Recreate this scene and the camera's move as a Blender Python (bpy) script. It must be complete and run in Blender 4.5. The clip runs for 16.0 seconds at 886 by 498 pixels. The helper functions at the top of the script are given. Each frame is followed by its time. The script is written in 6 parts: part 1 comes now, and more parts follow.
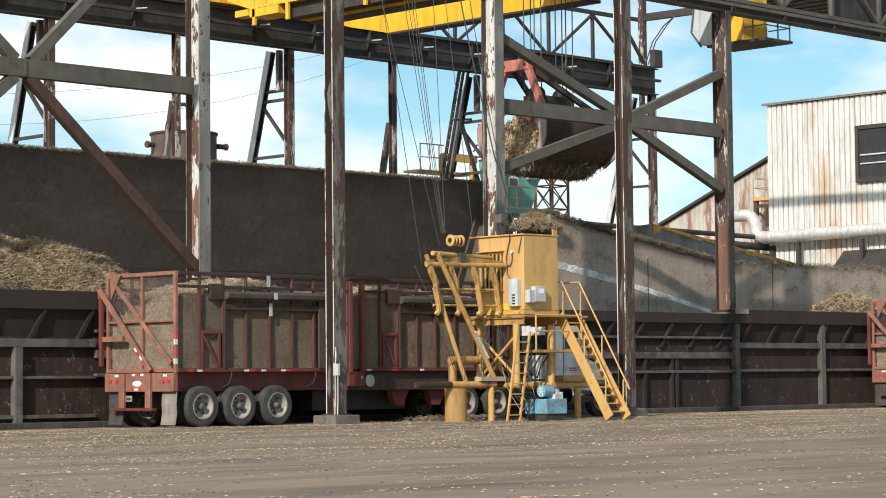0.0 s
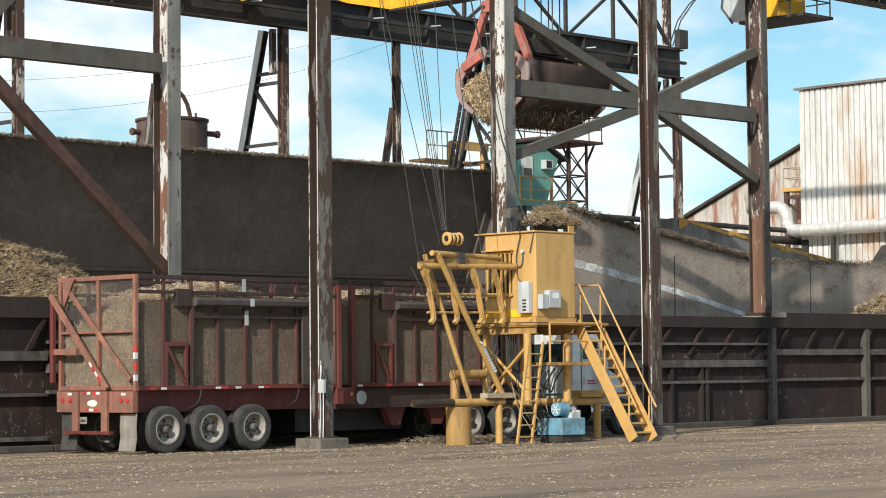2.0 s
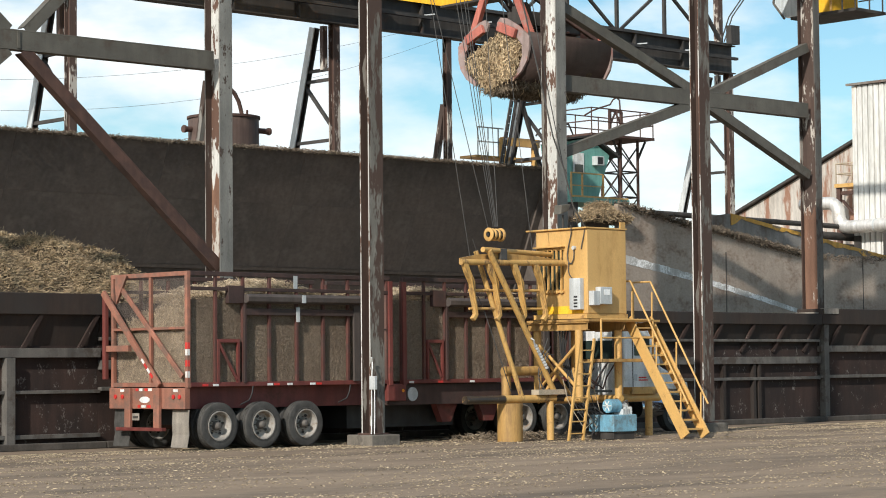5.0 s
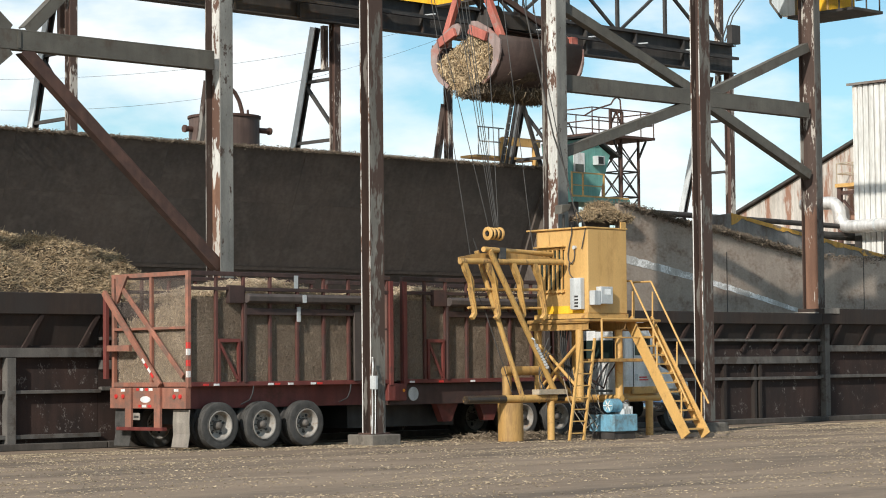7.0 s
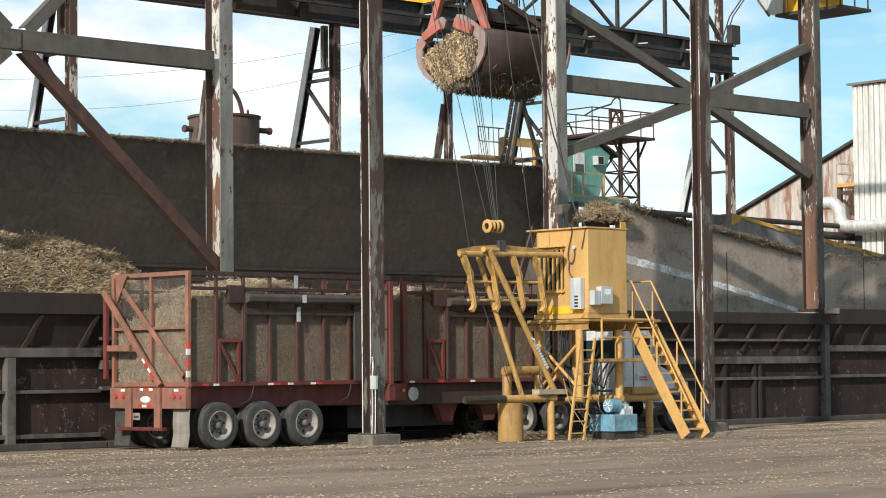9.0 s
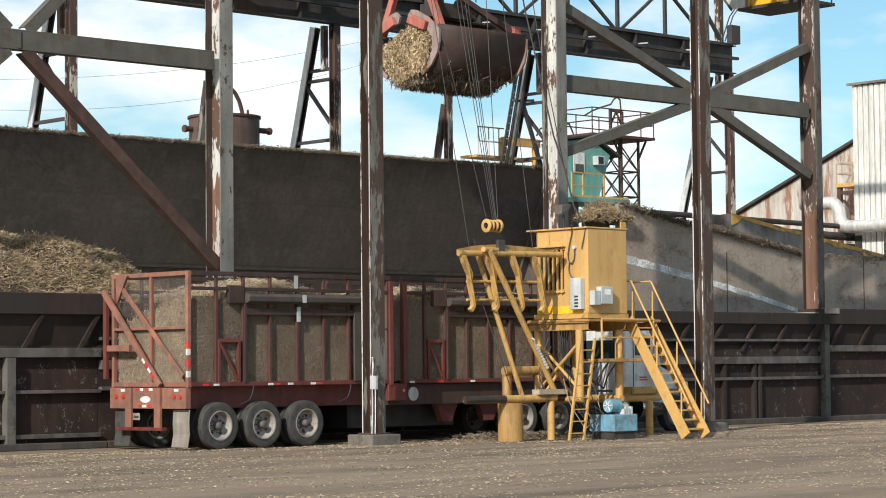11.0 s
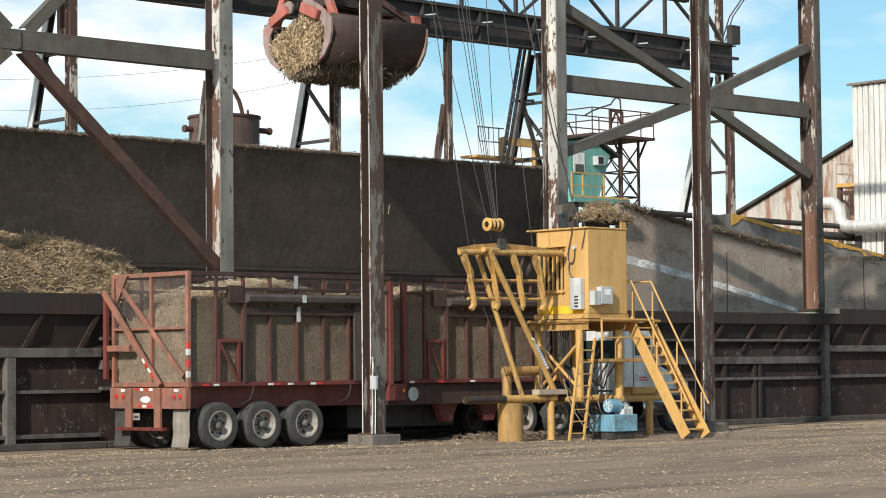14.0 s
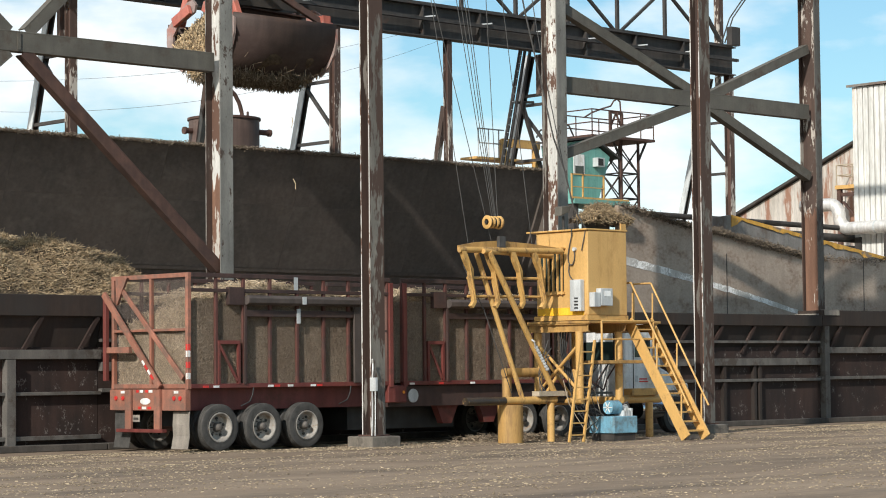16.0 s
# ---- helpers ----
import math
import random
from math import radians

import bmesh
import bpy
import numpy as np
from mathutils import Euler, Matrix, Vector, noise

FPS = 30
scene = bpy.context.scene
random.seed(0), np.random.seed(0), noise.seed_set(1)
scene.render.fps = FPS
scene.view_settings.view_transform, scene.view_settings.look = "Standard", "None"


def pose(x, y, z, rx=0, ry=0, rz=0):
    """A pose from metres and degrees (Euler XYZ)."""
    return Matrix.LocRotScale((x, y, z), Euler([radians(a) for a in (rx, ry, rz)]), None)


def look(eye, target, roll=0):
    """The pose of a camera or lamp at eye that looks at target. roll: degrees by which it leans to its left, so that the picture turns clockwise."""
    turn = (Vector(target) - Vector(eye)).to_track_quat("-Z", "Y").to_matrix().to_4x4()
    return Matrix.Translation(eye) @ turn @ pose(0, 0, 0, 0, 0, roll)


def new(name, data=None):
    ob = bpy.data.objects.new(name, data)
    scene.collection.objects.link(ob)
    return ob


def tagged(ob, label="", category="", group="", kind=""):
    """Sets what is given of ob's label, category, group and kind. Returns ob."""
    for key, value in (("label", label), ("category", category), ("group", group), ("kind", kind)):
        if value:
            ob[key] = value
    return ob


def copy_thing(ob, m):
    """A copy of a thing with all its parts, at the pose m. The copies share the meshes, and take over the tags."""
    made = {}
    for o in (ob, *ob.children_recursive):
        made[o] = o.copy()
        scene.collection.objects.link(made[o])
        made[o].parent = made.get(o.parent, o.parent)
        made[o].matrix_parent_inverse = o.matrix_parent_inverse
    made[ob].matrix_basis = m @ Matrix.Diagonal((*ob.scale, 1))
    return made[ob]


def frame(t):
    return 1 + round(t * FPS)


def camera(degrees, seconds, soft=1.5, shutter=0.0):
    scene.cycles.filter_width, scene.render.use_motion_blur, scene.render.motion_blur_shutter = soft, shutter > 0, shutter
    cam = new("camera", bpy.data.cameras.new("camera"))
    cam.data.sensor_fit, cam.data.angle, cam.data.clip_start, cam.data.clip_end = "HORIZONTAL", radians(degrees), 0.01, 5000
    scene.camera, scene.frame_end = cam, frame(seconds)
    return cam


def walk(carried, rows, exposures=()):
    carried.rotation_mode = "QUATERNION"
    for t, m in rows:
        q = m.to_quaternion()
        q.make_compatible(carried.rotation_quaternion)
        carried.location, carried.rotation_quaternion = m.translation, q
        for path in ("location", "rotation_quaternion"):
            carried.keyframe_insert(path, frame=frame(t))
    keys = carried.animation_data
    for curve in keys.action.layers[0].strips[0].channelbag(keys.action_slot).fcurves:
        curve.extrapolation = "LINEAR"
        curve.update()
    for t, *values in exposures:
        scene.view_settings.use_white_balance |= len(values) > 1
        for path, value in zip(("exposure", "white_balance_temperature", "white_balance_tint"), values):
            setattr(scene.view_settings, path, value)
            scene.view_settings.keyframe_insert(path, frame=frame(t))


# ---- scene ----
cam = camera(22.18, 16.0, soft=1.0)
PATH = [
    (0.0, pose(-5.62, -5.04, 1.12, 93.351, 0.539, -44.763)),
    (0.5, pose(-5.52, -4.93, 1.14, 93.396, 0.593, -44.757)),
    (1.0, pose(-1.60, -1.37, 1.55, 93.252, 0.575, -44.472)),
    (1.5, pose(-0.06, -0.06, 1.74, 93.160, 0.560, -44.290)),
    (2.0, pose(0, 0, 1.78, 93.102, 0.544, -44.285)),
    (2.5, pose(0, 0, 1.78, 93.053, 0.450, -44.300)),
    (3.5, pose(0, 0, 1.78, 93.063, 0.450, -44.298)),
    (4.0, pose(0, 0, 1.78, 93.040, 0.540, -43.786)),
    (4.2, pose(0, 0, 1.78, 93.040, 0.540, -43.590)),
    (4.7, pose(0, 0, 1.78, 93.035, 0.540, -43.110)),
    (5.2, pose(0, 0, 1.78, 93.025, 0.540, -42.972)),
    (8.0, pose(0, 0, 1.78, 93.020, 0.539, -42.972)),
    (15.0, pose(0, 0, 1.78, 93.024, 0.539, -42.972)),
    (15.6, pose(0, 0, 1.78, 93.030, 0.539, -42.974)),
    (16.0, pose(0, 0, 1.78, 93.066, 0.546, -42.974)),
]
walk(cam, PATH)

# ---- light ----
SUN_DIR = Vector((-0.70, -0.28, 0.46)).normalized()
world = bpy.data.worlds.new("sky")
scene.world = world
world.use_nodes = True
wn, wl = world.node_tree.nodes, world.node_tree.links
bg = wn["Background"]
sky = wn.new("ShaderNodeTexSky")
sky.sky_type = "NISHITA"
sky.sun_disc = False
sky.sun_elevation = math.asin(SUN_DIR.z)
sky.sun_rotation = math.atan2(SUN_DIR.x, SUN_DIR.y)
sky.dust_density = 0.6
tc = wn.new("ShaderNodeTexCoord")
mp = wn.new("ShaderNodeMapping")
mp.inputs["Scale"].default_value = (1.0, 1.0, 2.4)
mp.inputs["Location"].default_value = (0.2, 0.55, 0.12)
cl = wn.new("ShaderNodeTexNoise")
cl.inputs["Scale"].default_value = 9.5
cl.inputs["Detail"].default_value = 9
cl.inputs["Roughness"].default_value = 0.52
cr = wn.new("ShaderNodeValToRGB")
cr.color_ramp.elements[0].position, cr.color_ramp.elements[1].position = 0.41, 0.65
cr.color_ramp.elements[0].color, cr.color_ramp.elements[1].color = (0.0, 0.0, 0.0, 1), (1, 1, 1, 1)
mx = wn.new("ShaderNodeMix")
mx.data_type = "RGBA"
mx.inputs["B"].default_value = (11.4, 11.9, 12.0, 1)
wl.new(tc.outputs["Generated"], mp.inputs["Vector"])
wl.new(mp.outputs["Vector"], cl.inputs["Vector"])
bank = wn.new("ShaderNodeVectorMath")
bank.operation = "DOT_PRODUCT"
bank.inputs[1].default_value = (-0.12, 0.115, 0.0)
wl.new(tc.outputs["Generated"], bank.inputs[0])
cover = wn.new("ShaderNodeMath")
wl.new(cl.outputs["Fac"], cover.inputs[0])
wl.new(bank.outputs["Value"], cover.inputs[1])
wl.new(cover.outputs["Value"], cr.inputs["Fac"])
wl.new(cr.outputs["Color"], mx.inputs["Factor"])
tint = wn.new("ShaderNodeMix")
tint.data_type, tint.blend_type = "RGBA", "MULTIPLY"
tint.inputs["Factor"].default_value = 1.0
tint.inputs["B"].default_value = (0.98, 1.30, 1.36, 1)
wl.new(sky.outputs["Color"], tint.inputs["A"])
wl.new(tint.outputs["Result"], mx.inputs["A"])
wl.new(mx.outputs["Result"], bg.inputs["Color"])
bg.inputs["Strength"].default_value = 0.092
sun = new("sun", bpy.data.lights.new("sun", "SUN"))
sun.data.energy, sun.data.angle, sun.data.color = 4.45, radians(0.8), (1.0, 0.95, 0.87)
sun.matrix_world = look(SUN_DIR * 80, (0, 0, 0))
scene.view_settings.exposure = 0.0


# ---- materials ----
def surface(name, a, b, scale=3.0, rough=0.7, metal=0.0, c=None, cscale=1.2, cmin=0.55, cmax=0.62,
            fine=40.0, bump=0.15, stretch=(1, 1, 1), island=0.0, rust_rough=0.9, streak=0.22, ragged=0.16):
    """Two tones mixed by a coarse noise, grain by a fine one, and patches of a third tone c."""
    m = bpy.data.materials.new(name)
    m.use_nodes = True
    n, l = m.node_tree.nodes, m.node_tree.links
    p = n["Principled BSDF"]
    co = n.new("ShaderNodeTexCoord")
    mpn = n.new("ShaderNodeMapping")
    mpn.inputs["Scale"].default_value = stretch
    info = n.new("ShaderNodeObjectInfo")
    add = n.new("ShaderNodeVectorMath")
    add.operation = "MULTIPLY_ADD"
    add.inputs[1].default_value = (37, 17, 23)
    l.new(info.outputs["Random"], add.inputs[0])
    l.new(co.outputs["Object"], add.inputs[2])
    l.new(add.outputs["Vector"], mpn.inputs["Vector"])
    n1 = n.new("ShaderNodeTexNoise")
    n1.inputs["Scale"].default_value, n1.inputs["Detail"].default_value = scale, 6
    n2 = n.new("ShaderNodeTexNoise")
    n2.inputs["Scale"].default_value, n2.inputs["Detail"].default_value = fine, 4
    l.new(mpn.outputs["Vector"], n1.inputs["Vector"])
    l.new(mpn.outputs["Vector"], n2.inputs["Vector"])
    r1 = n.new("ShaderNodeMapRange")
    r1.inputs["From Min"].default_value, r1.inputs["From Max"].default_value = 0.33, 0.67
    l.new(n1.outputs["Fac"], r1.inputs["Value"])
    mix = n.new("ShaderNodeMix")
    mix.data_type = "RGBA"
    mix.inputs["A"].default_value, mix.inputs["B"].default_value = (*a, 1), (*b, 1)
    l.new(r1.outputs["Result"], mix.inputs["Factor"])
    out = mix.outputs["Result"]
    if island:
        geo = n.new("ShaderNodeNewGeometry")
        hs = n.new("ShaderNodeMapRange")
        hs.inputs["To Min"].default_value, hs.inputs["To Max"].default_value = 1 - island, 1 + island
        l.new(geo.outputs["Random Per Island"], hs.inputs["Value"])
        mu = n.new("ShaderNodeVectorMath")
        mu.operation = "SCALE"
        l.new(out, mu.inputs[0])
        l.new(hs.outputs["Result"], mu.inputs["Scale"])
        out = mu.outputs["Vector"]
    grain = n.new("ShaderNodeMapRange")
    grain.inputs["To Min"].default_value, grain.inputs["To Max"].default_value = 0.72, 1.28
    l.new(n2.outputs["Fac"], grain.inputs["Value"])
    g = n.new("ShaderNodeVectorMath")
    g.operation = "SCALE"
    l.new(out, g.inputs[0])
    l.new(grain.outputs["Result"], g.inputs["Scale"])
    out = g.outputs["Vector"]
    if streak and not island:
        ms = n.new("ShaderNodeMapping")
        ms.inputs["Scale"].default_value = (5.0, 5.0, 0.45)
        l.new(add.outputs["Vector"], ms.inputs["Vector"])
        n5 = n.new("ShaderNodeTexNoise")
        n5.inputs["Scale"].default_value, n5.inputs["Detail"].default_value = 1.0, 5
        l.new(ms.outputs["Vector"], n5.inputs["Vector"])
        rs = n.new("ShaderNodeMapRange")
        rs.inputs["From Min"].default_value, rs.inputs["From Max"].default_value = 0.3, 0.7
        rs.inputs["To Min"].default_value, rs.inputs["To Max"].default_value = 1 - streak, 1 + streak
        l.new(n5.outputs["Fac"], rs.inputs["Value"])
        gs = n.new("ShaderNodeVectorMath")
        gs.operation = "SCALE"
        l.new(out, gs.inputs[0])
        l.new(rs.outputs["Result"], gs.inputs["Scale"])
        out = gs.outputs["Vector"]
    rnode = None
    if c:
        n3 = n.new("ShaderNodeTexNoise")
        n3.inputs["Scale"].default_value, n3.inputs["Detail"].default_value = cscale, 8
        n3.inputs["Roughness"].default_value = 0.65
        l.new(mpn.outputs["Vector"], n3.inputs["Vector"])
        r3 = n.new("ShaderNodeMapRange")
        r3.inputs["From Min"].default_value, r3.inputs["From Max"].default_value = cmin, cmax
        n4 = n.new("ShaderNodeTexNoise")
        n4.inputs["Scale"].default_value, n4.inputs["Detail"].default_value = cscale * 7, 5
        l.new(mpn.outputs["Vector"], n4.inputs["Vector"])
        ra = n.new("ShaderNodeMath")
        ra.operation = "MULTIPLY_ADD"
        ra.inputs[1].default_value = ragged
        l.new(n4.outputs["Fac"], ra.inputs[0])
        l.new(n3.outputs["Fac"], ra.inputs[2])
        rb = n.new("ShaderNodeMath")
        rb.operation = "SUBTRACT"
        rb.inputs[1].default_value = ragged * 0.5
        l.new(ra.outputs["Value"], rb.inputs[0])
        l.new(rb.outputs["Value"], r3.inputs["Value"])
        mc = n.new("ShaderNodeMix")
        mc.data_type = "RGBA"
        l.new(r3.outputs["Result"], mc.inputs["Factor"])
        l.new(out, mc.inputs["A"])
        mc.inputs["B"].default_value = (*c, 1)
        out = mc.outputs["Result"]
        rnode = n.new("ShaderNodeMapRange")
        rnode.inputs["To Min"].default_value, rnode.inputs["To Max"].default_value = rough, rust_rough
        l.new(r3.outputs["Result"], rnode.inputs["Value"])
        l.new(rnode.outputs["Result"], p.inputs["Roughness"])
    l.new(out, p.inputs["Base Color"])
    if not rnode:
        p.inputs["Roughness"].default_value = rough
    p.inputs["Metallic"].default_value = metal
    if bump:
        bp = n.new("ShaderNodeBump")
        bp.inputs["Strength"].default_value, bp.inputs["Distance"].default_value = bump, 0.02
        l.new(n2.outputs["Fac"], bp.inputs["Height"])
        l.new(bp.outputs["Normal"], p.inputs["Normal"])
    return m


M = {}
M["soil"] = surface("yard_soil", (0.198, 0.143, 0.096), (0.266, 0.197, 0.134), 0.6, 0.95, fine=20, bump=0.8, stretch=(0.35, 1.3, 1), streak=0,
                    c=(0.112, 0.082, 0.056), cscale=0.5, cmin=0.46, cmax=0.68)
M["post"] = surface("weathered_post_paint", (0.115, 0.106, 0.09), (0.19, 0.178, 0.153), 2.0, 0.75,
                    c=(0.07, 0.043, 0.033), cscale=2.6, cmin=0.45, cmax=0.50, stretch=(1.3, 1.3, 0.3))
# rust for webs and far flanges, darkened to hold the shade inside the section
M["post_web"] = surface("shaded_rusty_recess", (0.045, 0.028, 0.022), (0.075, 0.043, 0.032), 2.0, 0.8,
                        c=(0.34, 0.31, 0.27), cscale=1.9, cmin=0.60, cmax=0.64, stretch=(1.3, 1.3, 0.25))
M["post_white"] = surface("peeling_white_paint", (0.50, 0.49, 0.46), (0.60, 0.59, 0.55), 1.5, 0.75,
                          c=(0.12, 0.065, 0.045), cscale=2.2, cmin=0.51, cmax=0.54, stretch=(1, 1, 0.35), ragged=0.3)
# near flange paint, greyed for the face turned from the sun, with dark spots
M["post_grey"] = surface("shaded_grey_paint", (0.15, 0.146, 0.132), (0.23, 0.225, 0.203), 1.5, 0.75,
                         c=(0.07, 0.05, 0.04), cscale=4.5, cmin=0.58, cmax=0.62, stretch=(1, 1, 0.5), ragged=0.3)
M["post_dark"] = surface("dark_weathered_post", (0.085, 0.08, 0.072), (0.13, 0.12, 0.105), 2.0, 0.75,
                         c=(0.06, 0.04, 0.032), cscale=2.0, cmin=0.5, cmax=0.58, stretch=(1, 1, 0.4))
M["post_patchy"] = surface("rust_with_white_patches", (0.062, 0.040, 0.032), (0.092, 0.056, 0.043), 2.0, 0.8,
                           c=(0.48, 0.44, 0.39), cscale=1.9, cmin=0.54, cmax=0.58, stretch=(1.3, 1.3, 0.32), ragged=0.34)
M["post_rust"] = surface("orange_brown_rust_plate", (0.135, 0.070, 0.045), (0.19, 0.10, 0.064), 2.0, 0.8,
                         c=(0.50, 0.46, 0.41), cscale=1.5, cmin=0.60, cmax=0.63, stretch=(1.2, 1.2, 0.3), ragged=0.34)
M["slope_steel"] = surface("pale_grey_plate", (0.20, 0.19, 0.18), (0.27, 0.255, 0.24), 0.6, 0.6, 0.1,
                           c=(0.15, 0.12, 0.10), cscale=0.8, cmin=0.5, cmax=0.65, fine=14)
M["post_far"] = surface("weathered_far_post", (0.20, 0.185, 0.165), (0.27, 0.255, 0.23), 1.5, 0.75,
                        c=(0.06, 0.04, 0.032), cscale=2.0, cmin=0.46, cmax=0.52, stretch=(1, 1, 0.4))
M["grey_steel"] = surface("grey_painted_steel", (0.088, 0.080, 0.066), (0.125, 0.115, 0.095), 1.5, 0.7,
                          c=(0.08, 0.055, 0.04), cscale=1.6, cmin=0.56, cmax=0.75, streak=0.1)
M["rust_steel"] = surface("rusty_brown_steel", (0.062, 0.034, 0.027), (0.10, 0.052, 0.038), 2.2, 0.8,
                          c=(0.06, 0.035, 0.03), cscale=1.8, cmin=0.52, cmax=0.7)
M["dark_steel"] = surface("dark_runway_steel", (0.030, 0.028, 0.026), (0.056, 0.049, 0.044), 1.5, 0.7,
                          c=(0.10, 0.055, 0.04), cscale=2.0, cmin=0.6, cmax=0.75)
M["wall_steel"] = surface("dark_stained_plate", (0.108, 0.086, 0.073), (0.078, 0.066, 0.058), 0.5, 0.85,
                          c=(0.14, 0.117, 0.10), cscale=1.1, cmin=0.52, cmax=0.78, stretch=(0.6, 1, 0.8), fine=12, streak=0.12, ragged=0.4)
M["wing_steel"] = surface("worn_grey_plate", (0.32, 0.252, 0.20), (0.43, 0.35, 0.285), 0.6, 0.5, 0.1,
                          c=(0.21, 0.14, 0.10), cscale=1.3, cmin=0.5, cmax=0.72, stretch=(0.7, 1, 1.0), fine=16, streak=0.08, ragged=0.4)
# worn metal, with the sun's glare painted in as near-white flecks
M["worn_glare"] = surface("worn_metal_with_glare", (0.42, 0.395, 0.37), (0.56, 0.54, 0.515), 1.2, 0.3, 0.0,
                         c=(0.88, 0.87, 0.85), cscale=2.2, cmin=0.47, cmax=0.58, ragged=0.5)
M["trough"] = surface("trough_plate", (0.024, 0.017, 0.0135), (0.042, 0.027, 0.020), 0.7, 0.9,
                      c=(0.028, 0.023, 0.02), cscale=0.9, cmin=0.45, cmax=0.65, stretch=(1, 1, 0.35), fine=18)
M["trough_scratched"] = surface("scratched_trough_plate", (0.021, 0.0125, 0.010), (0.044, 0.023, 0.017), 0.7, 0.85,
                                c=(0.19, 0.165, 0.15), cscale=2.6, cmin=0.61, cmax=0.74, stretch=(1.6, 1, 1.1), ragged=0.5, fine=18)
M["edge_orange"] = surface("peeling_orange_paint", (0.58, 0.31, 0.05), (0.64, 0.36, 0.07), 1.5, 0.6,
                           c=(0.25, 0.19, 0.14), cscale=2.2, cmin=0.56, cmax=0.6)
M["trough_rail"] = surface("grey_trough_rail", (0.085, 0.078, 0.07), (0.13, 0.118, 0.104), 2.0, 0.75,
                           c=(0.07, 0.055, 0.045), cscale=1.5, cmin=0.52, cmax=0.62)
M["trailer_red"] = surface("faded_red_paint", (0.125, 0.027, 0.022), (0.17, 0.045, 0.036), 1.6, 0.6,
                           c=(0.11, 0.045, 0.035), cscale=1.8, cmin=0.55, cmax=0.68)
# faded red made paler, so the tail's sunlight sits in the colour
M["trailer_salmon"] = surface("sunlit_faded_red", (0.32, 0.135, 0.09), (0.26, 0.105, 0.068), 1.8, 0.7,
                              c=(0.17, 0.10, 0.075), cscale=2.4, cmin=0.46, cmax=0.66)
# darkened red: shade on the long side is in the colour; also grab arms
M["trailer_dark"] = surface("shaded_grimy_dark_red", (0.042, 0.024, 0.021), (0.066, 0.036, 0.030), 1.6, 0.65,
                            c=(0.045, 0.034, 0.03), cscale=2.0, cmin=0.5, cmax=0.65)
# side posts: red darkened for the shaded long side
M["trailer_post"] = surface("shaded_grimy_red_post", (0.080, 0.029, 0.023), (0.120, 0.046, 0.036), 1.6, 0.65,
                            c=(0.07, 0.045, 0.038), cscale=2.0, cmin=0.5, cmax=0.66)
M["faded_pink"] = surface("faded_pink_plate", (0.25, 0.135, 0.105), (0.33, 0.19, 0.15), 1.2, 0.7,
                          c=(0.17, 0.10, 0.08), cscale=1.5, cmin=0.5, cmax=0.7)
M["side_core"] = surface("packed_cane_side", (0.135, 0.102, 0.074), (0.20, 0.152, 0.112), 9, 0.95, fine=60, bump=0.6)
M["tube"] = surface("dusty_tube", (0.055, 0.043, 0.038), (0.085, 0.068, 0.06), 2.0, 0.7)
# side stalks: shade and the mesh's grey veil are put into the colour
M["side_cane"] = surface("shaded_mesh_cane", (0.185, 0.138, 0.098), (0.25, 0.193, 0.14), 1.2, 0.95, island=0.2, bump=0.1)
M["tyre"] = surface("dusty_rubber", (0.042, 0.040, 0.037), (0.072, 0.068, 0.062), 6, 0.85)
M["rim"] = surface("dusty_rim", (0.25, 0.228, 0.20), (0.32, 0.295, 0.262), 6, 0.6,
                   c=(0.24, 0.18, 0.13), cscale=7, cmin=0.55, cmax=0.65)
M["hub"] = surface("grimy_hub", (0.085, 0.074, 0.064), (0.12, 0.105, 0.092), 6, 0.7)
M["wire"] = surface("dull_mesh_wire", (0.20, 0.165, 0.14), (0.26, 0.21, 0.18), 3, 0.7, bump=0)
M["black"] = surface("black_plastic", (0.02, 0.02, 0.02), (0.03, 0.03, 0.03), 4, 0.6)
M["yellow"] = surface("ochre_yellow_paint", (0.54, 0.318, 0.102), (0.61, 0.365, 0.122), 1.3, 0.5,
                      c=(0.30, 0.16, 0.06), cscale=3.2, cmin=0.58, cmax=0.74, fine=50, bump=0.06, streak=0.07, ragged=0.35)
M["cabin_yellow"] = surface("streaked_ochre_paint", (0.55, 0.328, 0.112), (0.62, 0.376, 0.134), 1.0, 0.5,
                            c=(0.40, 0.23, 0.075), cscale=1.6, cmin=0.52, cmax=0.85, fine=50, bump=0.03, stretch=(1.4, 1.4, 0.5), streak=0.05, ragged=0.3)
M["dirty_yellow"] = surface("grimy_ochre_paint", (0.50, 0.295, 0.09), (0.56, 0.335, 0.11), 1.3, 0.6,
                            c=(0.16, 0.095, 0.05), cscale=2.8, cmin=0.53, cmax=0.72, fine=40, bump=0.1, stretch=(1.5, 1.5, 0.5), streak=0.1, ragged=0.35)
# stained paint; on the stand's rear leg its dark tone stands for shadow
M["grimy_shade_yellow"] = surface("stained_shaded_ochre", (0.36, 0.21, 0.07), (0.46, 0.27, 0.085), 1.6, 0.6,
                            c=(0.15, 0.085, 0.042), cscale=2.0, cmin=0.5, cmax=0.72, stretch=(1.5, 1.5, 0.25), streak=0.15)
M["greasy"] = surface("greasy_pipe_paint", (0.025, 0.02, 0.016), (0.05, 0.037, 0.026), 3, 0.35,
                      c=(0.34, 0.20, 0.07), cscale=2.6, cmin=0.58, cmax=0.64)
M["bright_yellow"] = surface("bright_yellow_paint", (0.76, 0.42, 0.024), (0.83, 0.48, 0.04), 1.0, 0.45,
                             c=(0.35, 0.2, 0.04), cscale=1.5, cmin=0.64, cmax=0.74, bump=0.04)
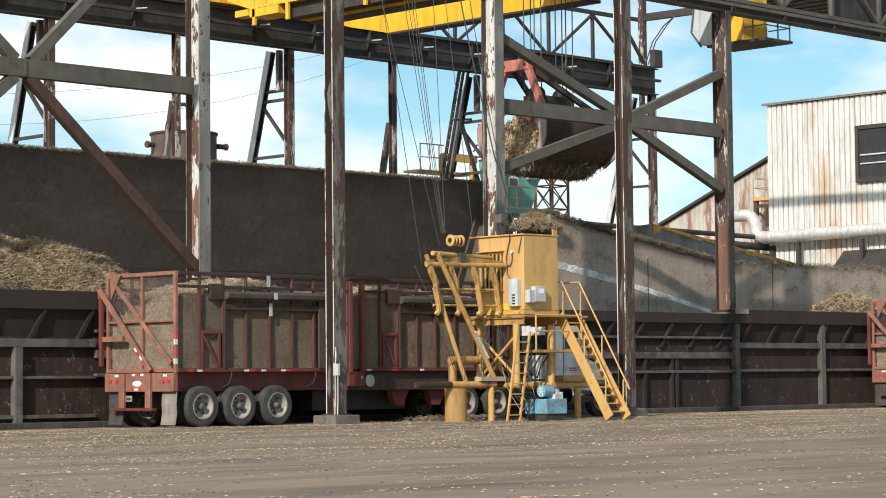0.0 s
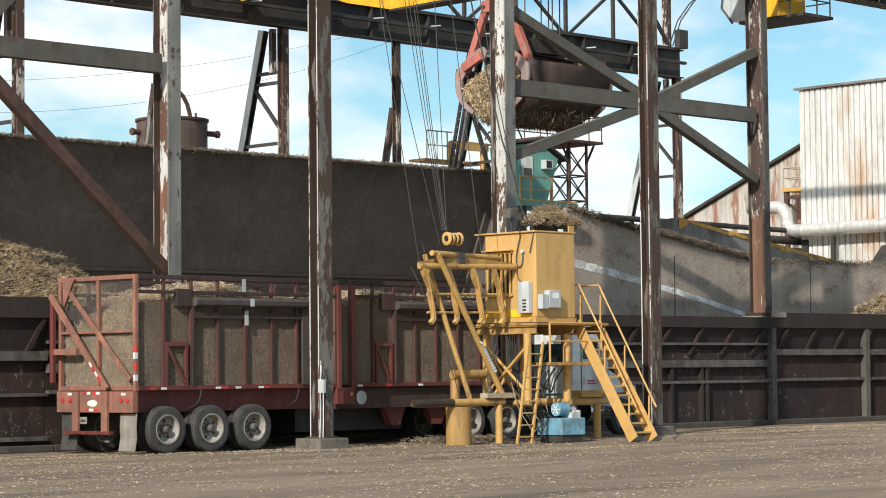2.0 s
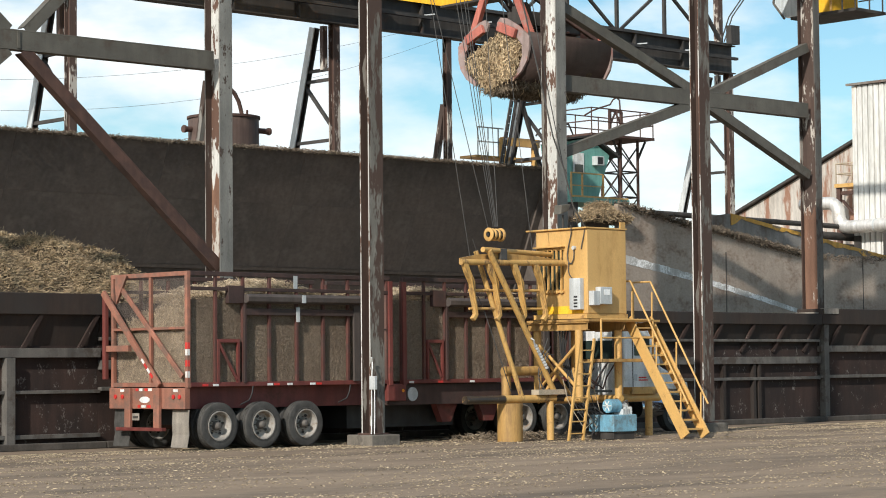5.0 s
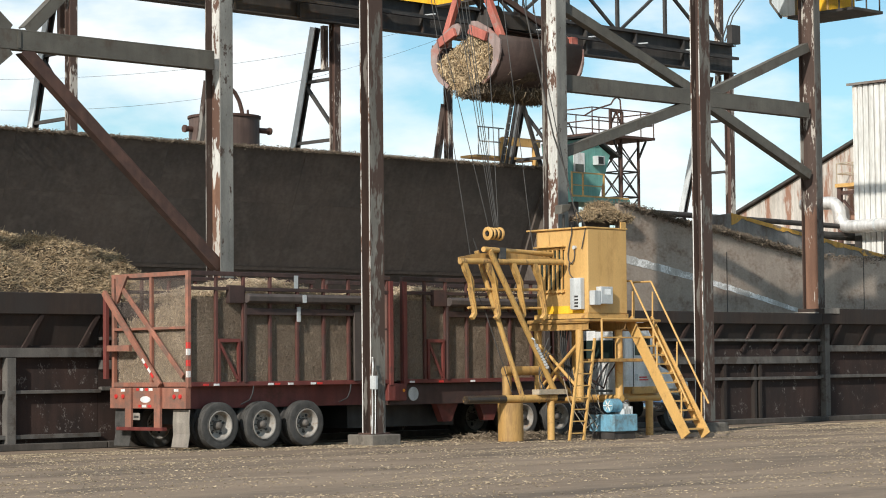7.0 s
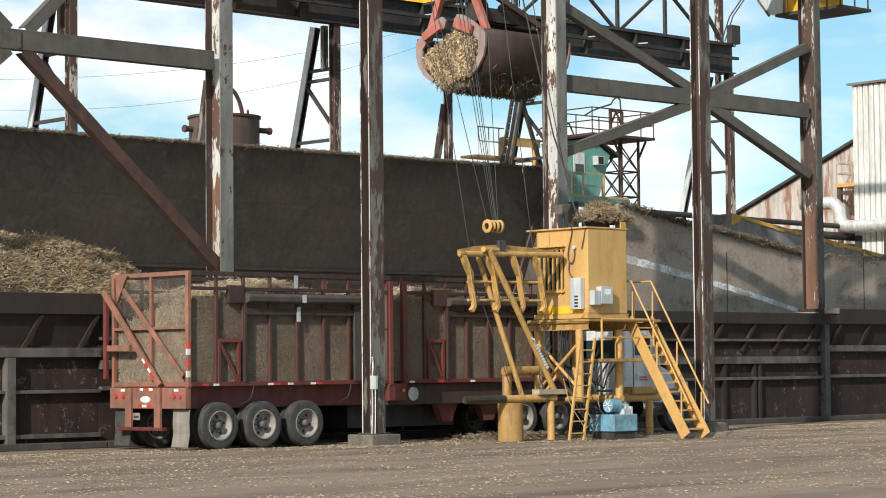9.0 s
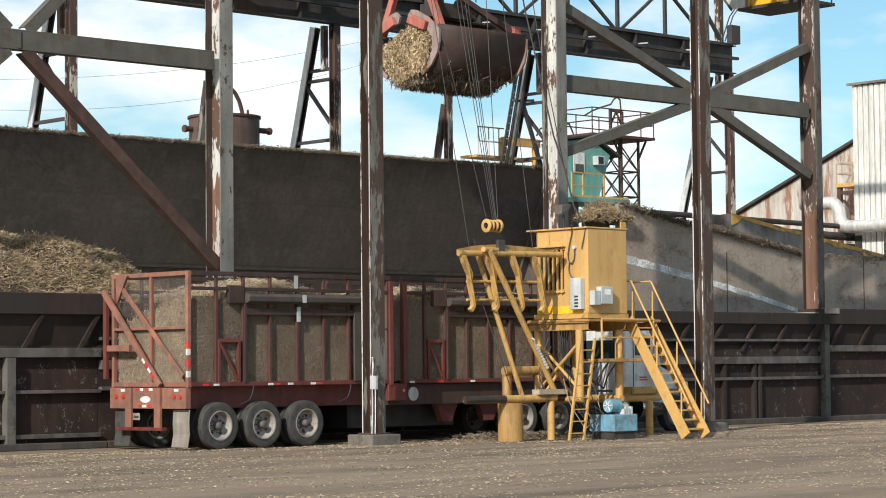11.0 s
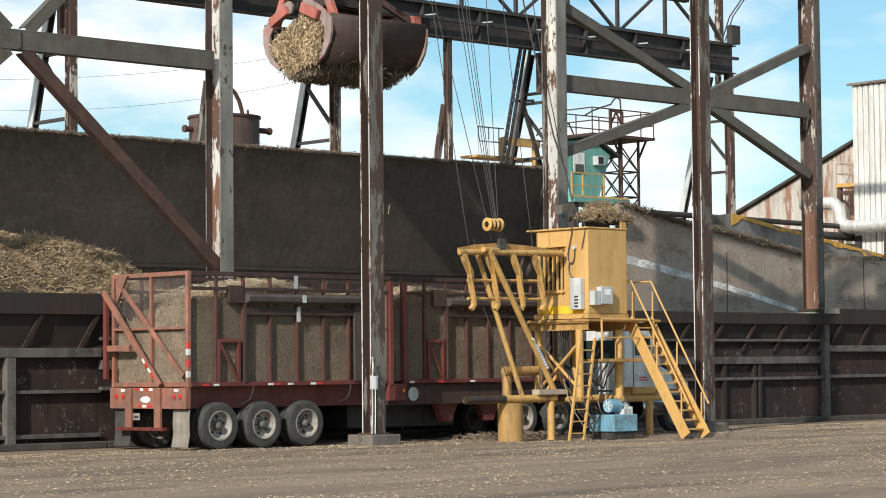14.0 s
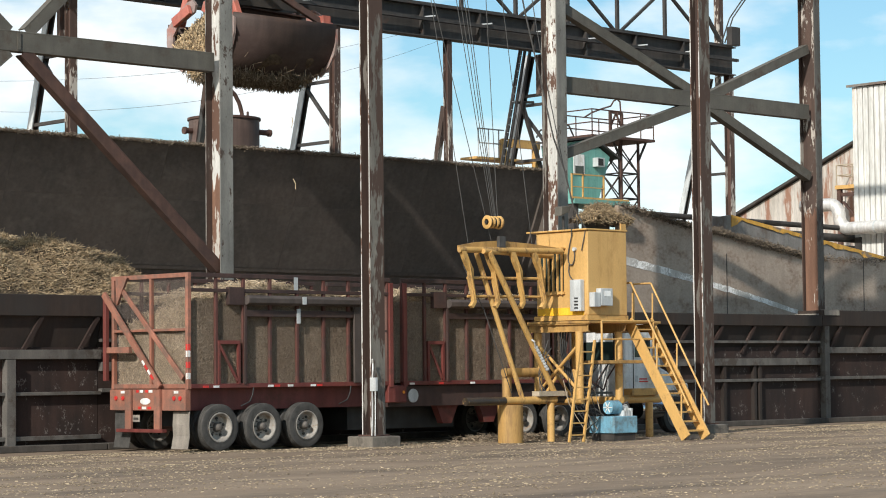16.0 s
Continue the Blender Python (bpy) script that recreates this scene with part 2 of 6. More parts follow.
M["red_oxide"] = surface("red_oxide_paint", (0.40, 0.115, 0.085), (0.48, 0.16, 0.12), 1.5, 0.55,
                         c=(0.30, 0.20, 0.17), cscale=1.6, cmin=0.56, cmax=0.66)
M["jaw"] = surface("brown_jaw_plate", (0.06, 0.04, 0.034), (0.085, 0.056, 0.047), 1.0, 0.65, 0.1,
                   c=(0.07, 0.045, 0.04), cscale=0.9, cmin=0.5, cmax=0.65, stretch=(0.5, 1, 1))
M["jaw_edge"] = surface("scuffed_jaw_edge", (0.27, 0.20, 0.18), (0.36, 0.28, 0.26), 2, 0.6, 0.1, c=(0.38, 0.19, 0.16), cscale=1.6, cmin=0.54, cmax=0.64)
M["cane"] = surface("cane_stalks", (0.36, 0.262, 0.155), (0.50, 0.385, 0.24), 1.5, 0.85, island=0.7, bump=0.1)
M["scrap"] = surface("bleached_cane_scrap", (0.29, 0.225, 0.145), (0.43, 0.345, 0.235), 2, 0.9, island=0.5, bump=0)
# paler copy of the cane with sunlight put into its colour
M["end_straw"] = surface("sun_toned_trailer_cane", (0.38, 0.295, 0.195), (0.52, 0.415, 0.29), 1.5, 0.9, island=0.45, bump=0)
M["trash_leaf"] = surface("dry_cane_leaf", (0.26, 0.19, 0.115), (0.40, 0.305, 0.19), 1.2, 0.9, island=0.6, bump=0)
M["fringe"] = surface("dark_cane_trash", (0.13, 0.10, 0.072), (0.22, 0.175, 0.13), 2, 0.95, island=0.5, bump=0)
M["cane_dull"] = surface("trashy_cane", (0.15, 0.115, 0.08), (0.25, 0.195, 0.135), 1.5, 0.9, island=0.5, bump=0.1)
# core kept dark to paint the shade in the gaps between stalks
M["cane_core"] = surface("shaded_cane_core", (0.055, 0.038, 0.024), (0.12, 0.086, 0.054), 7, 0.95, fine=60, bump=0.6)
M["teal"] = surface("teal_paint", (0.135, 0.34, 0.295), (0.17, 0.39, 0.34), 1.5, 0.6,
                    c=(0.07, 0.2, 0.18), cscale=1.2, cmin=0.58, cmax=0.7)
M["blue"] = surface("sky_blue_paint", (0.14, 0.33, 0.45), (0.19, 0.40, 0.52), 2, 0.55,
                    c=(0.12, 0.13, 0.12), cscale=2.4, cmin=0.46, cmax=0.66)
M["white"] = surface("white_paint", (0.68, 0.68, 0.66), (0.78, 0.78, 0.76), 2, 0.4, bump=0.03, c=(0.55, 0.52, 0.46), cscale=1.8, cmin=0.52, cmax=0.7)
M["sheet"] = surface("white_corrugated_sheet", (0.60, 0.59, 0.55), (0.68, 0.67, 0.635), 0.6, 0.55,
                     c=(0.50, 0.33, 0.20), cscale=0.35, cmin=0.58, cmax=0.72, stretch=(1, 1, 0.25), fine=10, bump=0.03)
M["rusty_sheet"] = surface("rusty_pale_sheet", (0.44, 0.40, 0.35), (0.52, 0.48, 0.43), 0.7, 0.7,
                           c=(0.28, 0.15, 0.10), cscale=0.8, cmin=0.5, cmax=0.6, stretch=(1, 2, 0.4), fine=10)
M["grey_roof"] = surface("weathered_roof_sheet", (0.16, 0.14, 0.125), (0.22, 0.195, 0.17), 0.8, 0.7, c=(0.14, 0.085, 0.06), cscale=0.6, cmin=0.5, cmax=0.65)
M["pipe"] = surface("aluminium_cladding", (0.60, 0.58, 0.55), (0.70, 0.68, 0.65), 1.0, 0.48, 0.45, bump=0.05, c=(0.42, 0.36, 0.30), cscale=0.8, cmin=0.56, cmax=0.75)
M["grey_box"] = surface("grey_enclosure", (0.45, 0.47, 0.47), (0.54, 0.56, 0.56), 2, 0.5, bump=0.03)
# kerb colour is darkened to hold the shadow strip below the trough
M["kerb"] = surface("shadow_dark_kerb", (0.05, 0.042, 0.035), (0.085, 0.073, 0.062), 1.5, 0.9, fine=20, bump=0.4)
M["concrete"] = surface("stained_concrete", (0.20, 0.175, 0.15), (0.28, 0.25, 0.21), 3, 0.9, fine=30, bump=0.4)
M["footing"] = surface("oily_old_concrete", (0.12, 0.105, 0.088), (0.18, 0.158, 0.13), 3, 0.9, fine=30, bump=0.4, c=(0.07, 0.058, 0.048), cscale=2.5, cmin=0.5, cmax=0.65)
M["cable"] = surface("dark_cable", (0.05, 0.048, 0.045), (0.09, 0.085, 0.08), 3, 0.6)
M["tank"] = surface("brown_tank", (0.085, 0.055, 0.046), (0.12, 0.08, 0.066), 1.0, 0.7)
M["wood"] = surface("grey_timber", (0.36, 0.30, 0.22), (0.46, 0.39, 0.29), 3, 0.85, stretch=(8, 1, 8))
M["red_tape"] = surface("red_reflector", (0.55, 0.03, 0.03), (0.62, 0.05, 0.04), 6, 0.35, bump=0)
M["glass"] = surface("dark_window_glass", (0.022, 0.034, 0.03), (0.035, 0.052, 0.046), 2, 0.08, bump=0, streak=0)
M["pale_glass"] = surface("pale_reflecting_glass", (0.45, 0.5, 0.52), (0.52, 0.56, 0.58), 2, 0.1, bump=0)
M["chrome"] = surface("chrome", (0.7, 0.7, 0.7), (0.75, 0.75, 0.75), 3, 0.15, 1.0, bump=0)
M["amber"] = surface("amber_lens", (0.8, 0.28, 0.02), (0.85, 0.33, 0.03), 5, 0.3, bump=0)


# ---- building helpers ----
LOCAL = set()


def thing(name, loc, label, category, group="", kind="", local=False, turn=0.0):
    ob = new(name)
    ob.empty_display_size = 0.2
    ob.location = loc
    ob.rotation_euler[2] = radians(turn)
    if local:
        LOCAL.add(ob)
    return tagged(ob, label, category, group, kind)


def part(name, bm, material, parent=None, label="", bevel=0.0, smooth=False):
    """One mesh object from a bmesh in world places (or local ones for a local thing)."""
    if parent:
        top = parent
        while top.parent:
            top = top.parent
        if top not in LOCAL:
            bmesh.ops.translate(bm, verts=bm.verts, vec=-top.location)
    me = bpy.data.meshes.new(name)
    bmesh.ops.recalc_face_normals(bm, faces=bm.faces)
    bm.to_mesh(me)
    bm.free()
    me.materials.append(M[material])
    if smooth:
        for f in me.polygons:
            f.use_smooth = True
        me.set_sharp_from_angle(angle=radians(40))
    ob = new(name, me)
    if parent:
        ob.parent = parent
    if bevel:
        mod = ob.modifiers.new("bevel", "BEVEL")
        mod.width, mod.segments, mod.limit_method = bevel, 2, "ANGLE"
    if label:
        tagged(ob, label)
    return ob


def B():
    return bmesh.new()


def bx(bm, x0, y0, z0, x1, y1, z1):
    c = Matrix.Translation(((x0 + x1) / 2, (y0 + y1) / 2, (z0 + z1) / 2))
    s = Matrix.Diagonal((abs(x1 - x0), abs(y1 - y0), abs(z1 - z0), 1))
    bmesh.ops.create_cube(bm, size=1, matrix=c @ s)
    return bm


def frame_of(p, q, side):
    p, q = Vector(p), Vector(q)
    d = (q - p).normalized()
    s = Vector(side) - Vector(side).dot(d) * d
    s.normalize()
    u = s.cross(d)
    m = Matrix((s, u, d)).transposed().to_4x4()
    m.translation = (p + q) / 2
    return m, (q - p).length


def bar(bm, p, q, w, h, side=(0, 1, 0), off=(0, 0)):
    """A straight bar from p to q; w across side, h across the other way."""
    m, ln = frame_of(p, q, side)
    bmesh.ops.create_cube(bm, size=1, matrix=m @ Matrix.Translation((off[0], off[1], 0)) @ Matrix.Diagonal((w, h, ln, 1)))
    return bm


def ibeam(bm, p, q, w, h, side=(0, 1, 0), tf=0.03, tw=0.02):
    """An I-section: flanges w wide, h apart; side lies along the flanges."""
    bar(bm, p, q, w, tf, side, (0, h / 2 - tf / 2))
    bar(bm, p, q, w, tf, side, (0, -h / 2 + tf / 2))
    bar(bm, p, q, tw, h - 2 * tf, side)
    return bm


def rod(bm, p, q, r, r2=None, seg=12, caps=True):
    side = (0, 1, 0) if abs((Vector(q) - Vector(p)).normalized().y) < 0.9 else (1, 0, 0)
    m, ln = frame_of(p, q, side)
    bmesh.ops.create_cone(bm, cap_ends=caps, segments=seg, radius1=r, radius2=r if r2 is None else r2, depth=ln, matrix=m)
    return bm


def path_rod(bm, pts, r, seg=8):
    for a, b in zip(pts, pts[1:]):
        rod(bm, a, b, r, None, seg)
    return bm


def prism(bm, pts, d):
    """A flat polygon pushed out along d."""
    v = [bm.verts.new(p) for p in pts]
    f = bm.faces.new(v)
    r = bmesh.ops.extrude_face_region(bm, geom=[f])
    bmesh.ops.translate(bm, verts=[g for g in r["geom"] if isinstance(g, bmesh.types.BMVert)], vec=Vector(d))
    return bm


def ring(bm, c, axis, profile, seg=28):
    """Turned shape: profile of (along, radius) about axis through c."""
    axis = Vector(axis).normalized()
    s = axis.orthogonal().normalized()
    u = axis.cross(s)
    rows = []
    for a, r in profile:
        rows.append([bm.verts.new(Vector(c) + axis * a + (s * math.cos(t) + u * math.sin(t)) * r)
                     for t in (2 * math.pi * k / seg for k in range(seg))])
    for r0, r1 in zip(rows, rows[1:]):
        for k in range(seg):
            bm.faces.new((r0[k], r0[(k + 1) % seg], r1[(k + 1) % seg], r1[k]))
    return bm


def straw(name, pos, direction, length, radius, material, parent=None, rng=None, label="", category="", jitter=0.25):
    """Many thin stalks in one mesh: pos and direction are (n, 3) arrays."""
    n = len(pos)
    d = direction / np.linalg.norm(direction, axis=1, keepdims=True)
    s = np.cross(d, rng.normal(size=(n, 3)))
    s /= np.linalg.norm(s, axis=1, keepdims=True) + 1e-9
    u = np.cross(d, s)
    ln = (length * rng.uniform(0.4, 1.4, n))[:, None]
    rr = (radius * rng.uniform(0.6, 1.4, n))[:, None]
    a, b = pos - d * ln / 2, pos + d * ln / 2
    corners = [a + s * rr, a - s * rr * 0.5 + u * rr * 0.87, a - s * rr * 0.5 - u * rr * 0.87,
               b + s * rr, b - s * rr * 0.5 + u * rr * 0.87, b - s * rr * 0.5 - u * rr * 0.87]
    v = np.stack(corners, 1).reshape(-1, 3)
    if parent:
        top = parent
        while top.parent:
            top = top.parent
        if top not in LOCAL:
            v = v - np.array(top.location)
    k = np.arange(n)[:, None] * 6
    f = np.concatenate([k + np.array([[0, 1, 4, 3]]), k + np.array([[1, 2, 5, 4]]), k + np.array([[2, 0, 3, 5]])]).tolist()
    me = bpy.data.meshes.new(name)
    me.from_pydata(v.tolist(), [], f)
    me.materials.append(M[material])
    ob = new(name, me)
    if parent:
        ob.parent = parent
    if label:
        tagged(ob, label, category, "", "stuff")
    elif parent:
        ob["kind"] = "stuff"
    return ob


rng = np.random.default_rng(5)

# ---- ground ----
def make_ground():
    bm = B()
    xs = [-900, -300, -80, -20] + [i * 1.5 for i in range(0, 60)] + [120, 300, 1200]
    ys = [-900, -300, -80, -20] + [i * 1.5 for i in range(0, 60)] + [120, 300, 1200]
    grid = []
    for x in xs:
        grid.append([bm.verts.new((x, y, 0.05 * (noise.noise((x * 0.25, y * 0.25, 3)) - 0.25)
                                   if -20 < x < 90 and -20 < y < 40 else -0.02)) for y in ys])
    for i in range(len(xs) - 1):
        for j in range(len(ys) - 1):
            bm.faces.new((grid[i][j], grid[i + 1][j], grid[i + 1][j + 1], grid[i][j + 1]))
    ob = part("ground", bm, "soil", smooth=True)
    tagged(ob, "dusty brown packed soil yard strewn with cane scraps", "ground", "", "structure")
    n = 150000
    u, off = rng.uniform(14, 66, n), -22 * rng.uniform(0, 1, n) ** 2.3
    pos = np.stack([u, 42.2 + off, np.full(n, 0.0)], 1)
    patch = np.array([noise.noise((p[0] * 0.22, p[1] * 0.9, 4.0)) + 0.7 * noise.noise((p[0] * 1.1, p[1] * 2.5, 9.0)) for p in pos])
    pos = pos[patch + rng.normal(0, 0.25, n) > 0.16]
    pos[:, 2] = [0.05 * (noise.noise((p[0] * 0.25, p[1] * 0.25, 3)) - 0.25) + 0.012 if p[1] < 40 else 0.0 for p in pos]
    ang = rng.uniform(0, 6.28, len(pos))
    d = np.stack([np.cos(ang), np.sin(ang), rng.normal(0, 0.06, len(pos))], 1)
    n = 60000
    s = rng.uniform(14, 40, n)
    q = rng.uniform(-1, 1, n) * (2.5 + 0.24 * s)
    near = np.stack([0.70 * s + 0.714 * q, 0.714 * s - 0.70 * q, np.zeros(n)], 1)
    patch = np.array([noise.noise((p[0] * 0.3, p[1] * 1.2, 14.0)) + 0.7 * noise.noise((p[0] * 1.4, p[1] * 3.0, 19.0)) for p in near])
    near = near[patch + rng.normal(0, 0.3, n) > 0.6]
    near[:, 2] = [0.05 * (noise.noise((p[0] * 0.25, p[1] * 0.25, 3)) - 0.25) + 0.01 for p in near]
    pos = np.concatenate([pos, near])
    ang = rng.uniform(0, 6.28, len(pos))
    d = np.stack([np.cos(ang), np.sin(ang), rng.normal(0, 0.06, len(pos))], 1)
    straw("scattered_cane", pos, d, 0.036, 0.0055, "scrap", None, rng, "dry pale cane scraps scattered over the yard", "cane scraps")


make_ground()


# ---- crane shed frame ----
def column(x, y, z0, z1, mat_f, mat_w, label, group, w=0.5, h=0.52, plate=True, mat_far="rust_steel", bare=0):
    root = thing("steel_column", (x, y, z0), label, "column", group)
    for s in (-1, 1):
        bm = B()
        bx(bm, x - w / 2, y + s * h / 2 - 0.018, z0, x + w / 2, y + s * h / 2 + 0.018, z1)
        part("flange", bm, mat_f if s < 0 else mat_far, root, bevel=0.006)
        # thin pale strip paints the sunlit rim of the far flange
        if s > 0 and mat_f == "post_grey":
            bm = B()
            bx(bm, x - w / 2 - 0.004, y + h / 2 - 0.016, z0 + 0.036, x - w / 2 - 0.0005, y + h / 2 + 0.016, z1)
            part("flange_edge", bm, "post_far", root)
        # white strips paint the sunlit rims of both flanges
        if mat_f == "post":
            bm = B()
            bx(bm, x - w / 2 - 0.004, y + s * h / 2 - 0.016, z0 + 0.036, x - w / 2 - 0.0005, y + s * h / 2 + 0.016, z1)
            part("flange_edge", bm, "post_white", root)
    bm = B()
    bx(bm, x - 0.015, y - h / 2 + 0.018, z0, x + 0.015, y + h / 2 - 0.018, z1)
    web = part("web", bm, mat_w, root)
    if bare:
        for side in (-1, 1):
            bm = B()
            edge = [(x + side * 0.0165, y - h / 2 + 0.019 + (h - 0.038) * i / 10, bare + 0.5 * noise.noise((i * 0.9, x, 3)) + 0.35 * noise.noise((i * 2.3, x, 8))) for i in range(11)]
            prism(bm, [(x + side * 0.0165, y - h / 2 + 0.019, z0)] + edge + [(x + side * 0.0165, y + h / 2 - 0.019, z0)], (side * 0.002, 0, 0))
            part("bare_steel", bm, "post_rust", web, "rusty lower web bare of paint")
    if plate:
        bm = B()
        bx(bm, x - w / 2 - 0.08, y - h / 2 - 0.08, z0, x + w / 2 + 0.08, y + h / 2 + 0.08, z0 + 0.035)
        part("base_plate", bm, "rust_steel", root, bevel=0.006)
    return root


REAR_Y, FRONT_Y, FAR_Y = 45.2, 40.3, 66.0
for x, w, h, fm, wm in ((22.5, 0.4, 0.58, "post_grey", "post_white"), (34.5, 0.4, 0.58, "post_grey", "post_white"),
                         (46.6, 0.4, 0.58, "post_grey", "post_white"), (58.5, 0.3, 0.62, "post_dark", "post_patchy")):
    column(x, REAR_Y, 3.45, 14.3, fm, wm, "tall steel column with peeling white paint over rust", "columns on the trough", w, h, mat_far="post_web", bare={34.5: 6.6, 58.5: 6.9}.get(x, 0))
for x in (35.3, 47.3):
    blk = thing("concrete_footing", (x, FRONT_Y, 0), "square stained concrete footing under a steel column", "footing", "column footings")
    bm = B()
    bx(bm, x - 0.45, FRONT_Y - 0.45, -0.05, x + 0.45, FRONT_Y + 0.45, 0.24)
    part("block", bm, "footing", blk, bevel=0.03)
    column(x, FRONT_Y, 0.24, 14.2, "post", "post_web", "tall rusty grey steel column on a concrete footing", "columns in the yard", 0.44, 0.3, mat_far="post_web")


def girder(name, p, q, w, h, mat_n, label, group, side=(0, 1, 0)):
    root = thing(name, p, label, "steel beam", group)
    for k, n2 in ((1, "top_flange"), (-1, "bottom_flange")):
        bm = B()
        bar(bm, p, q, w, 0.035, side, (0, k * (h / 2 - 0.018)))
        part(n2, bm, mat_n, root, bevel=0.006)
    bm = B()
    bar(bm, p, q, 0.025, h - 0.072, side, (-w / 2 + 0.014, 0))
    part("web", bm, mat_n, root)
    return root


# cross beams and X bracing in the two braced bays
for x0, x1, z in ((22.75, 34.25, 9.54), (46.85, 58.25, 9.99)):
    girder("cross_beam", (x0, REAR_Y, z), (x1, REAR_Y, z), 0.28, 0.48, "grey_steel", "grey painted steel cross beam between two columns", "cross beams")
BR = [((34.42, 4.38), (28.72, 9.33), "rust_steel"), ((28.8, 9.75), (34.3, 15.2), "grey_steel"), ((28.3, 9.75), (22.7, 14.5), "grey_steel"),
      ((28.3, 9.3), (22.7, 4.6), "grey_steel"), ((53.3, 10.1), (58.3, 12.05), "grey_steel"), ((53.3, 9.85), (58.3, 7.9), "grey_steel"),
      ((52.8, 10.15), (46.85, 12.25), "grey_steel"), ((52.8, 9.85), (46.85, 7.95), "grey_steel")]
for (xa, za), (xb, zb), mt in BR:
    girder("diagonal_brace", (xa, REAR_Y, za), (xb, REAR_Y, zb), 0.26, 0.30, mt,
           "rust-red steel diagonal brace" if mt == "rust_steel" else "grey steel diagonal brace between columns", "diagonal braces")
for x, z in ((28.55, 9.54), (53.05, 9.99)):
    g = thing("gusset_plate", (x, REAR_Y, z), "grey steel gusset where the braces cross", "gusset", "gussets")
    bm = B()
    bx(bm, x - 0.04, REAR_Y - 0.165, z - 0.2, x + 0.04, REAR_Y - 0.143, z + 0.2)
    part("plate", bm, "grey_steel", g)


def runway(name, y, z0, z1, x0, x1, ztop, label, step=3.15, phase=0.0, mat_n="dark_steel", inset=0.9):
    root = thing(name, (x0, y, z0), label, "crane runway", "crane runways")
    for k, n2 in ((z0, "bottom_flange"), (z1 - 0.05, "top_flange")):
        bm = B()
        bx(bm, x0, y - 0.25, k, x1, y + 0.25, k + 0.05)
        part(n2, bm, mat_n, root)
    bm = B()
    bx(bm, x0, y - 0.015, z0 + 0.05, x1, y + 0.015, z1 - 0.05)
    part("web", bm, mat_n, root)
    bm = B()
    bx(bm, x0, y - 0.42, (z0 + z1) / 2 - 0.03, x1, y - 0.25, (z0 + z1) / 2 + 0.09)
    part("conductor_rail", bm, mat_n, root)
    bm = B()
    bx(bm, x0, y - 0.06, z1, x1, y + 0.06, z1 + 0.12)
    part("rail", bm, mat_n, root)
    x = x0 + phase
    k = 0
    while x < x1 - step:
        bm = B()
        bx(bm, x - 0.04, y - 0.22, z0 + 0.06, x + 0.04, y - 0.015, z1 - 0.06)
        part("stiffener", bm, mat_n, root)
        if inset:
            bm = B()
            bar(bm, (x, y - 0.3, (z0 + z1) / 2 + 0.12), (x + 0.35, y - 0.55, (z0 + z1) / 2 + 0.16), 0.05, 0.05)
            part("conductor_bracket", bm, "grey_box", root)
        if ztop > z1:
            bm = B()
            bar(bm, (x, y + inset, z1), (x, y + inset, ztop), 0.14, 0.14)
            part("truss_post", bm, mat_n, root)
            bm = B()
            if k % 2:
                bar(bm, (x, y + inset, z1 + 0.1), (x + step, y + inset, ztop - 0.1), 0.12, 0.12)
            else:
                bar(bm, (x, y + inset, ztop - 0.1), (x + step, y + inset, z1 + 0.1), 0.12, 0.12)
            part("truss_diagonal", bm, mat_n, root)
        x += step
        k += 1
    if ztop > z1:
        for zz in (ztop, z1 + 0.05):
            bm = B()
            bar(bm, (x0, y + inset, zz), (x1, y + inset, zz), 0.18, 0.18)
            part("truss_chord", bm, mat_n, root)
    return root


runway("far_crane_runway", FAR_Y, 15.05, 16.35, 30.0, 79.7, 18.9, "dark steel crane runway girder with a truss above it", phase=2.05)
NEAR = runway("near_crane_runway", REAR_Y, 14.31, 14.75, 20.0, 80.0, 17.6, "grey steel crane runway truss carried by the columns", phase=1.2, mat_n="grey_steel", inset=0.0)


def far_support(x, leg=True, w=0.3, label="dark steel runway column with a raking leg behind"):
    root = thing("runway_support", (x, FAR_Y, 0), label, "column", "runway supports")
    z1 = 15.05
    for sgn in (-1, 1):
        bm = B()
        bx(bm, x - w / 2, FAR_Y + sgn * w / 2 - 0.02, 0, x + w / 2, FAR_Y + sgn * w / 2 + 0.02, z1)
        part("flange", bm, "post_patchy", root)
    bm = B()
    bx(bm, x - 0.015, FAR_Y - w / 2 + 0.02, 0, x + 0.015, FAR_Y + w / 2 - 0.02, z1)
    part("web", bm, "rust_steel", root)
    if leg:
        def ly(z):
            return FAR_Y + 1.16 + (z1 - z) * 0.278
        for off in (-0.12, 0.12):
            bm = B()
            bar(bm, (x + off, ly(z1), z1), (x + off, ly(0.3), 0.3), 0.05, 0.3, (1, 0, 0))
            # sunlight is in the colour: left plate pale as lit, right plate dark
            part("raking_leg", bm, "grey_box" if off < 0 else "dark_steel", root)
        bm = B()
        bar(bm, (x, ly(z1) + 0.05, z1), (x, ly(0.3) + 0.05, 0.3), 0.2, 0.04, (1, 0, 0))
        part("leg_web", bm, "rust_steel", root)
        bm = B()
        bx(bm, x - 0.11, FAR_Y + 0.52, 13.35, x + 0.11, FAR_Y + 0.72, z1)
        part("hanger", bm, "post_patchy", root)
        for za, zb in ((12.95, 12.95), (13.35, 13.35), (12.85, 11.1), (10.6, 10.6)):
            bm = B()
            bar(bm, (x, ly(za), za), (x, FAR_Y + w / 2, zb), 0.12, 0.12, (1, 0, 0))
            part("strut", bm, "dark_steel", root)
    return root


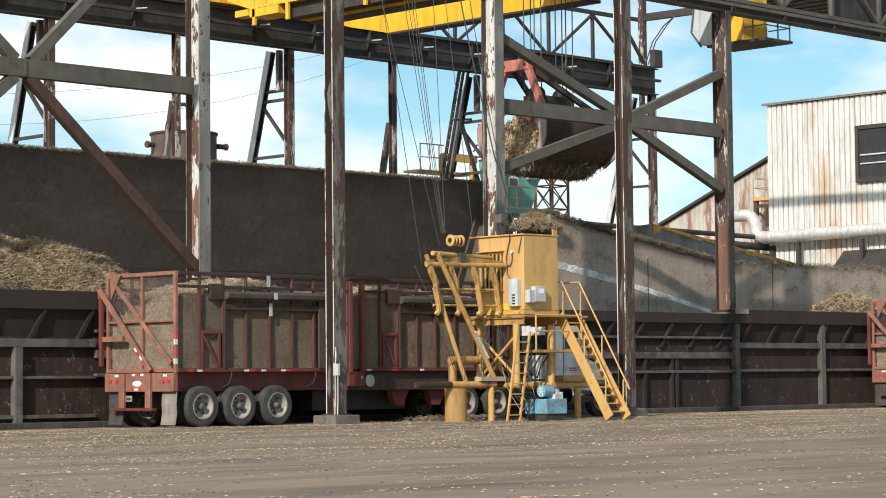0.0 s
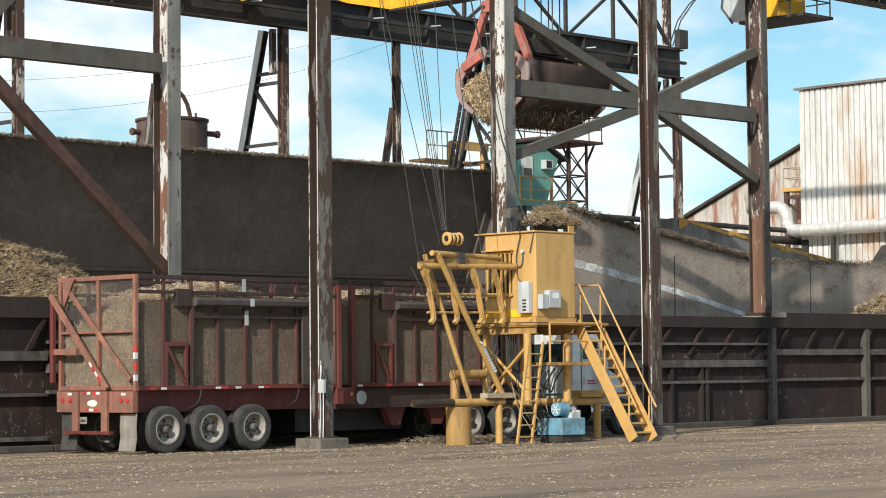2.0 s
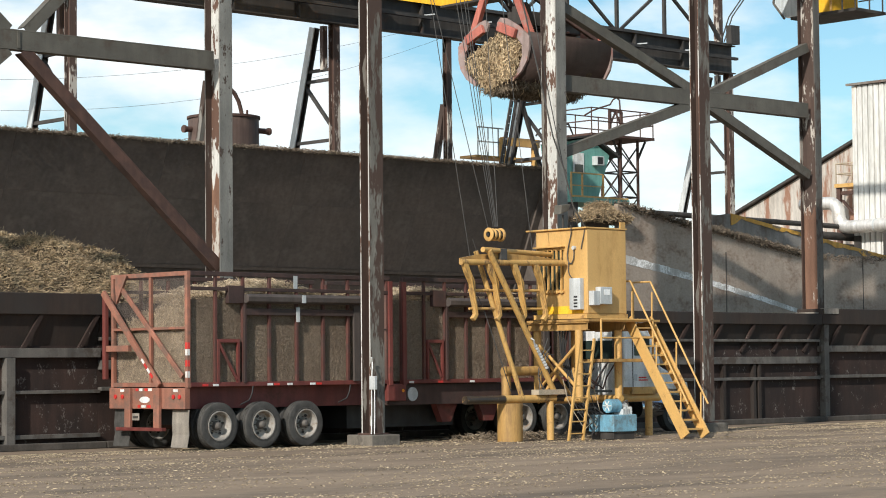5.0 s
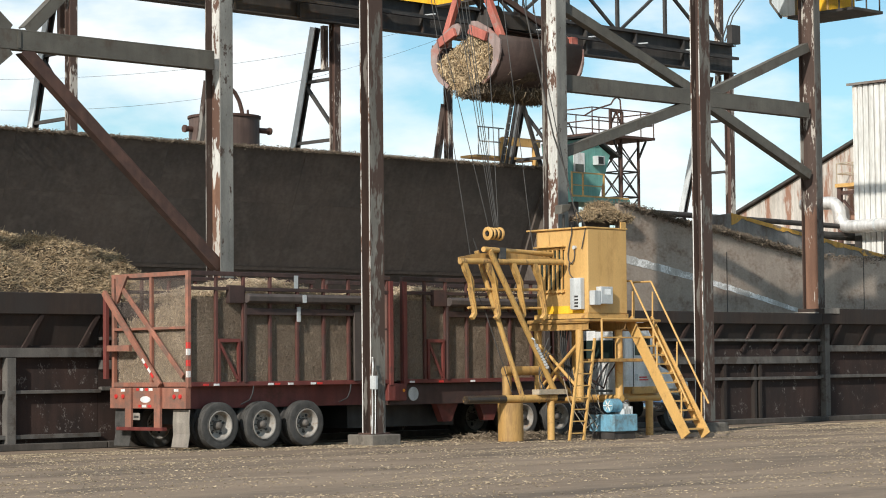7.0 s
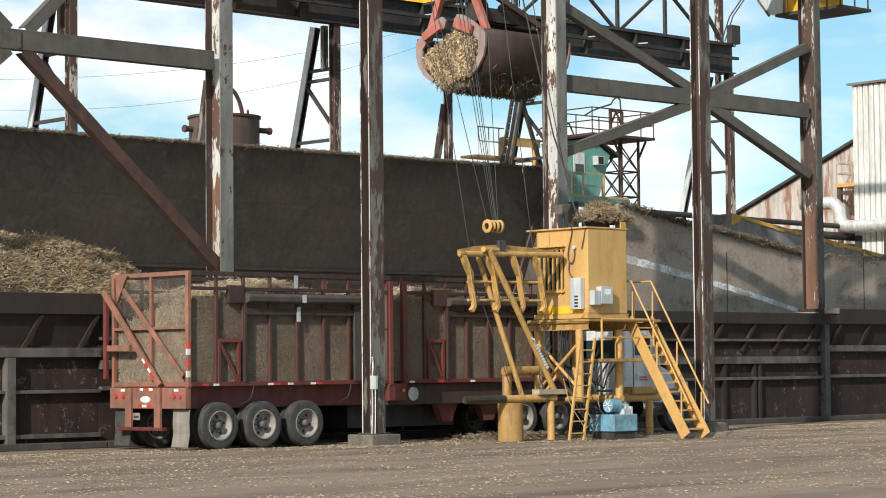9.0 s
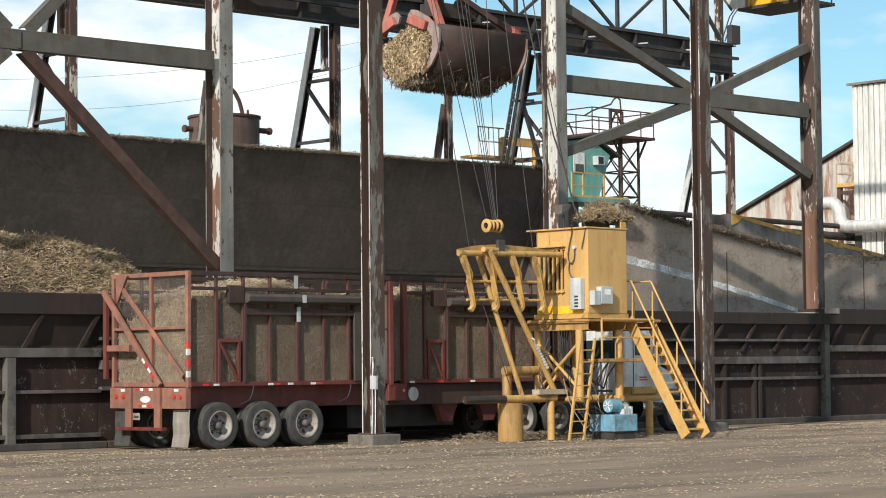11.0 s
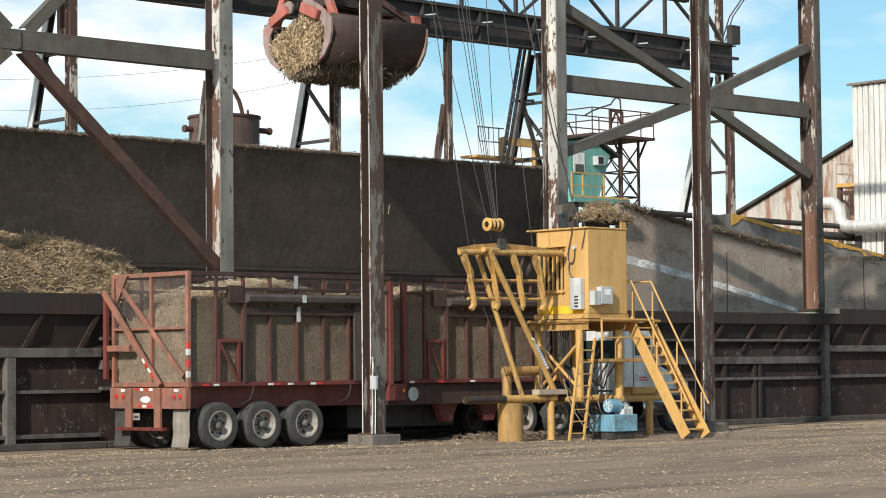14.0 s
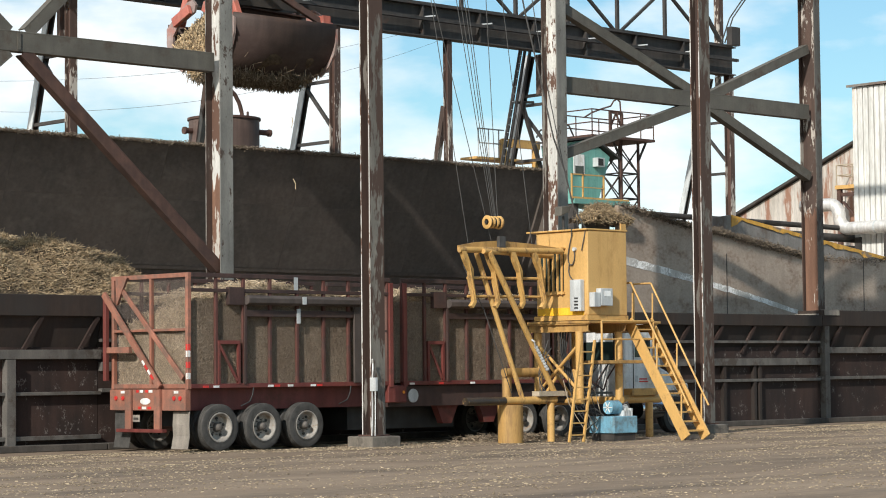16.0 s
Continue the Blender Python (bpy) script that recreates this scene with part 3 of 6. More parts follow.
for x in (43.93, 55.95, 67.8, 79.45):
    END_SUPPORT = far_support(x)
# the last support runs on up to the roof and carries cables
bm = B()
bx(bm, 79.2, 66.3, 15.06, 79.5, 66.6, 20.4)
part("roof_post", bm, "post_patchy", END_SUPPORT)
bm = B()
bar(bm, (79.3, 66.2, 18.9), (79.3, 46.0, 18.6), 0.3, 0.34, (1, 0, 0))
part("roof_beam", bm, "dark_steel", END_SUPPORT)
bm = B()
bar(bm, (79.3, 66.3, 16.6), (77.4, 66.3, 18.8), 0.14, 0.14)
part("knee_brace", bm, "dark_steel", END_SUPPORT)
for k in range(2):
    bm = B()
    path_rod(bm, [(79.1, 66.1 - 0.2 * k, 16.5), (79.1, 65.6 - 0.2 * k, 17.6), (79.1, 64.9 - 0.2 * k, 18.3), (79.1, 64.2, 18.7)], 0.03, 6)
    part("hanging_cable", bm, "cable", END_SUPPORT)
bm = B()
bx(bm, 79.0, 65.4, 16.36, 79.6, 65.7, 17.2)
part("buffer_stop", bm, "dark_steel", END_SUPPORT)
for x in (50.0, 61.9):
    sp = far_support(x, False, 0.24, "slim dark steel runway post with a short raking leg")
    bm = B()
    bar(bm, (x, FAR_Y + 0.2, 12.4), (x, FAR_Y + 1.6, 6.0), 0.2, 0.24, (1, 0, 0))
    part("raking_leg", bm, "post_far", sp)

for i in range(36):
    bm = B()
    bx(bm, 65.6 + i * 0.4, 45.6, 16.7 + 0.03 * (i % 2), 66.0 + i * 0.4, 52.0, 16.73 + 0.03 * (i % 2))
    part("roof_sheet", bm, "dark_steel", NEAR)
bm = B()
bx(bm, 65.6, 45.5, 14.8, 80, 45.6, 16.8)
part("fascia", bm, "dark_steel", NEAR)


# ---- cane store walls ----
def wall_sheet(name, pts, y, thick, mat_n, label):
    bm = B()
    prism(bm, [(x, y, z) for x, z in pts], (0, thick, 0))
    ob = part(name, bm, mat_n)
    return tagged(ob, label, "wall", "", "structure")


back = wall_sheet("wall_back", [(15, 0), (62.7, 0), (62.7, 9.42), (15, 9.38)], 61.0, 0.3, "wall_steel", "tall dark stained steel back wall of the cane store")
for i in range(8):
    for z0, z1 in ((0, 3.1), (3.1, 5.28), (5.44, 7.6), (7.6, 9.36)):
        bm = B()
        bx(bm, 15 + i * 5.9, 60.985, z0 + 0.003, 15 + (i + 1) * 5.9 - 0.006, 60.998, z1 - 0.003)
        part("panel", bm, "wall_steel", back)
bm = B()
bx(bm, 15, 60.93, 5.3, 62.7, 60.985, 5.42)
part("ledge", bm, "wall_steel", back)
bm = B()
bx(bm, 62.45, 60.9, 0, 62.75, 61.4, 9.45)
part("end_post", bm, "wall_steel", back)

# the back wall's outward lean towards its top is added to shade its face
for piece in [back] + list(back.children):
    if piece.type == "MESH":
        for v in piece.data.vertices:
            v.co.y += (9.45 - piece.matrix_world.translation.z - v.co.z) * 0.42

# an added upright cheek closes the leaning wall's end
bm = B()
prism(bm, [(62.78, 60.9, 0), (62.78, 65.2, 0), (62.78, 61.2, 9.43), (62.78, 60.9, 9.43)], (0.15, 0, 0))
part("end_cheek", bm, "wall_steel", back)

wing = wall_sheet("wall_wing", [(53.4, 2.5), (82, 2.5), (82, 5.75), (67.5, 5.62), (64.0, 5.52), (62.3, 5.7), (58.6, 6.24), (56.7, 6.46), (53.4, 7.0)], 49.0, 0.16, "wing_steel",
                  "worn brown-grey steel side wall with a sloping top edge")
# flat ragged ribbon that paints a bright smear of glare along worn metal
bm = B()
up_e, lo_e = [], []
for i in range(73):
    x = 53.5 + 0.125 * i
    z = 5.2 - (x - 53.9) * 0.148 - 0.0035 * (x - 53.9) ** 2
    half = 0.17 * (1 - 0.05 * (x - 53.5))
    up_e.append((x, z + half * (0.8 + 0.25 * noise.noise((x * 3.1, 1, 7)) + 0.2 * noise.noise((x * 9, 2, 1)))))
    lo_e.append((x, z - half * (0.8 + 0.3 * noise.noise((x * 2.3, 5, 3)) + 0.25 * noise.noise((x * 8, 4, 2)))))
prism(bm, [(x, 48.996, z) for x, z in up_e] + [(x, 48.996, z) for x, z in lo_e[::-1]], (0, -0.006, 0))
part("wear_strip", bm, "worn_glare", wing, "scuffed metal strip with its sun glare painted in")
for xa in (58.7, 66.3):
    bm = B()
    bx(bm, xa, 48.985, 2.6, xa + 0.04, 48.998, 5.6)
    part("seam", bm, "wall_steel", wing)
end = wall_sheet("wall_end", [(52.2, 2.5), (53.3, 2.5), (53.3, 6.5), (52.2, 6.5)], 49.3, 0.2, "wall_steel", "dark steel end wall of the cane store")
slope = wall_sheet("wall_slope", [(63.2, 3), (86, 3), (86, 4.55), (73.6, 6.25), (65.0, 7.43), (63.4, 7.22)], 54.0, 0.15, "slope_steel", "grey sloping chute side behind the wing wall")
bm = B()
up_e = [(65.0 + 0.3 * i, 7.44 - 0.3 * i * 0.1372) for i in range(46)]
lo_e = [(x, z - 0.14 - 0.2 * max(0.0, noise.noise((x * 1.1, 2, 5))) - 0.12 * noise.noise((x * 3.7, 2, 5)) - 0.22 * max(0, 1 - (x - 65.0) / 0.6)) for x, z in up_e]
prism(bm, [(x, 53.98, z) for x, z in up_e] + [(x, 53.98, z) for x, z in lo_e[::-1]], (0, -0.02, 0))
part("painted_edge", bm, "edge_orange", slope, "peeling orange-yellow paint")

# ---- feeder trough ----
TY = 44.75


def trough(x0, x1, y, top, ledge, rails, posts, label, stubs=(), post_top=None):
    root = thing("feeder_trough", (x0, y, 0), label, "trough", "feeder trough sections", "structure")
    bm = B()
    bx(bm, x0, y + 0.12, 0, x1, y + 0.2, 2.4)
    part("side_plate", bm, "trough_scratched", root)
    bm = B()
    prism(bm, [(x0, y + 0.2, 2.3), (x0, y - 0.02, top - ledge), (x0, y + 0.1, top - ledge), (x0, y + 0.3, 2.3)], (x1 - x0, 0, 0))
    part("hopper_plate", bm, "trough", root)
    bm = B()
    bx(bm, x0, y - 0.12, top - ledge, x1, y + 0.9, top)
    part("top_beam", bm, "trough", root, bevel=0.015)
    for z0, z1, dy in rails:
        bm = B()
        bx(bm, x0, y - dy, z0, x1, y + 0.115, z1)
        part("rail", bm, "trough_rail", root, bevel=0.008)
    for xp in posts:
        bm = B()
        bx(bm, xp - 0.12, y - 0.1, 0, xp + 0.12, y + 0.118, post_top or top - ledge - 0.01)
        part("post", bm, "trough_rail", root, bevel=0.008)
    xr = x0 + 0.5
    while xr < x1 - 0.5:
        bm = B()
        bar(bm, (xr, y + 0.1, 2.2), (xr + 0.5, y - 0.06, top - ledge), 0.07, 0.1)
        part("rib", bm, "trough_scratched", root)
        xr += 1.55
    for xp in stubs:
        bm = B()
        bx(bm, xp - 0.06, y - 0.02, 0.1, xp + 0.06, y + 0.118, 1.83)
        part("stub_post", bm, "trough", root)
    bm = B()
    bx(bm, x0, y - 0.3, -0.02, x1, y + 0.115, 0.14)
    part("kerb", bm, "kerb", root, bevel=0.02)
    return root


trough(14.0, 30.6, TY, 3.62, 0.5, [(2.12, 2.34, 0.05), (1.28, 1.36, 0.03), (0.24, 0.34, 0.03)], (20.2, 28.1), "dark rusty steel feeder trough with grey rails", (), 2.11)
trough(30.62, 58.2, TY, 3.42, 0.36, [(2.52, 2.6, 0.03), (1.83, 2.05, 0.05), (1.33, 1.42, 0.03)], (34.5, 46.6), "dark rusty steel feeder trough with grey rails", (50.0, 53.45, 54.9, 55.15))
trough(58.22, 82.0, TY, 3.58, 0.5, [(2.2, 2.4, 0.05), (1.36, 1.46, 0.03)], (58.45, 63.6, 69.0), "dark rusty steel feeder trough with grey rails")
for x in (34.5, 46.6, 58.5):
    ped = thing("pedestal", (x, REAR_Y, 3.4), "low steel pedestal under a column", "pedestal", "pedestals")
    bm = B()
    bx(bm, x - 0.45, REAR_Y - 0.42, 3.42, x + 0.45, REAR_Y + 0.42, 3.47)
    bx(bm, x - 0.2, REAR_Y - 0.6, 3.42, x + 0.55, REAR_Y - 0.43, 3.6)
    part("block", bm, "concrete", ped)


# ---- cane heaps ----
def heap(name, cx, cy, z0, rx, ry, h, label, n, mat_n="cane", seed=1, flat=1.6, fine=False):
    root = thing(name, (cx, cy, z0), label, "cane heap", "", "stuff")
    nx, ny = 40, 26
    bm = B()
    rows = []

    def zf(u, v):
        r = min(1.0, (abs(u) ** flat + abs(v) ** flat) ** (1 / flat))
        base = h * (1 - r ** 2.0)
        return max(-0.3, base + 0.42 * h * noise.noise((u * 3 + seed, v * 2.2, seed)) * (1 - r * 0.6) + 0.24 * h * (abs(noise.noise((u * 5.5, v * 3, seed))) - 0.15) + 0.26 * abs(noise.noise((u * 15, v * 7, seed))) + 0.1 * noise.noise((u * 34, v * 16, seed)))
    for i in range(nx + 1):
        u = -1 + 2 * i / nx
        rows.append([bm.verts.new((cx + u * rx, cy + v * ry, z0 + zf(u, v))) for v in (-1 + 2 * j / ny for j in range(ny + 1))])
    for i in range(nx):
        for j in range(ny):
            bm.faces.new((rows[i][j], rows[i + 1][j], rows[i + 1][j + 1], rows[i][j + 1]))
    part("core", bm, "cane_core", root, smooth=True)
    u, v = rng.uniform(-1, 1, n), rng.uniform(-1, 0.5, n)
    z = np.array([zf(a, b) for a, b in zip(u, v)])
    k = z > -0.05
    pos = np.stack([cx + u * rx, cy + v * ry, z0 + z + rng.uniform(-0.03, 0.07, n)], 1)[k]
    d = rng.normal(size=pos.shape) * np.array([1, 1, 0.45])
    straw("stalks", pos, d, 0.13, 0.0056 if fine else 0.008, mat_n, root, rng)
    m = len(pos) // 5
    lean = np.array([[noise.noise((p[0] * 0.9, p[1] * 0.9, 1.5)), noise.noise((p[0] * 0.9, p[1] * 0.9, 7.5)), 0.5 * noise.noise((p[0] * 1.3, p[1] * 1.3, 3.5))] for p in pos[:m]])
    straw("trash", pos[:m] + rng.uniform(-0.02, 0.05, (m, 3)), lean + rng.normal(size=(m, 3)) * np.array([0.35, 0.35, 0.16]), 0.3, 0.0065, "trash_leaf", root, rng)
    return root


heap("cane_heap", 24.7, 48.0, 3.35, 10.1, 2.6, 2.6, "loose heap of cut cane stalks heaped behind the trough", 190000, "cane", 3, fine=True, flat=3.0)
heap("cane_heap", 69.0, 47.2, 3.3, 2.9, 1.2, 0.95, "low mound of cut cane beside the wing wall", 7000, "cane", 8)
heap("cane_heap", 52.8, 49.2, 6.42, 0.95, 0.55, 0.42, "ragged lump of cane caught on the end wall", 9000, "cane", 11, fine=True)


def fringe(name, pts, n, spread, label, mat_n="fringe", length=0.12):
    p = np.array(pts, float)
    seg = rng.integers(0, len(p) - 1, n)
    t = rng.uniform(0, 1, n)[:, None]
    pos = p[seg] * (1 - t) + p[seg + 1] * t + rng.normal(size=(n, 3)) * np.array(spread)
    d = rng.normal(size=(n, 3)) * np.array([1, 1, 0.45])
    straw(name, pos, d, length, 0.010, mat_n, None, rng, label, "cane scraps")


fringe("cane_fringe", [(28, 61.1, 9.42), (62.6, 61.1, 9.46)], 24000, (0.1, 0.14, 0.035), "ragged cane trash along the top of the back wall", "fringe", 0.07)
fringe("cane_fringe", [(53.5, 49.05, 7.0), (56.7, 49.05, 6.48), (58.6, 49.05, 6.28), (60.4, 49.05, 6.0), (62.3, 49.05, 5.74), (64.0, 49.05, 5.56), (80, 49.05, 5.72)], 17000, (0.1, 0.12, 0.06), "ragged cane trash along the top of the wing wall", "fringe", 0.08)
fringe("cane_fringe", [(39.5, 41.2, 0.03), (41.5, 40.9, 0.05)], 1500, (0.5, 0.3, 0.05), "small spill of cane on the ground beside the footing", "cane_dull")


# ---- cane trailer ----
def make_wheel(root, x, y, dual=True, r=0.51, rim_mat="rim"):
    wh = None
    for k, yy in enumerate((y, y + 0.34) if dual else (y,)):
        bm = B()
        ring(bm, (x, yy, r), (0, 1, 0), [(0.03, 0.30), (0.008, 0.33), (0.004, 0.355), (-0.004, 0.36), (-0.004, 0.372), (0.004, 0.378), (0.0, 0.43), (0.004, r - 0.035), (0.014, r - 0.008), (0.03, r), (0.07, r), (0.075, r - 0.012), (0.09, r - 0.012), (0.095, r), (0.135, r), (0.14, r - 0.012), (0.155, r - 0.012), (0.16, r), (0.255, r), (0.27, r - 0.01), (0.282, r - 0.04), (0.285, 0.4), (0.28, 0.33), (0.25, 0.30)], 40)
        t = part("tyre", bm, "tyre", root, smooth=True)
        if k == 0:
            bm = B()
            ring(bm, (x, yy, r), (0, 1, 0), [(0.02, 0.345), (-0.008, 0.34), (-0.008, 0.315), (0.02, 0.30), (0.10, 0.285), (0.15, 0.265), (0.17, 0.225), (0.155, 0.13), (0.15, 0.001)], 32)
            part("rim", bm, rim_mat, t, smooth=True)
            bm = B()
            ring(bm, (x, yy, r), (0, 1, 0), [(0.16, 0.11), (0.10, 0.105), (0.085, 0.09), (0.03, 0.08), (0.0, 0.065), (-0.01, 0.045), (-0.01, 0.001)], 18)
            part("hub", bm, "hub", t, smooth=True)
            for a in range(5):
                an = a * math.tau / 5 + 0.3 * x
                cx, cz = x + 0.205 * math.cos(an), r + 0.205 * math.sin(an)
                bm = B()
                rod(bm, (cx, yy + 0.14, cz), (cx, yy + 0.2, cz), 0.034, None, 10)
                part("hand_hole", bm, "black", t)
            for a in range(8):
                an = a * math.tau / 8
                cx, cz = x + 0.15 * math.cos(an), r + 0.15 * math.sin(an)
                bm = B()
                rod(bm, (cx, yy + 0.11, cz), (cx, yy + 0.16, cz), 0.015, None, 6)
                part("wheel_nut", bm, "hub", t)


def make_trailer(loc, turn, label, length=12.6, W=2.9):
    """Local: x forward from the tail, y away from the yard, z up."""
    R = thing("cane_trailer", loc, label, "trailer", "cane trailers", local=True, turn=turn)
    top, mid, flo = 4.03, 3.64, 1.5
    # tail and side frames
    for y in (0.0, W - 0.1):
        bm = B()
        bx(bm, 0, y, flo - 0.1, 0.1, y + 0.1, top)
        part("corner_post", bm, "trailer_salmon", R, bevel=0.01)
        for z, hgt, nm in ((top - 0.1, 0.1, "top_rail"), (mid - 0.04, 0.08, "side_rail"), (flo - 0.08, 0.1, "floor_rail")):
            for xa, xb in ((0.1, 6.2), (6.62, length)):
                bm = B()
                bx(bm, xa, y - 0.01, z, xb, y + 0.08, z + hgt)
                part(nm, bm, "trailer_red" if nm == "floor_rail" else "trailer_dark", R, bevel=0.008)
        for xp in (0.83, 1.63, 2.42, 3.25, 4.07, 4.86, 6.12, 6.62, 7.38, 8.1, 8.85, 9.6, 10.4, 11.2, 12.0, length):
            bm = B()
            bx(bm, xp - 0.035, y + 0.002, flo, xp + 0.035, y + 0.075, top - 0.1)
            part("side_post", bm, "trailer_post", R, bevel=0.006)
    for xp in (6.2, 6.66):
        bm = B()
        bx(bm, xp - 0.06, -0.05, flo - 0.12, xp + 0.06, 0.08, top - 0.12)
        part("hinge_post", bm, "trailer_red", R, bevel=0.008)
    # small framed doors in the side
    for xa, xb in ((0.86, 1.5), (7.45, 8.02)):
        bm = B()
        bx(bm, xa, -0.02, 2.42, xb, 0.05, 2.5)
        bx(bm, xa, -0.02, 1.5, xa + 0.06, 0.05, 2.42)
        bx(bm, xb - 0.06, -0.02, 1.5, xb, 0.05, 2.42)
        d = part("side_door", bm, "trailer_red", R)
        bm = B()
        bar(bm, (xa + 0.05, -0.005, 2.38), (xb - 0.08, -0.005, 1.58), 0.03, 0.06)
        part("door_brace", bm, "trailer_red", d)
    # plate panels and the end bars of the roll-tube frames
    for xa, xb in ((5.22, 6.1),):
        bm = B()
        bx(bm, xa, 0.005, flo + 0.02, xb, 0.03, 3.58)
        pl = part("plate_panel", bm, "faded_pink", R, "faded pink steel plate panel")
        bm = B()
        bx(bm, xa + 0.05, -0.01, 2.72, xb - 0.02, 0.004, 2.76)
        part("panel_seam", bm, "trailer_dark", pl)
    for xa, xb in ((1.66, 4.98), (8.14, 11.62)):
        bm = B()
        bx(bm, xb, -0.06, flo, xb + 0.2, 0.0, 3.32)
        part("frame_bar", bm, "tube", R, bevel=0.008)
        bm = B()
        bx(bm, xa - 0.05, -0.05, flo, xa + 0.02, 0.0, 3.32)
        part("frame_bar", bm, "trailer_dark", R, bevel=0.008)
        bm = B()
        bx(bm, xa, -0.045, 3.05, xb, -0.003, 3.2)
        part("cross_rail", bm, "trailer_dark", R, bevel=0.008)
    # rolled cover tubes
    for xa, xb in ((1.62, 4.95), (8.1, 11.6)):
        bm = B()
        prism(bm, [(xa, -0.02, 3.52), (xa, -0.12, 3.54), (xa, -0.2, 3.47), (xa, -0.19, 3.36), (xa, -0.1, 3.31), (xa, -0.02, 3.33)], (xb + 0.2 - xa, 0, 0))
        t = part("roll_tube", bm, "tube", R, "dusty dark rolled cover tube", bevel=0.012)
        bm = B()
        bx(bm, xa - 0.45, -0.04, 3.32, xa - 0.02, 0.09, 3.72)
        part("tube_bracket", bm, "trailer_dark", t)
    bm = B()
    bx(bm, 3.22, -0.215, 3.34, 3.34, -0.202, 3.52)
    part("strap", bm, "grey_box", R, "pale webbing strap")
    bm = B()
    bx(bm, 3.17, -0.06, 2.9, 3.28, -0.047, 3.24)
    part("strap", bm, "grey_box", R, "pale webbing strap")
    bm = B()
    bx(bm, 3.12, -0.02, 3.68, 3.24, -0.011, 3.98)
    part("strap", bm, "grey_box", R, "pale webbing strap")
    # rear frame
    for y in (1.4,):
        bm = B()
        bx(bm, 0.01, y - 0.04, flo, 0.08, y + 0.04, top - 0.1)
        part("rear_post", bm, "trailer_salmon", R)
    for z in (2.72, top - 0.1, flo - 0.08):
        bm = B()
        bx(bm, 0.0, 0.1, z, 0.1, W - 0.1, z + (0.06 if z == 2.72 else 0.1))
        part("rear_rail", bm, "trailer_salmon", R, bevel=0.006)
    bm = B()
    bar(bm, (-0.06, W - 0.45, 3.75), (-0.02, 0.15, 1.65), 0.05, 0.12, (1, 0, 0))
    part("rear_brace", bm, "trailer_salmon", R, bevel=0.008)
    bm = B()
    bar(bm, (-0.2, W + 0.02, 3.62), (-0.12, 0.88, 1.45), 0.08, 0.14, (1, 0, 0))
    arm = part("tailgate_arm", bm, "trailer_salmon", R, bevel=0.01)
    for k, mt in enumerate(("white", "red_tape", "white", "red_tape")):
        f0, f1 = 0.72 + 0.05 * k, 0.765 + 0.05 * k
        pa, pb = Vector((-0.25, W + 0.02, 3.62)), Vector((-0.17, 0.88, 1.45))
        bm = B()
        bar(bm, pa.lerp(pb, f0), pa.lerp(pb, f1), 0.012, 0.06, (1, 0, 0))
        part("reflector_tape", bm, mt, arm)
    bm = B()
    for k in range(150):
        y = 0.13 + k * 0.0177
        bx(bm, 0.086, y, flo, 0.088, y + 0.0018, top - 0.1)
    for k in range(140):
        z = flo + 0.02 + k * 0.0177
        if z < top - 0.12:
            bx(bm, 0.0865, 0.12, z, 0.0885, W - 0.12, z + 0.0016)
    part("end_mesh", bm, "wire", R, "fine rusty wire mesh")
    bm = B()
    prism(bm, [(-0.1, W - 0.3, 3.98), (-0.1, W - 0.75, 3.98), (-0.1, W - 0.35, 3.35)], (0.06, 0, 0))
    part("corner_gusset", bm, "trailer_salmon", R)
    bm = B()
    bx(bm, -0.2, W - 0.06, 1.6, -0.1, W + 0.06, 3.55)
    part("arm_post", bm, "trailer_red", R, bevel=0.01)
    bm = B()
    bx(bm, -0.2, W - 0.95, 2.24, -0.1, W - 0.08, 2.38)
    part("arm_tie", bm, "trailer_salmon", R, bevel=0.01)
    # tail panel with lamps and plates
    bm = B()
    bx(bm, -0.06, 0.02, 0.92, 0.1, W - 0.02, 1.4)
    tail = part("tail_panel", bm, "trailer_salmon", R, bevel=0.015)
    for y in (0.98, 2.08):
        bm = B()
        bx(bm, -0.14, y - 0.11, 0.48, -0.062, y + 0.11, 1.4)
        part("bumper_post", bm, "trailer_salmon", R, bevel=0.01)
    bm = B()
    bx(bm, -0.16, 0.75, 0.42, -0.02, 2.5, 0.5)
    part("bumper_bar", bm, "trailer_red", R, bevel=0.012)
    for y in (0.2, 0.42, 2.35, 2.62):
        bm = B()
        rod(bm, (-0.085, y, 1.2), (-0.05, y, 1.2), 0.05, None, 14)
        part("tail_lamp", bm, "red_tape", tail)
    for y, z, w, mt in ((1.3, 1.36, 0.14, "white"), (1.45, 1.36, 0.1, "red_tape"), (1.65, 1.36, 0.12, "white"), (1.8, 1.36, 0.1, "red_tape"),
                        (1.35, 0.98, 0.14, "red_tape"), (1.55, 0.98, 0.16, "white"), (1.72, 0.98, 0.1, "red_tape"), (2.35, 1.34, 0.18, "white"), (0.35, 1.34, 0.16, "white")):
        bm = B()
        bx(bm, -0.066, y - w / 2, z - 0.03, -0.058, y + w / 2, z + 0.03)
        part("reflector", bm, mt, tail)
    bm = B()
    rod(bm, (-0.07, 1.5, 1.13), (-0.055, 1.5, 1.13), 0.1, None, 20)
    bmesh.ops.scale(bm, vec=(1, 1.9, 0.75), verts=bm.verts, space=Matrix.Translation((0, -1.5, -1.13)))
    part("badge", bm, "white", tail, "plain oval white badge")
    bm = B()
    bx(bm, -0.08, 1.7, 0.66, -0.066, 1.96, 0.82)
    plate = part("number_plate", bm, "concrete", R, "dusty pale plate with an unreadable bar")
    bm = B()
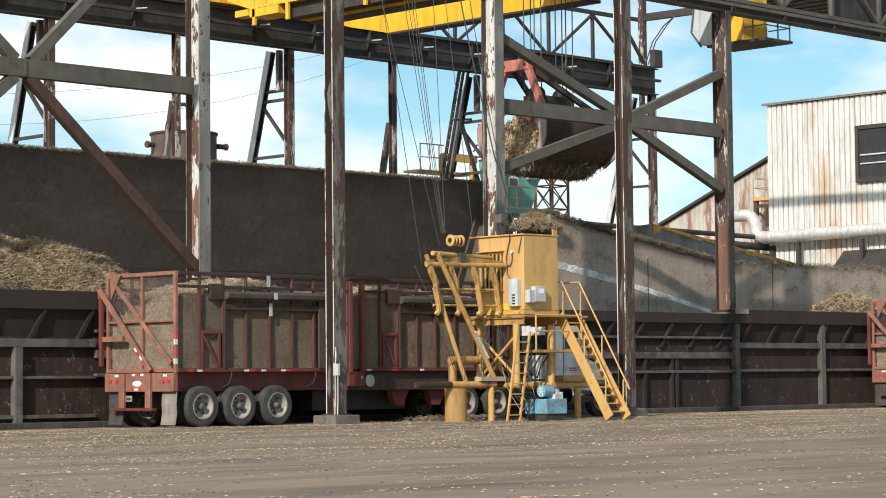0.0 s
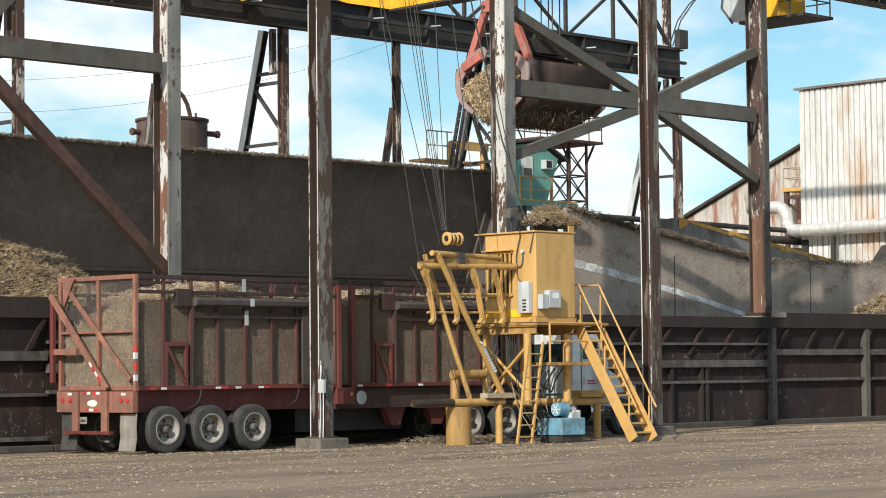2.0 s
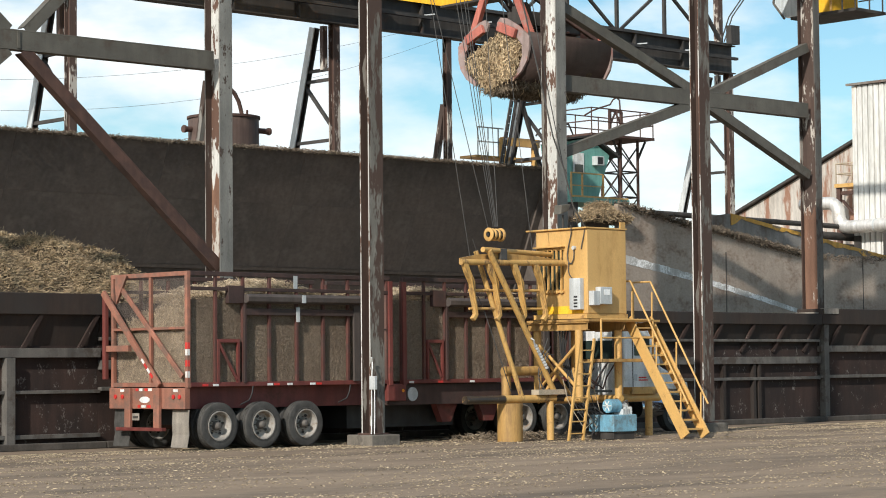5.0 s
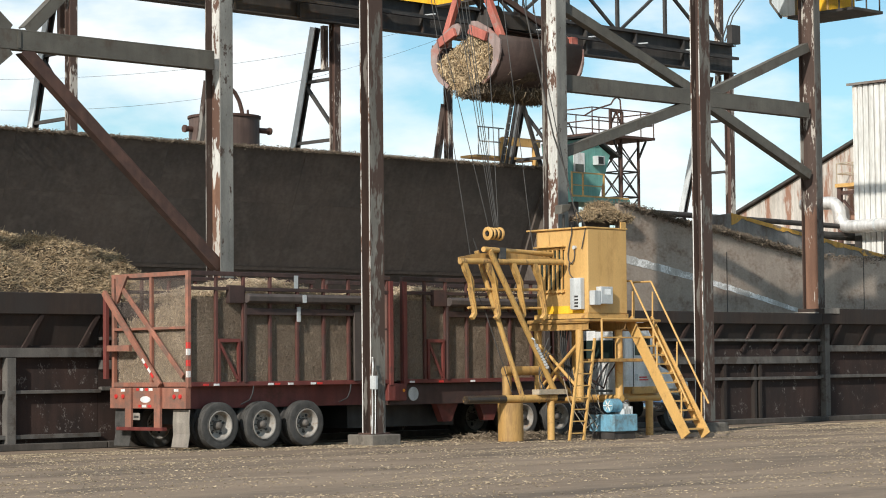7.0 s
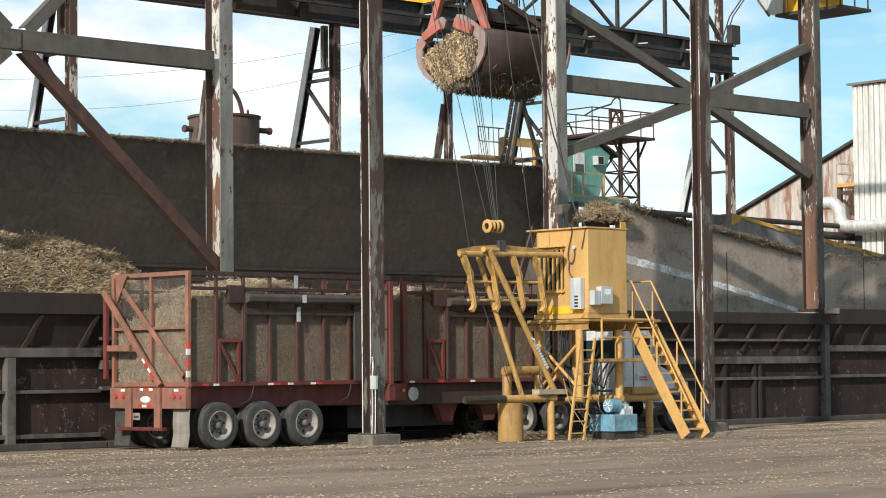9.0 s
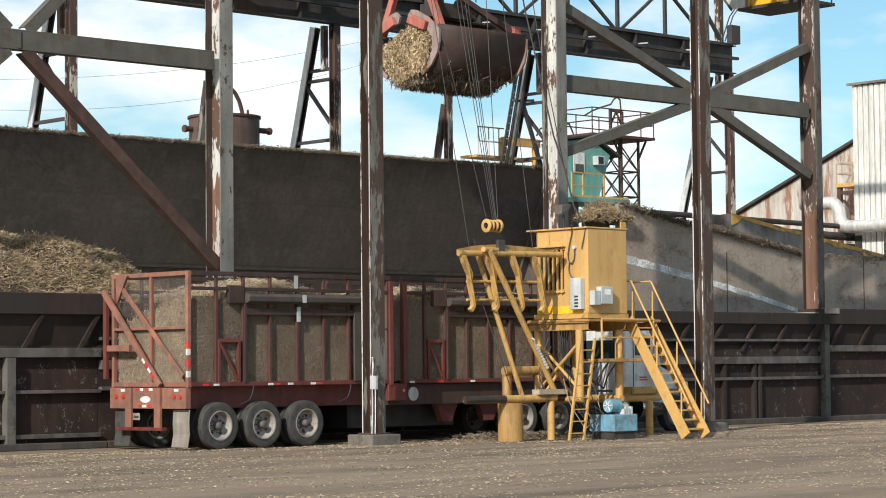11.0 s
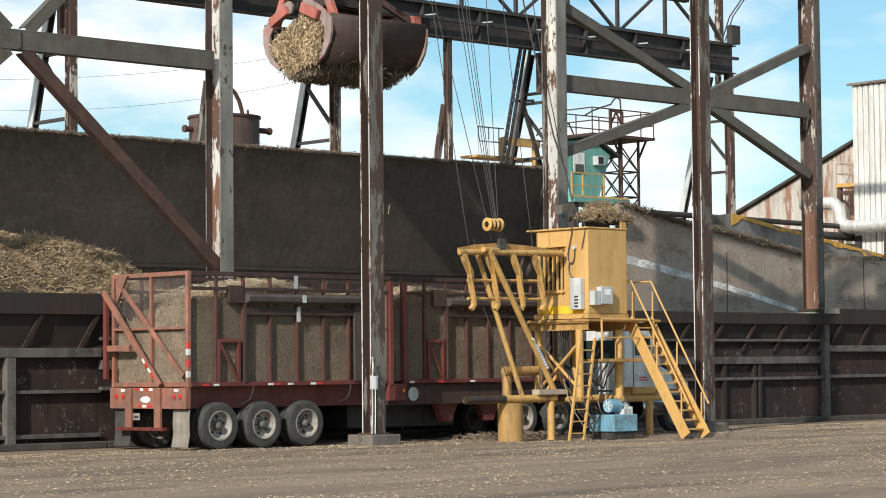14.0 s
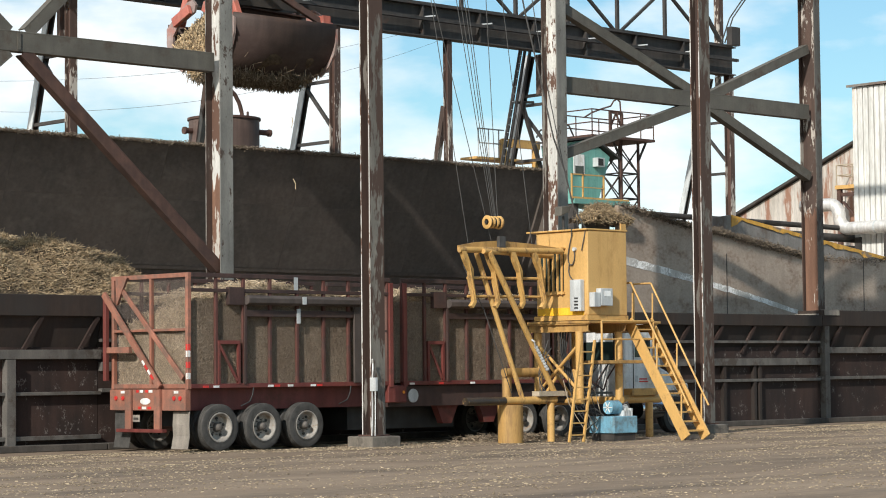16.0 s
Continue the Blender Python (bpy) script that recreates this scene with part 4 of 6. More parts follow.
    bx(bm, -0.088, 1.74, 0.71, -0.081, 1.92, 0.76)
    part("plate_bar", bm, "dark_steel", plate)
    for y0 in (0.0, 2.2):
        bm = B()
        prism(bm, [(0.06, y0 + 0.02, 0.9), (0.04, y0 + 0.02, 0.6), (0.055, y0 + 0.02, 0.35), (0.0, y0 + 0.02, 0.06),
                   (0.015, y0 + 0.02, 0.06), (0.07, y0 + 0.02, 0.35), (0.055, y0 + 0.02, 0.6), (0.075, y0 + 0.02, 0.9)], (0, 0.6, 0))
        part("mud_flap", bm, "concrete" if y0 < 1 else "tyre", R, "dusty rubber mud flap")
    # reflectors on the sides
    for z in (1.7, 1.95, 2.2, 2.35):
        bm = B()
        bx(bm, -0.004, 0.01, z - 0.07, 0.0, 0.07, z + 0.07)
        bx(bm, 0.005, -0.006, z - 0.07, 0.07, 0.0, z + 0.07)
        part("reflector", bm, "red_tape" if int(z * 20) % 2 else "white", R)
    for i, xr in enumerate((0.5, 0.8, 2.4, 2.6, 3.0, 3.7, 3.9, 5.9, 6.9, 7.9, 9.0, 10.2)):
        bm = B()
        bx(bm, xr - 0.08, -0.022, flo - 0.07, xr + 0.08, -0.012, flo - 0.02)
        part("reflector", bm, "white" if i % 3 else "red_tape", R)
    # frame and running gear
    bm = B()
    bx(bm, 0.1, 0.3, 0.92, 6.2, 0.42, 1.42)
    bx(bm, 0.1, W - 0.42, 0.92, 6.2, W - 0.3, 1.42)
    part("chassis_beam", bm, "trailer_red", R, "deep dark red chassis beam")
    bm = B()
    bx(bm, 6.25, 0.12, 0.9, length, 0.26, 1.4)
    bx(bm, 6.25, W - 0.26, 0.9, length, W - 0.12, 1.4)
    part("chassis_beam", bm, "trailer_dark", R)
    bm = B()
    bx(bm, 6.1, -0.03, 1.0, 6.7, 0.12, 1.42)
    br = part("hinge_bracket", bm, "trailer_red", R, bevel=0.02)
    bm = B()
    rod(bm, (6.6, -0.04, 1.25), (6.6, 0.0, 1.25), 0.04, None, 12)
    part("marker_lamp", bm, "amber", br)
    bm = B()
    rod(bm, (7.05, 0.1, 1.16), (7.05, 0.13, 1.16), 0.17, None, 20)
    part("badge", bm, "grey_box", R, "plain oval grey badge")
    for xc, z in ((8.4, 0.75), (9.9, 0.75)):
        bm = B()
        prism(bm, [(xc - 0.4, 0.3, 0.95), (xc + 0.4, 0.3, 0.95), (xc + 0.15, 0.3, 0.45), (xc - 0.15, 0.3, 0.45)], (0, 0.2, 0))
        part("landing_gear", bm, "trailer_red", R)
    bm = B()
    bx(bm, 5.4, 0.7, 0.35, 9.0, 2.2, 0.9)
    part("belly_box", bm, "black", R)
    for xw in (0.91, 2.2, 3.49):
        make_wheel(R, xw, -0.02, True, 0.53)
        make_wheel(R, xw, W - 0.62, True, 0.53)
        bm = B()
        rod(bm, (xw, 0.2, 0.51), (xw, W - 0.2, 0.51), 0.08, None, 10)
        part("axle", bm, "rust_steel", R)
    bm = B()
    bx(bm, 0.6, 0.9, 0.55, 4.1, 2.0, 0.95)
    part("bogie", bm, "black", R)
    for xh in (1.9, 4.9):
        bm = B()
        path_rod(bm, [(xh, 0.0, 1.42), (xh - 0.05, -0.02, 1.25), (xh - 0.1, 0.02, 1.1), (xh - 0.3, 0.1, 1.0)], 0.015)
        part("hose", bm, "black", R)
    # load
    bm = B()
    prism(bm, [(0.16, 0.1, flo - 0.05), (0.16, W - 0.1, flo - 0.05), (0.16, W - 0.1, 2.65), (0.16, 1.9, 3.0), (0.16, 1.2, 3.25), (0.16, 0.1, 3.4)], (0.9, 0, 0))
    bx(bm, 1.06, 0.1, flo - 0.05, 6.1, W - 0.1, 3.35)
    bx(bm, 6.72, 0.1, flo - 0.05, length - 0.1, W - 0.1, 3.45)
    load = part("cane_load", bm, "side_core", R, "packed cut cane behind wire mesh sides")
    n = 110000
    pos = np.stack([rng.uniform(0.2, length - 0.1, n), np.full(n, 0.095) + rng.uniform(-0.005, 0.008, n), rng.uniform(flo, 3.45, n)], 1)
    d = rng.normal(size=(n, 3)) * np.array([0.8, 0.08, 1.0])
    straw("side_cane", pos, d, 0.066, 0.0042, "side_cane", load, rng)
    n = 24000
    pos = np.stack([np.full(n, 0.13) + rng.uniform(-0.02, 0.02, n), rng.uniform(0.15, W - 0.15, n), rng.uniform(flo, 3.4, n)], 1)
    pos = pos[pos[:, 2] < 2.7 + 0.8 * (1 - pos[:, 1] / W) + rng.normal(0, 0.08, n)]
    d = rng.normal(size=pos.shape) * np.array([0.08, 0.9, 1.0])
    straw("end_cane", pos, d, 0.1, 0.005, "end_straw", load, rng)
    n = 60000
    xx, yy = rng.uniform(0.3, length - 0.2, n), rng.uniform(0.12, W - 0.12, n)
    xx = np.maximum(xx, 1.1)
    hump = 0.42 * np.exp(-((xx - 2.9) / 1.5) ** 2) + 0.36 * np.exp(-((xx - 8.2) / 1.7) ** 2) + 0.2 * np.exp(-((xx - 11.4) / 0.8) ** 2)
    zz = 3.47 + hump * (0.82 + 0.18 * np.sin(np.clip(yy / W, 0, 1) * math.pi)) + 0.05 * np.sin(xx * 2.7 + yy) - rng.uniform(0, 0.34, n) * hump / 0.42 + rng.uniform(-0.08, 0.06, n)
    d = rng.normal(size=(n, 3)) * np.array([1, 1, 0.4])
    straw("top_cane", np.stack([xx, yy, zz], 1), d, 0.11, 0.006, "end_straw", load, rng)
    return R


TRAILER = make_trailer((30.4, 41.02, 0), 1.2, "long faded red cane trailer with mesh sides, loaded with cut cane")
copy_thing(TRAILER, pose(66.1, 41.3, 0, 0, 0, 1.2))


# ---- tractor unit ----
def make_truck(x0, y0):
    R = thing("tractor_unit", (x0, y0, 0), "white tractor unit parked at the head of the cane trailer", "truck")
    w = 2.4
    bm = B()
    prism(bm, [(x0 + 1.3, y0, 1.0), (x0 + 2.75, y0, 1.0), (x0 + 2.75, y0, 1.95), (x0 + 2.35, y0, 2.85), (x0 + 2.1, y0, 2.98), (x0 + 1.3, y0, 2.98)], (0, w, 0))
    cab = part("cab", bm, "white", R, bevel=0.06)
    bm = B()
    prism(bm, [(x0 + 2.76, y0 + 0.25, 0.9), (x0 + 3.9, y0 + 0.25, 0.9), (x0 + 3.9, y0 + 0.25, 1.45), (x0 + 2.76, y0 + 0.25, 1.92)], (0, w - 0.5, 0))
    part("hood", bm, "white", R, bevel=0.08)
    bm = B()
    prism(bm, [(x0 + 2.65, y0 - 0.03, 0.8), (x0 + 2.8, y0 - 0.03, 1.15), (x0 + 3.72, y0 - 0.03, 1.15), (x0 + 3.84, y0 - 0.03, 0.8), (x0 + 3.92, y0 - 0.03, 0.8), (x0 + 3.82, y0 - 0.03, 1.35), (x0 + 2.7, y0 - 0.03, 1.35), (x0 + 2.55, y0 - 0.03, 0.8)], (0, 0.5, 0))
    part("fender", bm, "white", R, bevel=0.03)
    bm = B()
    bx(bm, x0 + 1.05, y0 + 1.35, 1.2, x0 + 1.1, y0 + 2.45, 2.95)
    for k in range(4):
        bx(bm, x0 + 1.0, y0 + 1.35 + 0.35 * k, 1.2, x0 + 1.05, y0 + 1.41 + 0.35 * k, 2.98)
    part("headboard_rack", bm, "dark_steel", R, "dark steel rack behind the cab")
    for xa, xb, z0, z1 in ((1.68, 2.3, 2.08, 2.6),):
        bm = B()
        bx(bm, x0 + xa, y0 - 0.012, z0, x0 + xb, y0 + 0.01, z1)
        part("side_window", bm, "glass", cab, bevel=0.03)
    bm = B()
    bx(bm, x0 + 1.285, y0 + 0.38, 1.9, x0 + 1.31, y0 + w - 0.38, 2.5)
    part("rear_window", bm, "glass", cab)
    bm = B()
    bx(bm, x0 + 1.6, y0 - 0.015, 1.05, x0 + 1.62, y0 - 0.002, 2.8)
    part("door_seam", bm, "black", cab)
    bm = B()
    rod(bm, (x0 + 1.75, y0 + 0.05, 0.68), (x0 + 2.65, y0 + 0.05, 0.68), 0.28, None, 24)
    part("fuel_tank", bm, "chrome", R, "round polished fuel tank", smooth=True)
    bm = B()
    rod(bm, (x0 + 1.12, y0 + 0.12, 1.9), (x0 + 1.12, y0 + 0.12, 2.75), 0.13, None, 20)
    rod(bm, (x0 + 1.12, y0 + 0.12, 2.75), (x0 + 1.12, y0 + 0.12, 3.15), 0.07, None, 16)
    rod(bm, (x0 + 1.12, y0 + 0.12, 1.1), (x0 + 1.12, y0 + 0.12, 1.9), 0.07, None, 16)
    part("exhaust_stack", bm, "chrome", R, "bright exhaust stack behind the cab", smooth=True)
    bm = B()
    bx(bm, x0 - 3.1, y0 + 0.6, 0.8, x0 + 3.85, y0 + 0.75, 1.0)
    bx(bm, x0 - 3.1, y0 + w - 0.75, 0.8, x0 + 3.85, y0 + w - 0.6, 1.0)
    part("chassis", bm, "black", R)
    bm = B()
    bx(bm, x0 - 2.2, y0 + 0.2, 1.1, x0 + 1.0, y0 + w - 0.2, 1.16)
    part("deck", bm, "grey_steel", R)
    for xw, du in ((-2.6, True), (-1.3, True), (3.3, False)):
        make_wheel(R, x0 + xw, y0 - 0.02, du, 0.5, "rim")
        make_wheel(R, x0 + xw, y0 + w - 0.6, du, 0.5)
    bm = B()
    bx(bm, x0 + 2.2, y0 - 0.3, 1.5, x0 + 2.3, y0 - 0.08, 1.85)
    rod(bm, (x0 + 2.25, y0 - 0.1, 1.8), (x0 + 2.25, y0 + 0.02, 1.85), 0.015, None, 6)
    part("mirror", bm, "black", R)
    bm = B()
    bx(bm, x0 + 1.68, y0 - 0.012, 1.4, x0 + 1.78, y0 - 0.001, 1.58)
    part("door_mark", bm, "grey_box", cab)
    for za, xb in ((1.4, 2.2), (1.47, 2.15)):
        bm = B()
        bx(bm, x0 + 1.85, y0 - 0.012, za, x0 + xb, y0 - 0.001, za + 0.035)
        part("door_lettering", bm, "red_tape", cab)
    return R


TRUCK = make_truck(43.9, 41.3)
for k, (ya, za, zb) in enumerate(((0.3, 1.9, 1.2), (0.5, 2.0, 1.25), (0.65, 1.85, 1.15), (0.85, 2.05, 1.2), (1.05, 1.95, 1.3))):
    bm = B()
    path_rod(bm, [(45.16, 41.3 + ya, za), (44.9, 41.3 + ya + 0.1, za - 0.4), (44.6, 41.3 + ya - 0.05, zb + 0.02 * k), (44.2, 41.3 + ya + 0.1, zb + 0.3)], 0.022, 6)
    part("air_hose", bm, "black" if k % 2 else "rust_steel", TRUCK)


# ---- yellow control cabin ----
def make_control_cabin():
    x0, x1, y0, y1, z0, z1 = 40.6, 42.02, 38.3, 40.08, 2.98, 5.2
    R = thing("control_cabin", (41.3, 39.2, 0), "ochre yellow steel control cabin on pipe legs", "control cabin")
    bm = B()
    bx(bm, x0, y0, z0 + 0.12, x1, y1, z1)
    body = part("cabin_box", bm, "cabin_yellow", R, bevel=0.02)
    bm = B()
    bx(bm, x0 - 0.05, y0 - 0.015, z0, x1 + 0.015, y1 + 0.05, z0 + 0.118)
    part("cabin_skirt", bm, "yellow", body)
    bm = B()
    bx(bm, x0 - 0.004, 38.45, 3.11, x0 - 0.001, 40.04, 3.3)
    part("fresh_paint_patch", bm, "bright_yellow", body)
    bm = B()
    bx(bm, x0 - 0.06, y0 - 0.02, z1 + 0.002, x1 + 0.03, y1 + 0.3, z1 + 0.045)
    part("roof", bm, "yellow", body, bevel=0.01)
    # barred window on the tail side
    bm = B()
    bx(bm, x0 - 0.012, 39.12, 3.72, x0 + 0.02, 39.95, 4.72)
    win = part("window", bm, "glass", body)
    for y in (39.15, 39.3, 39.45, 39.6, 39.75, 39.92):
        bm = B()
        bx(bm, x0 - 0.07, y - 0.022, 3.62, x0 - 0.025, y + 0.022, 4.76)
        part("window_bar", bm, "yellow", win)
    for z in (3.64, 4.7):
        bm = B()
        bx(bm, x0 - 0.06, 39.08, z, x0 - 0.0, 39.99, z + 0.05)
        part("window_frame", bm, "yellow", win)
    bm = B()
    bx(bm, x0 - 0.16, 39.05, 4.77, x0, 40.05, 4.8)
    part("window_hood", bm, "yellow", win)
    # electrical boxes
    bm = B()
    bx(bm, x0 - 0.16, 38.42, 3.2, x0 - 0.002, 38.78, 3.98)
    eb = part("switch_box", bm, "grey_box", R, "grey metal switch box", bevel=0.015)
    for z in (3.26, 3.34, 3.42, 3.5):
        bm = B()
        bx(bm, x0 - 0.168, 38.5, z, x0 - 0.16, 38.62, z + 0.04)
        part("vent_slot", bm, "black", eb)
    for xa, xb, za, zb in ((40.63, 40.86, 3.3, 3.66), (40.87, 41.3, 3.33, 3.76)):
        bm = B()
        bx(bm, xa, y0 - 0.18, za, xb, y0 - 0.002, zb)
        part("switch_box", bm, "grey_box", R, bevel=0.015)
    bm = B()
    bx(bm, 41.0, y0 - 0.186, 3.56, 41.22, y0 - 0.181, 3.7)
    part("label_plate", bm, "white", R)
    # cables
    bm = B()
    path_rod(bm, [(40.5, 38.75, 5.3), (40.56, 38.8, 5.1), (40.56, 38.88, 4.85), (40.56, 38.94, 4.6), (40.56, 38.93, 4.45), (40.56, 38.87, 4.36), (40.56, 38.79, 4.36), (40.56, 38.73, 4.46), (40.56, 38.71, 4.6), (40.56, 38.72, 4.72)], 0.014)
    part("cable", bm, "cable", R)
    bm = B()
    rod(bm, (40.6, 38.72, 4.74), (40.53, 38.72, 4.74), 0.05, None, 10)
    part("socket", bm, "grey_box", R)
    for pts in ([(40.6, 38.36, 5.25), (40.57, 38.38, 5.05), (40.56, 38.43, 4.85), (40.56, 38.47, 4.7)],
                [(40.56, 38.9, 4.38), (40.56, 38.92, 4.2), (40.56, 38.88, 4.08), (40.56, 38.8, 4.0), (40.56, 38.74, 3.97)]):
        bm = B()
        path_rod(bm, pts, 0.013)
        part("cable", bm, "cable", R)
    bm = B()
    bx(bm, 41.8, y0 - 0.02, 5.24, 41.98, y0 + 0.02, 5.4)
    part("lifting_lug", bm, "yellow", body)
    # platform and legs
    bm = B()
    bx(bm, 40.46, 38.15, 2.9, 43.1, 40.3, 2.96)
    part("platform", bm, "grimy_shade_yellow", R, bevel=0.01)
    for xb in (40.4, 41.75, 42.9):
        bm = B()
        ibeam(bm, (xb + 0.08, 38.2, 2.79), (xb + 0.08, 40.25, 2.79), 0.14, 0.2, (1, 0, 0), 0.02, 0.015)
        part("platform_beam", bm, "grimy_shade_yellow", R)
    for x, y in ((40.42, 38.45), (40.54, 40.0), (41.84, 38.45), (41.9, 40.0)):
        bm = B()
        rod(bm, (x, y, 1.0), (x, y, 2.7), 0.098, None, 16)
        part("leg", bm, "yellow", R, smooth=True)
    for xa, xb in ((40.42, 40.54), (41.84, 41.9)):
        bm = B()
        rod(bm, (xa, 38.35, 0.99), (xb, 40.1, 0.99), 0.08, None, 14)
        part("base_pipe", bm, "dirty_yellow", R, smooth=True)
    for p, q in (((40.54, 40.0, 2.3), (41.9, 40.0, 0.9)), ((41.9, 40.0, 2.3), (40.54, 40.0, 0.9)), ((40.42, 38.45, 1.2), (40.54, 40.0, 2.4)), ((40.54, 40.0, 1.2), (40.42, 38.45, 2.4))):
        bm = B()
        rod(bm, p, q, 0.04, None, 10)
        part("brace", bm, "yellow", R)
    # lower landing
    bm = B()
    bx(bm, 40.75, 38.0, 1.9, 42.75, 38.8, 1.98)
    land = part("landing", bm, "grimy_shade_yellow", R, bevel=0.008)
    bm = B()
    path_rod(bm, [(40.8, 38.05, 1.98), (40.8, 38.05, 2.95), (42.7, 38.05, 2.95), (42.7, 38.05, 1.5)], 0.028)
    path_rod(bm, [(40.8, 38.05, 2.5), (42.7, 38.05, 2.5)], 0.02)
    part("guard_rail", bm, "yellow", land)
    # base pipes
    bm = B()
    rod(bm, (40.2, 39.3, 0.98), (44.3, 39.3, 0.98), 0.1, None, 16)
    part("base_pipe", bm, "yellow", R, smooth=True)
    bm = B()
    rod(bm, (43.9, 39.3, 0), (43.9, 39.3, 0.9), 0.1, None, 16)
    part("base_leg", bm, "yellow", R, smooth=True)
    bm = B()
    bx(bm, 43.1, 39.15, 1.081, 44.1, 39.45, 1.26)
    part("channel", bm, "dirty_yellow", R)
    return R


make_control_cabin()

HOSES = thing("hose_bundle", (40.8, 38.8, 0.6), "dark hydraulic hoses hanging under the control cabin", "hoses")
for k in range(4):
    bm = B()
    path_rod(bm, [(40.62 + 0.06 * k, 39.3 - 0.05 * k, 2.84), (40.6 + 0.05 * k, 39.25, 2.2), (40.66 + 0.07 * k, 39.1, 1.5), (40.8 + 0.05 * k, 38.85 - 0.04 * k, 0.95), (41.0 + 0.05 * k, 38.6, 0.62)], 0.022)
    part("hose", bm, "black", HOSES, smooth=True)
for k in range(3):
    bm = B()
    path_rod(bm, [(40.1 + 0.1 * k, 39.2, 2.5 - 0.2 * k), (39.9 + 0.1 * k, 39.2, 2.1), (39.75, 39.2, 1.7 - 0.1 * k), (39.7 + 0.1 * k, 39.1, 1.2)], 0.012)
    part("hose", bm, "cable", HOSES)

for k in range(7):
    x, y = 40.15 + 0.12 * k, 38.75 - 0.03 * k
    sag = 0.25 + 0.1 * math.sin(k * 2.1)
    bm = B()
    path_rod(bm, [(x, y, 1.5 + 0.12 * (k % 3)), (x + 0.12, y - 0.05, 0.95 + 0.06 * k), (x + 0.3, y - 0.12, 0.55 + sag * 0.3), (x + 0.55, y - 0.2, sag), (x + 0.72, y - 0.28, 0.42 + 0.05 * (k % 2))], 0.011, 6)
    part("hose", bm, "cable" if k % 3 else "wood", HOSES)

FLOOD = thing("flood_lamp", (41.0, 39.5, 5.27), "grey flood lamp on the cabin roof", "flood lamp")
bm = B()
rod(bm, (41.0, 39.5, 5.27), (41.0, 39.5, 5.62), 0.03, None, 8)
part("bracket", bm, "dark_steel", FLOOD)
bm = B()
prism(bm, [(40.82, 39.4, 5.62), (41.1, 39.4, 5.72), (41.2, 39.4, 5.9), (40.85, 39.4, 5.86)], (0, 0.25, 0))
part("lamp_head", bm, "grey_steel", FLOOD, bevel=0.02)


def make_stairs():
    R = thing("steel_stairs", (42.7, 37.6, 0), "steep ochre yellow steel stairs with pipe handrails", "stairs")
    xa, xb = 42.22, 42.97
    top, foot = (38.45, 2.98), (36.6, 0.0)
    for x in (xa, xb):
        bm = B()
        bar(bm, (x, foot[0], foot[1] + 0.06), (x, top[0], top[1]), 0.05, 0.3, (1, 0, 0))
        part("stringer", bm, "yellow", R, bevel=0.008)
    n = 13
    for i in range(1, n):
        t = i / n
        y, z = foot[0] + (top[0] - foot[0]) * t, foot[1] + (top[1] - foot[1]) * t
        bm = B()
        bx(bm, xa + 0.03, y - 0.1, z - 0.02, xb - 0.03, y + 0.1, z + 0.02)
        part("tread", bm, "yellow", R)
    for x in (xa, xb):
        bm = B()
        path_rod(bm, [(x, foot[0] - 0.1, foot[1] + 0.85), (x, top[0] - 0.1, top[1] + 0.95), (x, top[0] + 0.5, top[1] + 0.95), (x, top[0] + 0.5, top[1] - 0.02)], 0.025)
        for t in (0.08, 0.5, 0.93):
            y, z = foot[0] + (top[0] - foot[0]) * t, foot[1] + (top[1] - foot[1]) * t
            rod(bm, (x, y, z), (x, y - 0.02, z + 0.9), 0.022, None, 8)
        part("handrail", bm, "yellow", R, smooth=True)
    return R


make_stairs()

LAD = thing("ladder", (40.9, 38.0, 0), "narrow ochre yellow ladder leaning on the landing", "ladder")
for x in (39.65, 40.15):
    bm = B()
    bar(bm, (x, 38.1, 0), (x + 0.45, 38.1, 2.48), 0.06, 0.05)
    part("ladder_rail", bm, "yellow", LAD)
for i in range(8):
    t = 0.07 + i / 8.6
    bm = B()
    bar(bm, (39.65 + 0.45 * t, 38.1, 2.48 * t), (40.15 + 0.45 * t, 38.1, 2.48 * t), 0.05, 0.03)
    part("rung", bm, "yellow", LAD)


